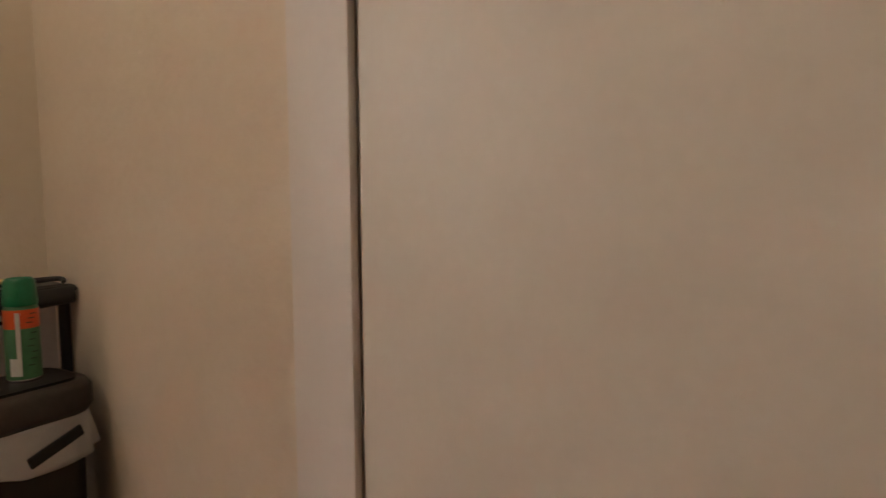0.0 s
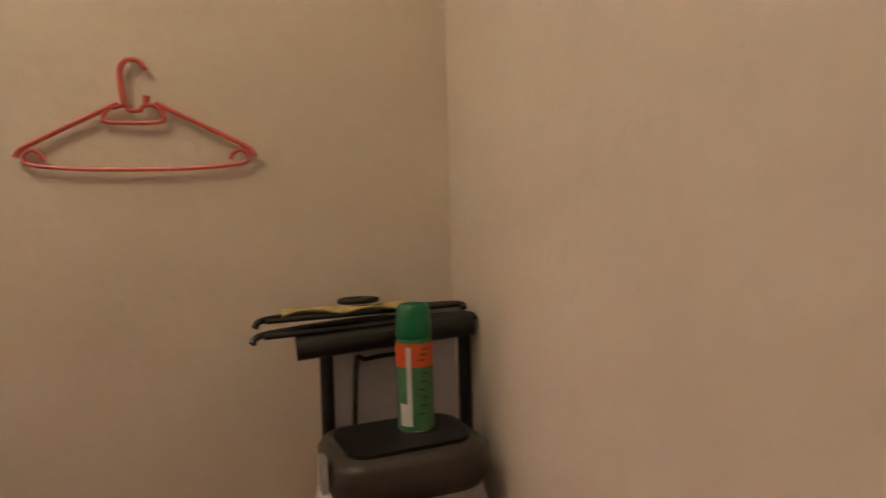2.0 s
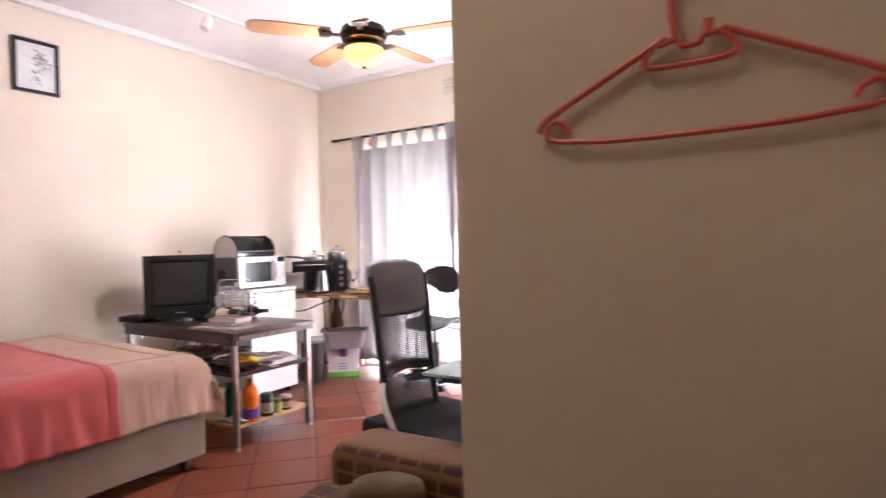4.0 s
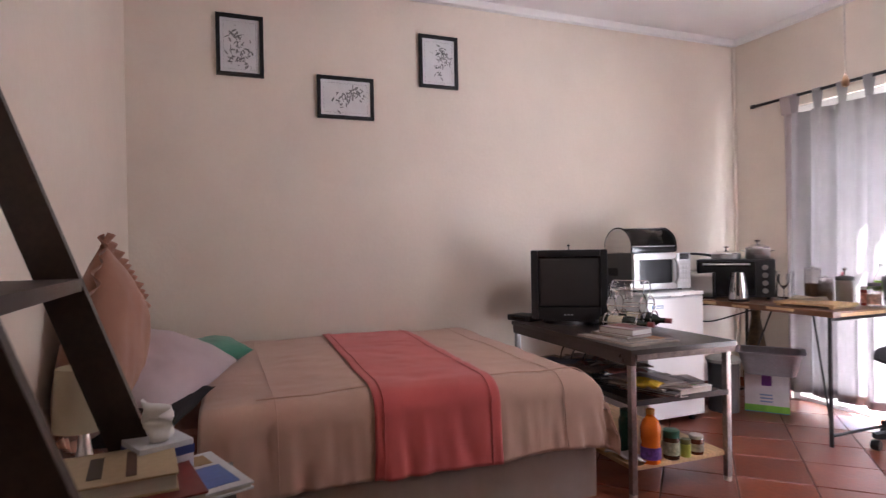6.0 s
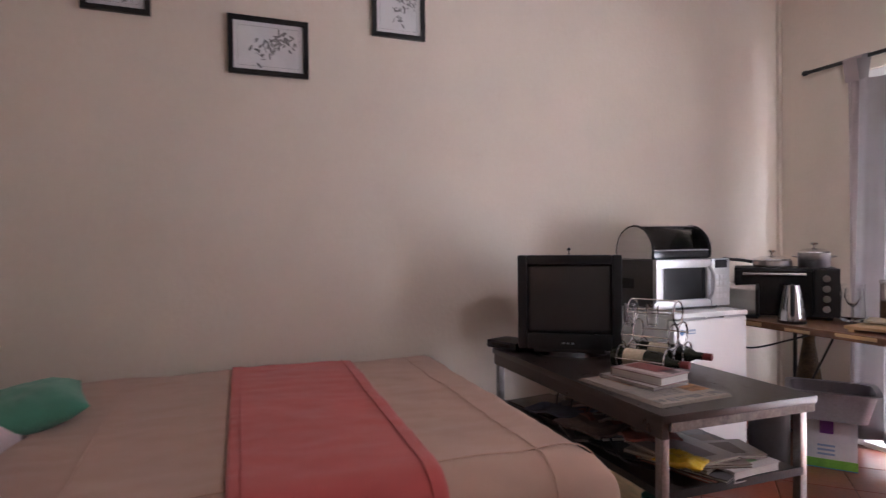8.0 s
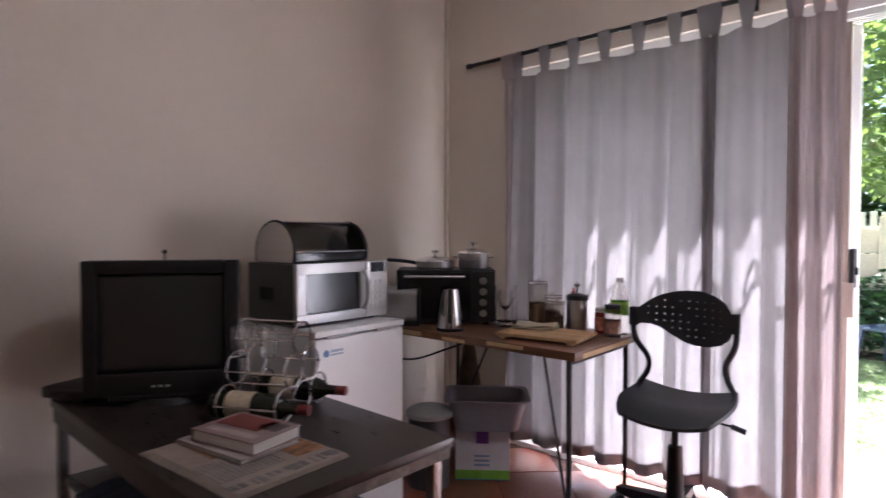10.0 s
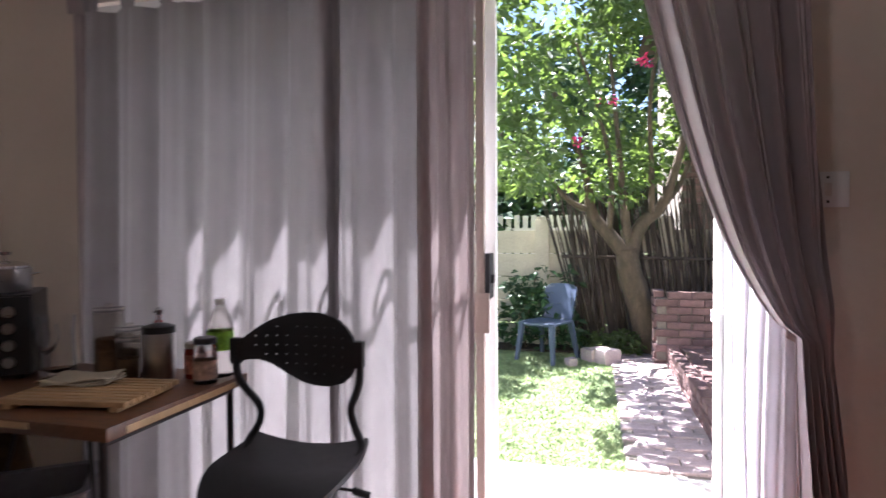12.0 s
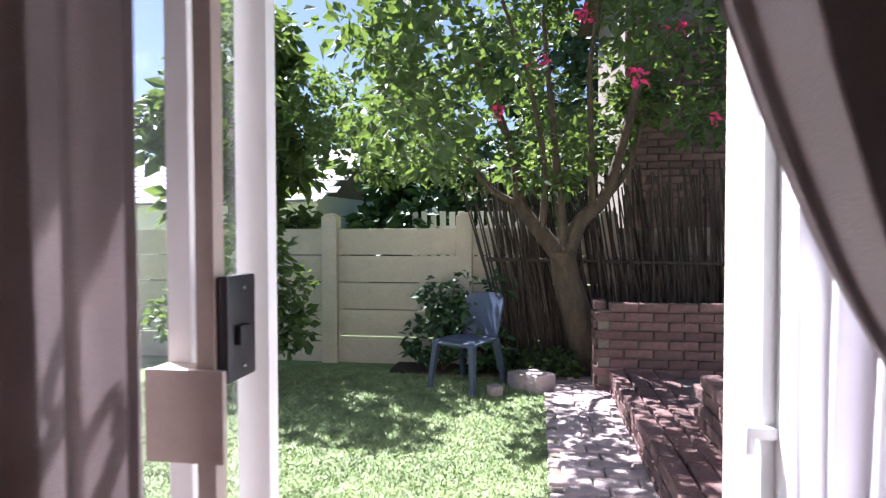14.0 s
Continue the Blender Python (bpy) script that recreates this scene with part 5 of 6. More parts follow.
part("seat", sheet(seat_at, 22, 20, 0.014), CH, task, soft=70)
bm = bmesh.new()
NX, NZ = 144, 92
grid = {}
hole_at = {}
for i in range(NX):
    for j in range(NZ):
        x0, x1 = -0.195 + 0.39 * i / NX, -0.195 + 0.39 * (i + 1) / NX
        z0, z1 = -0.12 + 0.24 * j / NZ, -0.12 + 0.24 * (j + 1) / NZ
        xm, zm = (x0 + x1) / 2, (z0 + z1) / 2
        u = xm / 0.195
        top = 0.113 * float(np.interp(u, (-1, -0.9, -0.7, -0.5, -0.2, 0.1, 0.35, 0.6, 0.8, 0.92, 1), (0.2, 0.36, 0.62, 0.8, 0.95, 1.0, 0.98, 0.86, 0.65, 0.42, 0.1)))
        low = 0.113 * float(np.interp(u, (-1, -0.85, -0.7, -0.5, -0.25, 0, 0.25, 0.5, 0.75, 0.9, 1), (0.36, 0.29, 0.3, 0.42, 0.68, 0.9, 1.0, 0.99, 0.86, 0.64, 0.3)))
        lim = top if zm > 0 else low
        if abs(zm) > lim:
            continue
        if i % 12 in (5, 6) and j % 11 in (5, 6) and abs(xm) < 0.15 and abs(zm) < lim - 0.02 and (i // 12 + j // 11) % 7 != 3:
            continue
        q = []
        for a, b in ((i, j), (i + 1, j), (i + 1, j + 1), (i, j + 1)):
            if (a, b) not in grid:
                px, pz = -0.195 + 0.39 * a / NX, -0.12 + 0.24 * b / NZ
                grid[(a, b)] = bm.verts.new((px, 0.13 - 1.1 * px * px + 0.06 * pz, 0.845 + pz))
            q.append(grid[(a, b)])
        bm.faces.new(q)
bmesh.ops.recalc_face_normals(bm, faces=bm.faces)
bmesh.ops.solidify(bm, geom=list(bm.faces), thickness=0.011)
part("backrest", bm, CH, task, "black perforated oval backrest")
for s in (-1, 1):
    part("back_arm", tube(smooth_line([(s * 0.2, 0.088, 0.87), (s * 0.202, 0.088, 0.78), (s * 0.19, 0.1, 0.73), (s * 0.155, 0.135, 0.66), (s * 0.16, 0.15, 0.6), (s * 0.19, 0.13, 0.54), (s * 0.18, 0.04, 0.505)]), 0.012, 8), CH, task)
    part("arm_socket", box(s * 0.2 - 0.016, 0.068, 0.8, s * 0.2 + 0.016, 0.1, 0.88, 0.006), CH, task)
part("gas_lift", lathe([(0, 0.06), (0.034, 0.06), (0.034, 0.2), (0.028, 0.34), (0.013, 0.345), (0.013, 0.49), (0, 0.49)], 18), CH, task)
part("seat_plate", box(-0.08, -0.09, 0.462, 0.08, 0.09, 0.49, 0.004), DARK_STEEL, task)
part("lever", join(tube([(0.05, 0.0, 0.475), (0.2, 0.02, 0.455)], 0.005, 6), tube([(0.2, 0.02, 0.455), (0.25, 0.026, 0.44)], 0.011, 8)), CH, task)
for k in range(5):
    a = radians(72 * k + 20)
    part("base_arm", loft([[(r * math.cos(a) + w * -math.sin(a), r * math.sin(a) + w * math.cos(a), z) for w, z in ((-hw_, z0), (hw_, z0), (hw_, z1), (-hw_, z1))] for r, hw_, z0, z1 in ((0.02, 0.03, 0.06, 0.13), (0.27, 0.02, 0.065, 0.09))]), CH, task)
    part("castor", lathe([(0, -0.02), (0.026, -0.02), (0.028, -0.01), (0.028, 0.01), (0.026, 0.02), (0, 0.02)], 14, pose(0.26 * math.cos(a), 0.26 * math.sin(a), 0.028, 90, 0, 72 * k + 60)), BLACK_PLASTIC, task)

# ---- armchair, office chair, glass desk ----
arm = thing("armchair", "armchair under a brown checked throw", "armchair", -0.1, 3.3, 0)
m, n, l, b = principled("brown_checked_throw")
tc = n.new("ShaderNodeTexCoord")
cols = []
for axis, sc in (("X", 26.0), ("Y", 26.0), ("Z", 26.0)):
    w = n.new("ShaderNodeTexWave")
    w.bands_direction = axis
    w.inputs["Scale"].default_value, w.inputs["Distortion"].default_value = sc / 6.0, 0.0
    l.new(tc.outputs["Object"], w.inputs["Vector"])
    r = n.new("ShaderNodeValToRGB")
    r.color_ramp.elements[0].position, r.color_ramp.elements[1].position = 0.93, 0.985
    l.new(w.outputs["Fac"], r.inputs[0])
    cols.append(r)
nz = n.new("ShaderNodeTexNoise")
nz.inputs["Scale"].default_value = 30
base = n.new("ShaderNodeMix")
base.data_type = "RGBA"
base.inputs["A"].default_value, base.inputs["B"].default_value = (0.06, 0.02, 0.012, 1), (0.1, 0.036, 0.02, 1)
l.new(nz.outputs["Fac"], base.inputs["Factor"])
last = base.outputs["Result"]
for r in cols:
    mx = n.new("ShaderNodeMix")
    mx.data_type = "RGBA"
    mx.inputs["B"].default_value = (0.2, 0.1, 0.05, 1)
    l.new(r.outputs[0], mx.inputs["Factor"])
    l.new(last, mx.inputs["A"])
    last = mx.outputs["Result"]
l.new(last, b.inputs["Base Color"])
b.inputs["Roughness"].default_value, b.inputs["Sheen Weight"].default_value = 0.95, 0.08
CHECK = m


def roll(x0, x1, y0, y1, z0, z1, bump_=0.008):
    bm = box(x0, y0, z0, x1, y1, z1, min(y1 - y0, z1 - z0, x1 - x0) * 0.36, 5)
    bmesh.ops.subdivide_edges(bm, edges=[e for e in bm.edges if e.calc_length() > 0.08], cuts=5, use_grid_fill=True)
    for v in bm.verts:
        v.co += Vector((0, 0, bump_ * noise.noise(v.co * 9)))
    return bm


part("seat_cushion", roll(-0.86, -0.12, -0.26, 0.1, 0.2, 0.455), CHECK, arm, soft=180)
part("side_arm", roll(-0.88, 0.02, 0.1, 0.34, 0.06, 0.545), CHECK, arm, soft=180)
part("side_arm", roll(-0.86, 0.02, -0.33, -0.26, 0.06, 0.46), CHECK, arm, soft=180)
part("backrest", roll(-0.14, 0.06, -0.3, 0.3, 0.1, 0.78), CHECK, arm, soft=180)
for fx in (-0.8, 0.0):
    for fy in (-0.28, 0.28):
        part("foot", box(fx - 0.02, fy - 0.02, 0, fx + 0.02, fy + 0.02, 0.09), DARK_WOOD, arm)
cap = thing("flat_cap", "brown cloth flat cap lying on the armchair", "cap", -0.69, 3.335, 0.457, 20)
cap.scale = (0.74, 0.74, 0.85)
part("crown", lathe([(0.13, 0.0), (0.14, 0.025), (0.125, 0.055), (0.07, 0.07), (0, 0.072)], 26, Matrix.Diagonal((1.05, 0.85, 1, 1))), mat("brown_wool", (0.12, 0.075, 0.042), 0.95, var=0.25, scale=16, bump=0.4, fine=300, sheen=0.1), cap, soft=180)
part("brim", lathe([(0, 0.004), (0.12, 0.002), (0.13, 0.008), (0, 0.014)], 24, pose(-0.1, 0, 0)), mat("brown_wool_brim", (0.1, 0.06, 0.035), 0.95, bump=0.4, fine=300), cap)
jumper = thing("folded_jacket", "folded black jacket lying on the armchair", "jacket", -0.7, 3.1, 0.455, 10)
part("cloth", pillow_mesh(0.34, 0.2, 0.09, 44), BLACK_CLOTH, jumper, soft=180)

office = thing("office_chair", "tall black mesh office chair with a grey headrest", "office chair", -0.985, 3.975, 0, 78)
MESH = mat("grey_headrest_vinyl", (0.15, 0.15, 0.165), 0.45, var=0.08, bump=0.1, fine=200)


def back_at(u, v, w0=0.145):
    """A point of the curved back: u across, v upwards."""
    a = 2 * u - 1
    return (a * w0 * (0.88 + 0.12 * v), 0.1 - 0.03 * a * a + 0.12 * v * v + 0.02 * math.sin(4.5 * v), 0.46 + 0.62 * v)


def pad(sign):
    def at(u, v):
        a, b = 2 * u - 1, 2 * v - 1
        p = Vector(back_at(0.5 + 0.5 * a * (1 - 0.3 * b ** 4) ** 0.5, 0.82 + 0.185 * b * (1 - 0.3 * a ** 4) ** 0.5, 0.158))
        p.y += sign * 0.022 * ((1 - a ** 6) * (1 - b ** 6)) ** 0.5
        return p
    return at


bm = join(sheet(pad(1), 20, 16, 0), sheet(pad(-1), 20, 16, 0))
bmesh.ops.remove_doubles(bm, verts=bm.verts, dist=0.0006)
bmesh.ops.recalc_face_normals(bm, faces=bm.faces)
part("headrest", bm, MESH, office, "grey padded headrest", 180)
strips = []
for k in range(30):
    strips.append(sheet(lambda u, v, u0=k / 30: back_at(u0 + (0.5 / 30) * u, 0.04 + 0.64 * v), 1, 14, 0.0015))
for k in range(52):
    strips.append(sheet(lambda u, v, v0=k / 52: back_at(u, 0.04 + (v0 + 0.5 / 52 * v) * 0.64), 10, 1, 0.0015))
part("mesh_back", join(*strips), BLACK_PLASTIC, office, "black open mesh back")
for uu in (0.0, 1.0):
    part("back_frame", tube([back_at(uu, 0.9 * k / 16) for k in range(17)], 0.013, 8), BLACK_PLASTIC, office)
part("lumbar_bar", tube([back_at(k / 10, 0.3 + 0.02 * math.sin(math.pi * k / 10)) for k in range(11)], 0.026, 8, flat=0.35), BLACK_PLASTIC, office)
part("lower_bar", tube([back_at(k / 10, 0.03) for k in range(11)], 0.035, 8, flat=0.5), BLACK_PLASTIC, office)
part("seat", roll(-0.22, 0.22, -0.34, 0.14, 0.4, 0.49, 0.0), BLACK_CLOTH, office, soft=180)
for s in (-1, 1):
    part("arm_strut", tube(smooth_line([(s * 0.17, 0.06, 0.62), (s * 0.215, 0.0, 0.56), (s * 0.225, -0.1, 0.43), (s * 0.19, -0.12, 0.39)]), 0.013, 8, flat=0.6), SILVER, office, "silver arm strut")
part("column", lathe([(0, 0.06), (0.03, 0.06), (0.03, 0.42), (0, 0.42)], 16), DARK_STEEL, office)
for k in range(5):
    a = radians(72 * k + 10)
    part("base_arm", tube([(0, 0, 0.1), (0.27 * math.cos(a), 0.27 * math.sin(a), 0.07)], [0.03, 0.018], 8), BLACK_PLASTIC, office)
    part("castor", lathe([(0, -0.02), (0.026, -0.02), (0.028, 0), (0.026, 0.02), (0, 0.02)], 12, pose(0.26 * math.cos(a), 0.26 * math.sin(a), 0.028, 90, 0, 72 * k)), BLACK_PLASTIC, office)
gdesk = thing("glass_desk", "glass-topped desk with steel legs", "desk", -0.79, 3.66, 0)
FROST = glass("frosted_greenish_glass", (0.55, 0.68, 0.64), 0.2)
FROST.node_tree.nodes["Principled BSDF"].inputs["Transmission Weight"].default_value = 0.45
part("tabletop", box(0, 0, 0.715, 0.9, 0.75, 0.725, 0.003), FROST, gdesk)
for uy in (0.04, 0.69):
    part("under_frame", box(0.05, uy, 0.69, 0.85, uy + 0.02, 0.714), DARK_STEEL, gdesk)
for lx in (0.5, 0.82):
    for ly in (0.05, 0.7):
        part("leg", tube([(lx, ly, 0), (lx, ly, 0.69)], 0.018, 10), CHROME, gdesk)

# ---- the nook ----
hanger = thing("clothes_hanger", "coral pink plastic clothes hanger on the wall", "hanger", 0.168, PY - 0.012, 1.272)
hanger.scale = (1, 1, 0.87)
CORAL = mat("coral_plastic", (0.68, 0.14, 0.12), 0.35, var=0.06, bump=0.02)
for sx in (-1, 1):
    part("shoulder", tube(smooth_line([(sx * 0.192, 0, 0.012), (sx * 0.186, 0, 0.024), (sx * 0.165, 0, 0.04), (sx * 0.03, 0, 0.118)]), 0.0048, 8), CORAL, hanger)
part("trouser_bar", tube(smooth_line([(-0.165, 0, -0.004), (-0.08, 0, -0.012), (0.08, 0, -0.012), (0.165, 0, -0.004)]), 0.0042, 8), CORAL, hanger)
for s in (-1, 1):
    part("end_curl", tube(smooth_line([(s * 0.165, 0, -0.004), (s * 0.178, 0, 0.002), (s * 0.18, 0, 0.016), (s * 0.168, 0, 0.026), (s * 0.155, 0, 0.018), (s * 0.15, 0, 0.006)]), 0.0038, 8), CORAL, hanger)
part("inner_loop", tube(smooth_line([(-0.045, 0, 0.107), (-0.055, 0, 0.092), (-0.045, 0, 0.08), (0.03, 0, 0.08), (0.043, 0, 0.092), (0.03, 0, 0.112), (0.012, 0, 0.113), (0.004, 0, 0.104), (-0.012, 0, 0.103), (-0.02, 0, 0.113), (-0.04, 0, 0.108)]), 0.0042, 8), CORAL, hanger)
part("notch", tube([(0.014, 0, 0.112), (0.016, 0, 0.132)], 0.006, 8), CORAL, hanger)
part("hook", tube(smooth_line([(-0.02, 0, 0.113), (-0.024, 0, 0.15), (-0.024, 0, 0.185), (-0.012, 0, 0.203), (0.006, 0, 0.2), (0.016, 0, 0.184)]), 0.0052, 8), CORAL, hanger)
part("wall_nail", tube([(-0.008, -0.004, 0.198), (-0.008, 0.0115, 0.198)], 0.002, 6), STEEL, hanger)

stand = thing("clothes_stand", "black tubular stand with pale side panels", "stand", 0.57, 2.665, 0.012, 3)
part("top_bar", tube([(-0.14, -0.02, 0.955), (0.138, -0.02, 0.975)], 0.019, 12), BLACK_PLASTIC, stand)
part("top_board", moved(box(-0.14, -0.02, -0.006, 0.138, 0.1, 0.006, 0.003), pose(0, 0, 0.976, 0, -4)), BLACK_PLASTIC, stand)
part("panel", box(-0.1, 0.02, 0.42, 0.12, 0.03, 0.95), mat("pale_lilac_panel", (0.58, 0.55, 0.58), 0.6, var=0.08), stand, "pale grey panel")
part("panel_loop", tube(smooth_line([(-0.06, 0.005, 0.6), (-0.05, 0.005, 0.9), (-0.03, 0.005, 0.925), (0.05, 0.005, 0.93)]), 0.004, 6), BLACK_PLASTIC, stand)
for lx in (-0.095, 0.135):
    part("leg", tube([(lx, 0.02, -0.012), (lx, 0.02, 0.96)], 0.011, 10), BLACK_PLASTIC if lx > 0 else DARK_STEEL, stand)
for k, (hx, hy, rz) in enumerate(((0.54, 2.645, 3), (0.535, 2.705, -3))):
    hb = thing("black_hanger", "black plastic hanger lying on the stand", "hanger", hx, hy, 0.992 + 0.012 * k, rz, group="black hangers on the stand")
    part("bar", tube(smooth_line([(-0.172, -0.01, -0.012), (-0.16, 0, -0.002), (-0.1, 0.03, 0.0), (0, 0.06, 0.003), (0.1, 0.03, 0.006), (0.162, 0, 0.01), (0.17, -0.012, 0.004)]), 0.0055, 8), BLACK_PLASTIC, hb)
    part("lower_bar", tube([(-0.155, -0.004, -0.004), (0.16, -0.004, 0.01)], 0.0045, 8), BLACK_PLASTIC, hb)
strap = thing("fabric_belt", "crumpled cream and yellow fabric belt on the hangers", "belt", 0.51, 2.665, 1.014, 4)
part("band", sheet(lambda u, v: (-0.1 + 0.2 * u, -0.02 + 0.035 * v + 0.01 * math.sin(9 * u), 0.004 + 0.007 * abs(math.sin(7 * u + 2 * v))), 24, 4, 0.003), mat("cream_yellow_cloth", (0.5, 0.4, 0.16), 0.85, var=0.25, scale=20, bump=0.2), strap, soft=180)
part("buckle", tube([(0.02 + 0.03 * math.cos(radians(a)), 0.02 + 0.02 * math.sin(radians(a)), 0.016) for a in range(0, 360, 30)], 0.005, 6, True), BLACK_PLASTIC, strap)

nook_bin = thing("pedal_bin", "dark brown bin with a white liner under its lid", "trash bin", 0.576, 2.545, 0.0125, 12)
nook_bin.scale = (0.9, 0.9, 1.014)
secs = [[(x, y, z) for x, y in rounded(w, d, 0.05)] for w, d, z in ((0.19, 0.14, 0.0), (0.22, 0.165, 0.74))]
part("foot", box(-0.09, -0.06, -0.012, 0.09, 0.06, 0.0), BLACK_PLASTIC, nook_bin)
part("body", loft(secs), mat("dark_brown_plastic", (0.022, 0.016, 0.013), 0.45, bump=0.05), nook_bin, soft=60)
secs = [[(x, y, z) for x, y in rounded(w, d, 0.05)] for w, d, z in ((0.23, 0.18, 0.77), (0.243, 0.192, 0.782), (0.243, 0.192, 0.815), (0.23, 0.18, 0.826))]
part("lid", loft(secs), mat("warm_grey_plastic", (0.05, 0.04, 0.034), 0.4, bump=0.05), nook_bin, "dark grey lid", 60)
part("lid_inset", moved(prism(rounded(0.195, 0.135, 0.03), 0.005, "z"), Matrix.Translation((0, 0, 0.8265))), BLACK_PLASTIC, nook_bin)
part("clip", box(-0.135, -0.05, 0.785, -0.125, -0.02, 0.83, 0.003), SILVER, nook_bin)


def liner_at(u, v):
    a = 2 * math.pi * u
    rx, ry = 0.117 + 0.012 * v, 0.09 + 0.012 * v
    hang = 0.045 + 0.03 * math.sin(a + 2.4) + 0.012 * math.sin(3 * a)
    return (rx * math.copysign(abs(math.cos(a)) ** 0.5, math.cos(a)) + 0.004 * math.sin(17 * a) * v, ry * math.copysign(abs(math.sin(a)) ** 0.5, math.sin(a)) + 0.004 * math.sin(13 * a) * v, 0.772 - hang * v)


part("liner", sheet(liner_at, 90, 8, 0.002), cloth("white_bin_liner", (0.72, 0.7, 0.7), 0.3, rough=0.5), nook_bin, "white plastic liner", 180)
part("lid_strap", moved(box(-0.05, -0.004, -0.01, 0.05, 0.004, 0.01, 0.004), pose(0.02, -0.113, 0.735, 0, -18)), BLACK_PLASTIC, nook_bin)
can = thing("spray_can", "green aerosol can with an orange band", "spray can", 0.6, 2.555, 0.8565)
can.scale = (0.97, 0.97, 0.94)
part("body", lathe([(0, 0), (0.0265, 0), (0.028, 0.004), (0.0275, 0.01), (0.0275, 0.135), (0.024, 0.142), (0, 0.142)], 26), mat("green_tin", (0.06, 0.2, 0.09), 0.35, var=0.15, scale=20, bump=0), can)
part("foot_rim", lathe([(0.0282, 0.0), (0.0285, 0.003), (0.0282, 0.005)], 26), CHROME, can)
part("orange_band", lathe([(0.0279, 0.1), (0.0279, 0.135)], 26), mat("orange_print", (0.72, 0.1, 0.02), 0.35, bump=0), can, "orange printed band")
part("white_label", join(*[moved(box(-0.0035, -0.0283, z0, 0.0035, -0.0265, z1), pose(0, 0, 0, 0, 0, r)) for z0, z1, r in ((0.012, 0.13, -25), (0.012, 0.045, -38), (0.012, 0.045, -50))]), mat("white_print", (0.7, 0.7, 0.68), 0.4, bump=0), can)
part("print_bars", join(*[moved(box(-0.005, -0.0281, z, 0.005, -0.027, z + 0.002), pose(0, 0, 0, 0, 0, 12 + 7 * (k % 3))) for k, z in enumerate((0.03, 0.042, 0.054, 0.066, 0.078, 0.09, 0.11, 0.118, 0.126))]), mat("dark_green_print", (0.01, 0.05, 0.02), 0.4), can)
part("cap", lathe([(0.0265, 0.142), (0.027, 0.146), (0.0245, 0.186), (0.02, 0.192), (0.018, 0.186), (0.0165, 0.165), (0, 0.165)], 26), mat("green_cap_plastic", (0.0, 0.16, 0.06), 0.35, bump=0.01), can, "green plastic cap")
carton2 = thing("cardboard_box", "brown-grey cardboard box standing in the nook", "box", 0.66, 2.33, 0, 8)
part("carton", box(-0.055, -0.1, 0, 0.05, 0.1, 0.6, 0.003), mat("brown_card", (0.2, 0.14, 0.1), 0.8, var=0.12, scale=9), carton2)
part("flap", moved(box(-0.055, -0.1, 0, 0.05, 0.0, 0.004), pose(0, 0, 0.601, 4)), mat("brown_card_flap", (0.23, 0.16, 0.12), 0.8, var=0.12, scale=9), carton2)

# ---- the garden ----
LEAF = cloth("green_leaf", (0.05, 0.09, 0.02), 0.4, 200, 0.45, 0.45)
ln, ll = LEAF.node_tree.nodes, LEAF.node_tree.links
tr = ln.new("ShaderNodeBsdfTranslucent")
tr.inputs["Color"].default_value = (0.16, 0.24, 0.04, 1)
mxs = ln.new("ShaderNodeMixShader")
mxs.inputs[0].default_value = 0.42
ll.new(ln["Principled BSDF"].outputs[0], mxs.inputs[1])
ll.new(tr.outputs[0], mxs.inputs[2])
ll.new(mxs.outputs[0], ln["Material Output"].inputs["Surface"])
DARK_LEAF = mat("dark_leaf", (0.03, 0.075, 0.018), 0.5, var=0.5, scale=2, bump=0.0)
BARK = mat("grey_brown_bark", (0.095, 0.07, 0.045), 0.95, var=0.35, scale=7, bump=0.8, fine=45, stretch=(3, 3, 1))
CANE = mat("dry_cane", (0.05, 0.036, 0.026), 0.8, var=0.35, scale=5, bump=0.2)
CONCRETE = mat("cream_painted_concrete", (0.5, 0.45, 0.34), 0.85, var=0.12, scale=4, bump=0.25, fine=60, each=0.06)
PAVING = mat("worn_brick_paving", (0.42, 0.34, 0.33), 0.9, var=0.2, scale=6, bump=0.4, fine=60, each=0.15)
BRICK = mat("weathered_red_brick", (0.17, 0.1, 0.09), 0.9, var=0.3, scale=14, bump=0.5, fine=80, each=0.28)
MORTAR = mat("grey_mortar", (0.2, 0.17, 0.14), 0.95, var=0.2, scale=20, bump=0.4)
SOIL = mat("dark_soil", (0.05, 0.035, 0.02), 1.0, var=0.4, scale=12, bump=0.8)
GZ = -0.05


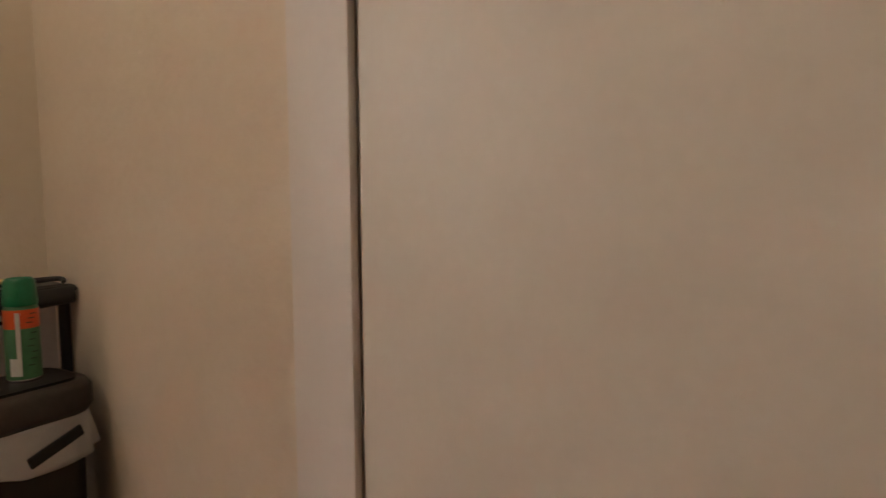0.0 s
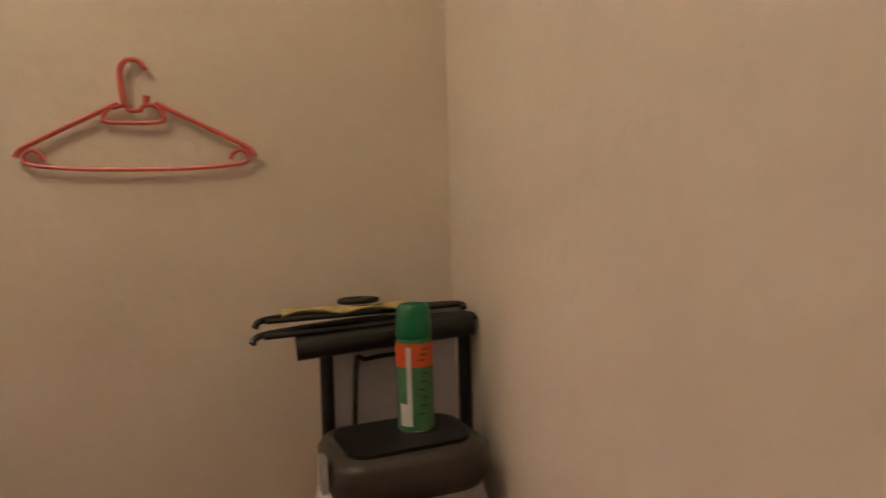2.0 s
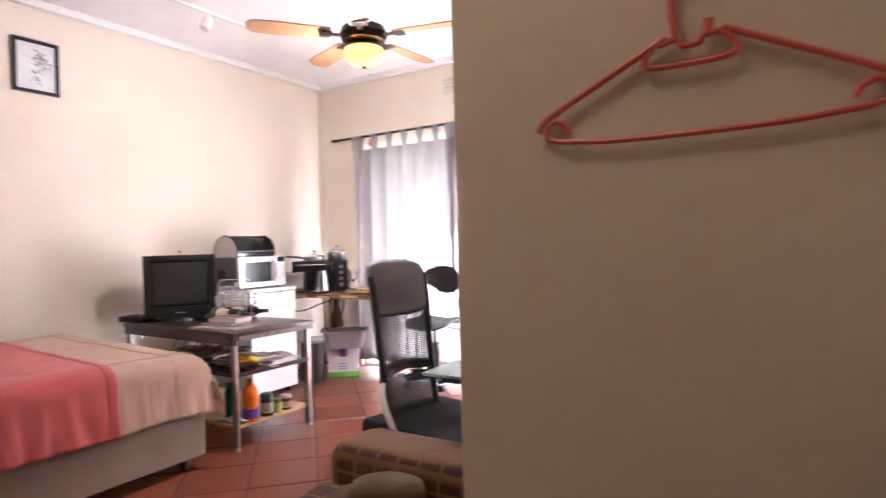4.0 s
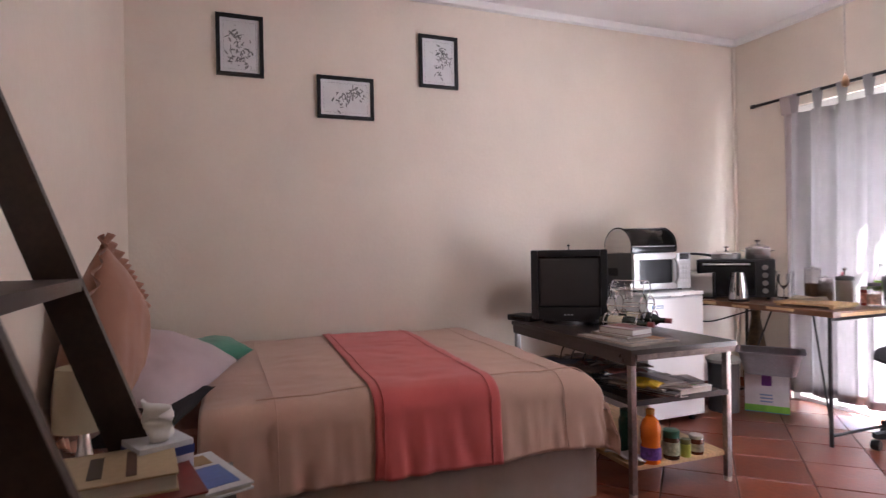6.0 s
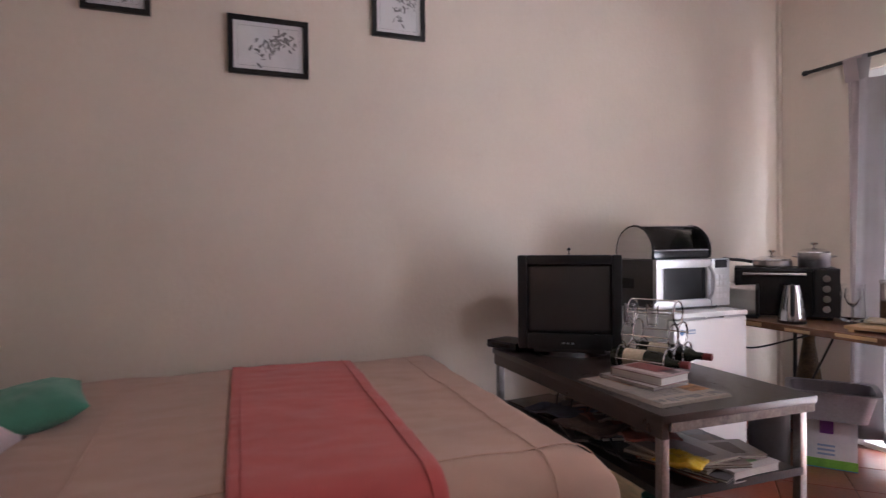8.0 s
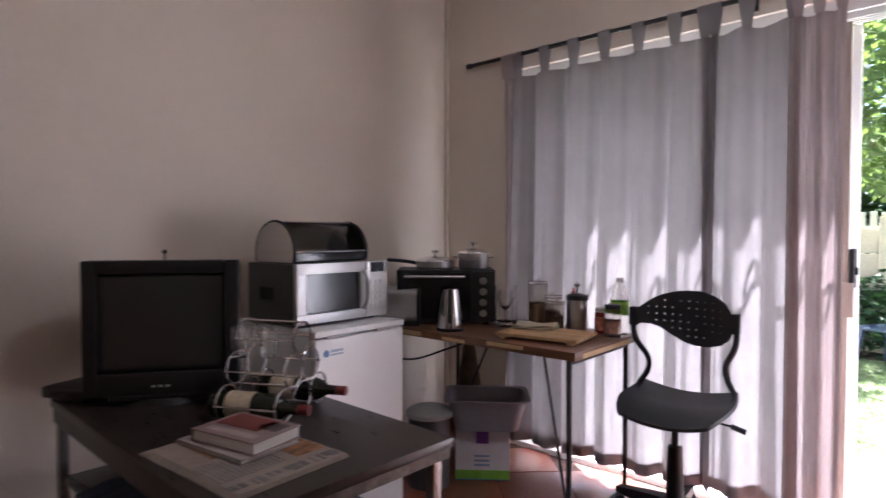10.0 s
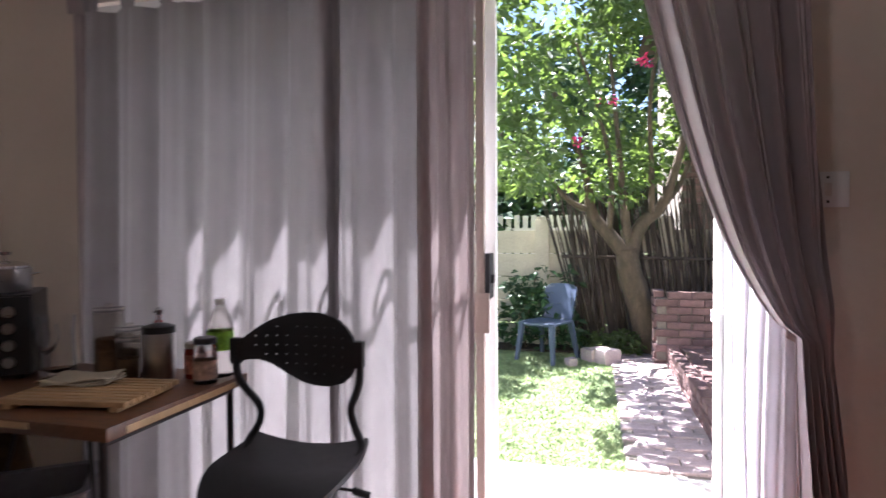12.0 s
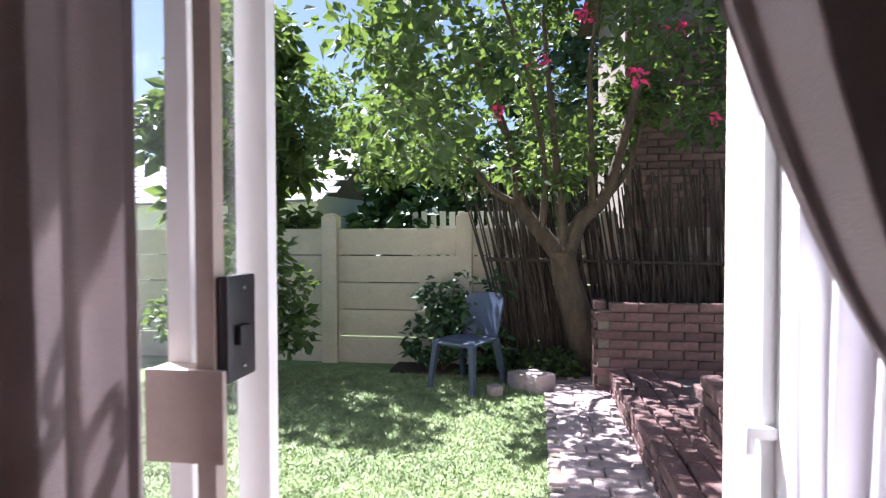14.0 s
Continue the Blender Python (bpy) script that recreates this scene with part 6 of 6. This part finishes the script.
def leaf_cloud(name, centres, count, size, material, seed, parent=None, kind="stuff"):
    """Many small folded leaves scattered in uneven clumps."""
    rng = np.random.default_rng(seed)
    cs = np.array([c[:3] for c in centres], float)
    rs = np.array([c[3] for c in centres], float)
    w = rs ** 2
    pick = rng.choice(len(cs), count, p=w / w.sum())
    d = rng.normal(size=(count, 3))
    d /= np.linalg.norm(d, axis=1)[:, None]
    rad = rs[pick] * (0.35 + 0.65 * rng.random(count) ** 0.5)
    p = cs[pick] + d * rad[:, None] * np.array([1, 1, 0.8])
    fwd = rng.normal(size=(count, 3)) * np.array([1, 1, 0.6]) + np.array([0, 0, -0.35]) + 0.5 * d
    fwd /= np.linalg.norm(fwd, axis=1)[:, None]
    up = rng.normal(size=(count, 3)) + np.array([0, 0, 1.2])
    side = np.cross(fwd, up)
    side /= np.linalg.norm(side, axis=1)[:, None]
    nrm = np.cross(side, fwd)
    s = (size * (0.6 + 0.8 * rng.random(count)))[:, None]
    a = p
    b = p + fwd * s * 0.5 + side * s * 0.3 + nrm * s * 0.1
    c = p + fwd * s
    e = p + fwd * s * 0.5 - side * s * 0.3 + nrm * s * 0.1
    verts = np.stack([a, b, c, e], 1).reshape(-1, 3)
    k = np.arange(count) * 4
    faces = np.concatenate([np.stack([k, k + 1, k + 2], 1), np.stack([k, k + 2, k + 3], 1)])
    me = bpy.data.meshes.new(name)
    me.from_pydata(verts.tolist(), [], faces.tolist())
    me.materials.append(material)
    ob = new(name, me)
    ob.parent = parent
    return ob


# the tree
tree = thing("tree", "leafy garden tree with a thick forked trunk", "tree", -0.96, 10.92, GZ)
part("trunk", tube(smooth_line([(0.16, 0.02, -0.1), (0.12, 0, 0.08), (0.02, -0.06, 0.5), (-0.1, -0.12, 0.9), (-0.12, -0.16, 1.12)]), [0.2] + [0.16 - 0.0025 * k for k in range(23)] + [0.12], 14), BARK, tree, soft=180)
limbs = [
    ([(-0.12, -0.16, 1.02), (-0.3, -0.15, 1.25), (-0.48, -0.1, 1.5), (-0.55, -0.2, 1.95), (-0.85, -0.4, 2.7)], 0.085),
    ([(-0.1, -0.16, 1.05), (0.02, -0.12, 1.35), (0.22, -0.1, 1.55), (0.36, -0.2, 2.0), (0.55, -0.3, 2.8)], 0.085),
    ([(-0.1, -0.16, 1.05), (-0.16, -0.2, 1.6), (-0.22, -0.35, 2.2), (-0.3, -0.5, 3.0)], 0.05),
    ([(-0.3, -0.15, 1.25), (-0.28, -0.3, 1.8), (-0.4, -0.6, 2.4), (-0.6, -1.2, 2.9)], 0.035),
    ([(0.12, -0.12, 1.45), (0.1, -0.3, 1.9), (0.05, -0.7, 2.5), (0.1, -1.2, 3.0)], 0.035),
    ([(-0.48, -0.1, 1.5), (-0.75, -0.15, 1.65), (-1.1, -0.3, 2.1), (-1.6, -0.5, 2.4)], 0.035),
    ([(0.22, -0.1, 1.55), (0.42, 0.0, 1.8), (0.62, 0.1, 2.4)], 0.04),
]
for pts, r in limbs:
    line = smooth_line(pts, 5)
    part("limb", tube(line, [r * (1 - 0.75 * k / len(line)) for k in range(len(line))], 9), BARK, tree, soft=180)
rng = random.Random(11)
crown = []
for k in range(150):
    a, q = rng.uniform(0, 6.283), rng.random() ** 0.5
    zz = rng.uniform(1.75, 4.4)
    reach = 2.15 * (1 - ((zz - 2.9) / 2.1) ** 2) ** 0.5 if abs(zz - 2.9) < 2.05 else 0.5
    crown.append((-0.45 + reach * q * math.cos(a), -0.55 + 1.9 * reach / 2.15 * q * math.sin(a), zz + 0.12 * abs(math.cos(a)), rng.uniform(0.22, 0.46)))
crown += [(-1.9 + 0.3 * k, -1.2 + 0.1 * k, 1.85 + 0.12 * (k % 3), 0.3) for k in range(6)]
crown += [(-2.7 + rng.uniform(-0.6, 0.5), -0.1 + rng.uniform(-0.5, 0.3), rng.uniform(2.3, 3.4), rng.uniform(0.2, 0.36)) for k in range(16)]


def sunlit(c):
    """Gaps in the crown through which the sun reaches the lawn and the path."""
    sx, sy = c[0] - 0.96 + 0.524 * c[2], c[1] + 10.92 - 0.429 * c[2]
    return (-2.1 < sx < -1.2 and 7.0 < sy < 10.0) or (-1.25 <= sx < 0.4 and 7.0 < sy < 10.2 and rng.random() < 0.55)


crown = [c for c in crown if not sunlit(c)]
leaf_cloud("crown", crown, 22000, 0.095, LEAF, 3, tree)
PINK = mat("pink_flower", (0.6, 0.03, 0.14), 0.6, var=0.2, scale=10, bump=0.0)
leaf_cloud("blossom", [(-0.6 + 0.28 * k, -1.6 + 0.2 * (k % 3), 2.0 + 0.35 * ((k * 7) % 5) / 2, 0.05) for k in range(6)], 110, 0.05, PINK, 8, tree)


def bush(name, label, x, y, spots, count, size, material, seed):
    ob = thing(name, label, "bush", x, y, GZ)
    rr = random.Random(seed)
    for k in range(5):
        cx, cy, cz, r = spots[k % len(spots)]
        part("stem", tube(smooth_line([(0.03 * k - 0.06, 0, -0.02), (cx * 0.4, cy * 0.4, cz * 0.45), (cx + rr.uniform(-0.08, 0.08), cy, cz)]), [0.012 - 0.0007 * q for q in range(13)], 6), BARK, ob)
    leaf_cloud("foliage", spots, count, size, material, seed, ob)
    return ob


bush("bush", "leafy green shrub growing by the garden wall", -3.6, 10.15, [(0.1, 0, 0.55, 0.3), (0.25, 0, 0.85, 0.26), (0.05, -0.1, 1.1, 0.3), (-0.2, 0, 0.9, 0.35), (0.3, 0, 0.5, 0.25), (-0.5, 0, 0.6, 0.35), (0.1, 0, 1.35, 0.14)], 1500, 0.1, LEAF, 21)
bush("bush", "thin dark shrub behind the plastic chair", -2.2, 10.85, [(0, 0, 0.3, 0.3), (0.25, 0, 0.5, 0.26), (0.05, 0, 0.7, 0.2), (0.4, 0, 0.25, 0.3), (0.25, -0.05, 0.85, 0.1), (0.55, 0, 0.8, 0.1)], 900, 0.09, DARK_LEAF, 22)
bush("bush", "low bright clump of leaves at the foot of the tree", -1.3, 10.72, [(0, 0, 0.12, 0.17), (0.2, 0, 0.14, 0.16), (-0.15, 0.05, 0.1, 0.14)], 700, 0.07, LEAF, 23)

# the precast garden wall: posts and slabs
wall = thing("garden_wall", "cream precast concrete slab wall with posts", "wall", 0, 11.15, GZ, kind="structure")
pm = part("post", join(box(-0.075, -0.08, 0, 0.075, 0.06, 1.42, 0.008), box(-0.06, -0.065, 1.42, 0.06, 0.045, 1.45, 0.008)), CONCRETE, wall).data
sm = part("slab", box(-0.58, -0.025, 0, 0.58, 0.02, 0.252, 0.006), CONCRETE, wall).data
first_post, first_slab = wall.children[0], wall.children[1]
first_post.location = (-1.97, 0, 0)
first_slab.location = (-2.625, 0, 0.0)
for k in range(-6, 6):
    x = -1.97 - 1.31 * k
    if k:
        o = new("post", pm)
        o.parent, o.location = wall, (x, 0, 0)
    for c in range(5):
        if k == 0 and c == 0:
            continue
        o = new("slab", sm)
        o.parent, o.location = wall, (x - 0.655, 0.004 * (c % 2), 0.262 * c)
        o.rotation_euler = (0, 0, 0)

# leaning cane screen
screen = thing("cane_screen", "dark leaning screen of dry canes", "screen", 0, 10.98, GZ)
rr = random.Random(17)
meshes = [part("cane", tube([(0, 0, 0), (0.01, 0.0, 0.9), (-0.015, 0.01, 1.85)], [0.013, 0.011, 0.007], 6), CANE, screen).data for _ in range(1)]
seed_cane = screen.children[0]
seed_cane.matrix_basis = pose(-1.5, 0, 0, 3, -12)
for k in range(210):
    o = new("cane", meshes[0])
    o.parent = screen
    x = -1.55 + 2.3 * k / 210
    o.matrix_basis = pose(x + rr.uniform(-0.02, 0.02), rr.uniform(-0.05, 0.08), 0, rr.uniform(-4, 5), rr.uniform(-16, -5) + 10 * k / 210, rr.uniform(0, 360) * 0) @ Matrix.Scale(rr.uniform(0.8, 1.02), 4)
part("rail", tube([(-1.75, -0.06, 1.02), (0.8, -0.06, 0.98)], 0.018, 8), CANE, screen)

# plastic garden chair
gchair = thing("garden_chair", "blue-grey plastic garden chair on the lawn", "chair", -1.87, 10.42, GZ, -28)
gchair.scale = (1, 1, 0.93)
BLUE = mat("blue_grey_plastic", (0.07, 0.09, 0.14), 0.4, var=0.08, scale=12, bump=0.04)
part("seat", sheet(lambda u, v: ((2 * u - 1) * (0.21 - 0.02 * v), -0.2 + 0.4 * v, 0.42 - 0.012 * math.sin(math.pi * u) * math.sin(math.pi * v) - 0.02 * max(0, 0.15 - v) / 0.15), 14, 14, 0.018), BLUE, gchair, soft=60)
part("backrest", sheet(lambda u, v: ((2 * u - 1) * (0.175 + 0.015 * v) * (1 - 0.35 * max(0, (v - 0.85) / 0.15) ** 2), 0.2 + 0.1 * v - 0.03 * (1 - (2 * u - 1) ** 2) * -1, 0.42 + 0.38 * v), 14, 16, 0.014), BLUE, gchair, soft=60)
for s in (-1, 1):
    for y0, y1 in ((-0.17, -0.22), (0.17, 0.25)):
        part("leg", loft([[(s * 0.17 + dx, y0 + dy, 0.42) for dx, dy in ((-0.025, -0.025), (0.025, -0.025), (0.025, 0.025), (-0.025, 0.025))], [(s * 0.21 + dx, y1 + dy, 0) for dx, dy in ((-0.016, -0.016), (0.016, -0.016), (0.016, 0.016), (-0.016, 0.016))]]), BLUE, gchair)

# loose stones by the chair
for sx, sy, sr in ((-1.42, 10.45, 0.1), (-1.3, 10.38, 0.12), (-1.62, 10.2, 0.06)):
    st = thing("stone", "pale weathered stone slab lying on the lawn", "stone", sx, sy, GZ, 40 * sx, group="loose stones on the lawn")
    bm = box(-sr, -sr * 0.8, -0.01, sr, sr * 0.8, sr * 1.2, sr * 0.25)
    for v in bm.verts:
        v.co += 0.2 * sr * noise.noise_vector(v.co * 6 + Vector((sx, sy, 0)))
    part("rock", bm, PAVING, st)

# terrace before the door, brick path, steps and planter
terrace = setting("terrace", box(-6, NY + 0.3, -0.2, 3, 7.65, -0.03), mat("pale_concrete_terrace", (0.55, 0.52, 0.49), 0.9, var=0.1, scale=4, bump=0.2), "pale concrete terrace at the door", "terrace")
path_ = setting("path", box(-1.24, 7.65, -0.12, -0.68, 10.75, -0.035), MORTAR, "uneven brick path beside the lawn", "path")
brick_me = bpy.data.meshes.new("brick")
bm = box(-0.105, -0.05, -0.033, 0.105, 0.05, 0.033, 0.006, 1)
bm.to_mesh(brick_me)
bm.free()
brick_me.materials.append(BRICK)
slab_me = bpy.data.meshes.new("paver")
bm = box(-0.105, -0.05, -0.033, 0.105, 0.05, 0.033, 0.007, 1)
bm.to_mesh(slab_me)
bm.free()
slab_me.materials.append(PAVING)
rr = random.Random(29)


def lay(parent, me, name, x, y, z, rz, tilt=1.2):
    o = new(name, me)
    o.parent = parent
    o.matrix_basis = pose(x + rr.uniform(-0.004, 0.004), y + rr.uniform(-0.004, 0.004), z + rr.uniform(-0.004, 0.004), rr.uniform(-tilt, tilt), rr.uniform(-tilt, tilt), rz + rr.uniform(-2, 2))


for j in range(28):
    for i in range(3):
        lay(path_, slab_me, "paver", -1.14 + 0.22 * i + 0.07 * (j % 2) * (1 if i < 2 else 0.4), 7.74 + 0.11 * j, -0.05, 0, 2.5)
step_1 = setting("step_lower", box(-0.72, 7.9, -0.1, 0.4, 10.3, 0.1), MORTAR, "low brick step beside the path", "step")
step_2 = setting("step_upper", box(-0.42, 6.75, -0.1, 0.8, 9.0, 0.4), MORTAR, "brick retaining step beside the path", "step")
planter = setting("planter", box(-0.83, 10.36, -0.1, 1.5, 10.7, 0.6), MORTAR, "weathered brick planter wall", "planter")
for j in range(11):
    for c in range(3):
        lay(step_1, brick_me, "brick", -0.7, 7.98 + 0.22 * j + 0.11 * (c % 2), -0.02 + 0.072 * c, 90)
    for i in range(3):
        lay(step_1, brick_me, "brick", -0.6 + 0.11 * i + 0.02, 7.95 + 0.22 * j, 0.115, 90, 2)
for c in range(7):
    for j in range(10):
        lay(step_2, brick_me, "brick", -0.4, 6.88 + 0.22 * j + 0.11 * (c % 2), -0.02 + 0.072 * c, 90)
for j in range(10):
    for i in range(2):
        lay(step_2, brick_me, "brick", -0.26 + 0.11 * i, 6.85 + 0.22 * j, 0.415, 90, 2)
for c in range(10):
    for i in range(9):
        lay(planter, brick_me, "brick", -0.75 + 0.22 * i + 0.11 * (c % 2), 10.38, -0.02 + 0.072 * c, 0)
    lay(planter, brick_me, "brick", -0.81, 10.5 + 0.02 * (c % 2), -0.02 + 0.072 * c, 90)
setting("bed_soil", box(-0.78, 10.45, 0.55, 1.4, 10.68, 0.62), SOIL, "dark soil in the planter", "soil")
setting("under_tree_soil", box(-2.6, 10.75, -0.12, 1.5, 11.1, -0.02), SOIL, "dark bare soil along the garden wall", "soil")

# neighbouring brick house corner, and what lies past the wall
house = thing("brick_house", "neighbouring brick house behind the cane screen", "house", 0.9, 12.6, GZ)
part("wall", box(-1.3, -0.6, 0, 3.0, 2.0, 4.2), MORTAR, house)
part("roof", prism([(-1.6, 4.2), (3.3, 4.2), (0.85, 5.6)], 2.8, "y"), mat("dark_roof_tile", (0.08, 0.05, 0.045), 0.9, var=0.3, scale=8, bump=0.4), house).location = (0, -0.7, 0)
for c in range(42):
    for i in range(7):
        o = new("brick", brick_me)
        o.parent = house
        o.matrix_basis = pose(-1.19 + 0.22 * i + 0.11 * (c % 2), -0.58, 0.3 + 0.075 * c)
cottage = thing("cottage", "white cottage with a pale shingle roof past the wall", "house", -6.2, 15.4, GZ, -8)
part("wall", box(-2.6, -1.0, 0, 1.75, 2.0, 1.85), mat("white_render", (0.7, 0.68, 0.62), 0.85, var=0.08, scale=3, bump=0.2), cottage)
part("gable", moved(prism([(-1.0, 1.85), (2.0, 1.85), (0.5, 2.75)], 0.1, "x"), Matrix.Translation((1.66, 0, 0))), mat("brown_gable", (0.22, 0.15, 0.1), 0.8, var=0.2), cottage)
SHINGLE = mat("pale_roof_shingle", (0.5, 0.47, 0.46), 0.85, var=0.15, scale=6, bump=0.3, each=0.12)
shingle_me = None
for r in range(9):
    for i in range(15):
        if shingle_me is None:
            o = part("shingle", box(-0.155, -0.01, -0.09, 0.155, 0.01, 0.09, 0.004, 1), SHINGLE, cottage)
            shingle_me = o.data
        else:
            o = new("shingle", shingle_me)
            o.parent = cottage
        t = (r + 0.5) / 9
        o.matrix_basis = pose(-2.65 + 0.315 * i + 0.15 * (r % 2), -1.15 + 1.65 * t, 1.76 + 1.0 * t, -58)
part("roof_deck", moved(box(-2.85, -0.95, -0.03, 1.85, 0.95, 0.0), pose(0, -0.33, 2.23, 31.2)), SHINGLE, cottage)
part("roof_back", moved(box(-2.85, -0.95, -0.03, 1.85, 0.95, 0.0), pose(0, 1.33, 2.23, -31.2)), SHINGLE, cottage)
part("barge_board", moved(box(1.8, -1.0, -0.06, 1.86, 0.95, 0.03), pose(0, -0.33, 2.24, 31.2)), WHITE_GLOSS, cottage)
fence = thing("picket_fence", "white picket fence beyond the garden wall", "fence", -2.4, 13.6, GZ)
for k in range(12):
    part("picket", box(-0.6 + 0.13 * k, 0, 0.7, -0.52 + 0.13 * k, 0.02, 1.55 + 0.01 * (k % 2), 0.004), WHITE_GLOSS, fence)
part("rail", box(-0.62, 0.02, 1.3, 1.0, 0.05, 1.36), WHITE_GLOSS, fence)
for k in range(2):
    part("post", box(-0.5 + 1.3 * k, 0.02, 0, -0.43 + 1.3 * k, 0.08, 1.4), WHITE_GLOSS, fence)


def far_tree(x, y, h, r, seed, material=DARK_LEAF):
    ob = thing("tree", "tall dark green tree beyond the garden wall", "tree", x, y, GZ, group="trees beyond the wall")
    part("trunk", tube([(0, 0, -0.1), (0.1, 0, h * 0.4), (0, 0.1, h * 0.8)], [0.18, 0.13, 0.05], 8), BARK, ob, soft=180)
    q = random.Random(seed)
    blobs = []
    for k in range(34):
        zz = h * q.uniform(0.18, 1.0)
        w = r * (1 - abs(zz / h - 0.5) * 0.9)
        a = q.uniform(0, 6.283)
        blobs.append((w * q.random() ** 0.5 * math.cos(a), w * q.random() ** 0.5 * math.sin(a), zz, q.uniform(0.3, 0.6) * r * 0.5))
    leaf_cloud("crown", blobs, 4200, 0.22, material, seed, ob)


for x, y, h, r, s in ((-3.6, 18.5, 5.2, 2.0, 41), (-1.6, 17.5, 5.0, 2.0, 42), (0.6, 18.5, 6.5, 2.4, 43), (-6.5, 22, 5.4, 2.4, 44), (-10.5, 21, 5.5, 2.8, 45), (3.4, 20, 7, 2.8, 46), (-3.0, 14.6, 2.3, 1.0, 47), (-1.6, 14.9, 2.6, 1.1, 48), (-4.8, 12.0, 3.7, 1.1, 49)):
    far_tree(x, y, h, r, s, LEAF if s in (41, 44, 49) else DARK_LEAF)
hedge_blobs = [(-14 + 0.9 * k, 24 + 1.2 * math.sin(k), 1.4 + 0.8 * math.sin(1.7 * k), 1.5) for k in range(32)]
tagged(leaf_cloud("far_hedge", hedge_blobs, 9000, 0.3, DARK_LEAF, 61), "dense dark hedge closing the view behind the gardens", "hedge", kind="stuff")

# grass blades
rng = np.random.default_rng(5)
count = 90000
gx = rng.uniform(-4.6, -1.16, count)
gy = 7.6 + 3.2 * rng.random(count) ** 1.15
gh = 0.008 + 0.018 * rng.random(count)
ga = rng.uniform(0, 2 * np.pi, count)
w = 0.005
lean = rng.normal(0, 0.02, (count, 2))
va = np.stack([gx - w * np.cos(ga), gy - w * np.sin(ga), np.full(count, GZ)], 1)
vb = np.stack([gx + w * np.cos(ga), gy + w * np.sin(ga), np.full(count, GZ)], 1)
vc = np.stack([gx + lean[:, 0], gy + lean[:, 1], GZ + gh], 1)
me = bpy.data.meshes.new("grass")
k = np.arange(count) * 3
me.from_pydata(np.stack([va, vb, vc], 1).reshape(-1, 3).tolist(), [], np.stack([k, k + 1, k + 2], 1).tolist())
me.materials.append(mat("grass_blade", (0.27, 0.34, 0.15), 0.6, var=0.4, scale=6, bump=0.0))
tagged(new("grass", me), "short mown lawn grass in patchy shade", "grass", kind="stuff")

# ---- floor tiles, laid on the diagonal ----
tile_me = bpy.data.meshes.new("tile")
T = 0.33
bm = box(-T / 2 + 0.003, -T / 2 + 0.003, -0.012, T / 2 - 0.003, T / 2 - 0.003, 0.0, 0.0025, 1)
bm.to_mesh(tile_me)
bm.free()
tile_me.materials.append(TILE)
rr = random.Random(2)
for i in range(-30, 31):
    for j in range(-30, 31):
        x = -1.3 + T * (i - j) * 0.70711
        y = 3.0 + T * (i + j) * 0.70711
        if -3.76 < x < 1.5 and -0.6 < y < 6.3 and (y > 2.1 or x > -0.95) and (y > 2.9 or x < 0.7):
            o = new("tile", tile_me)
            o.parent = floor
            o.matrix_basis = pose(x, y, rr.uniform(-0.0006, 0.0006), 0, 0, 45)
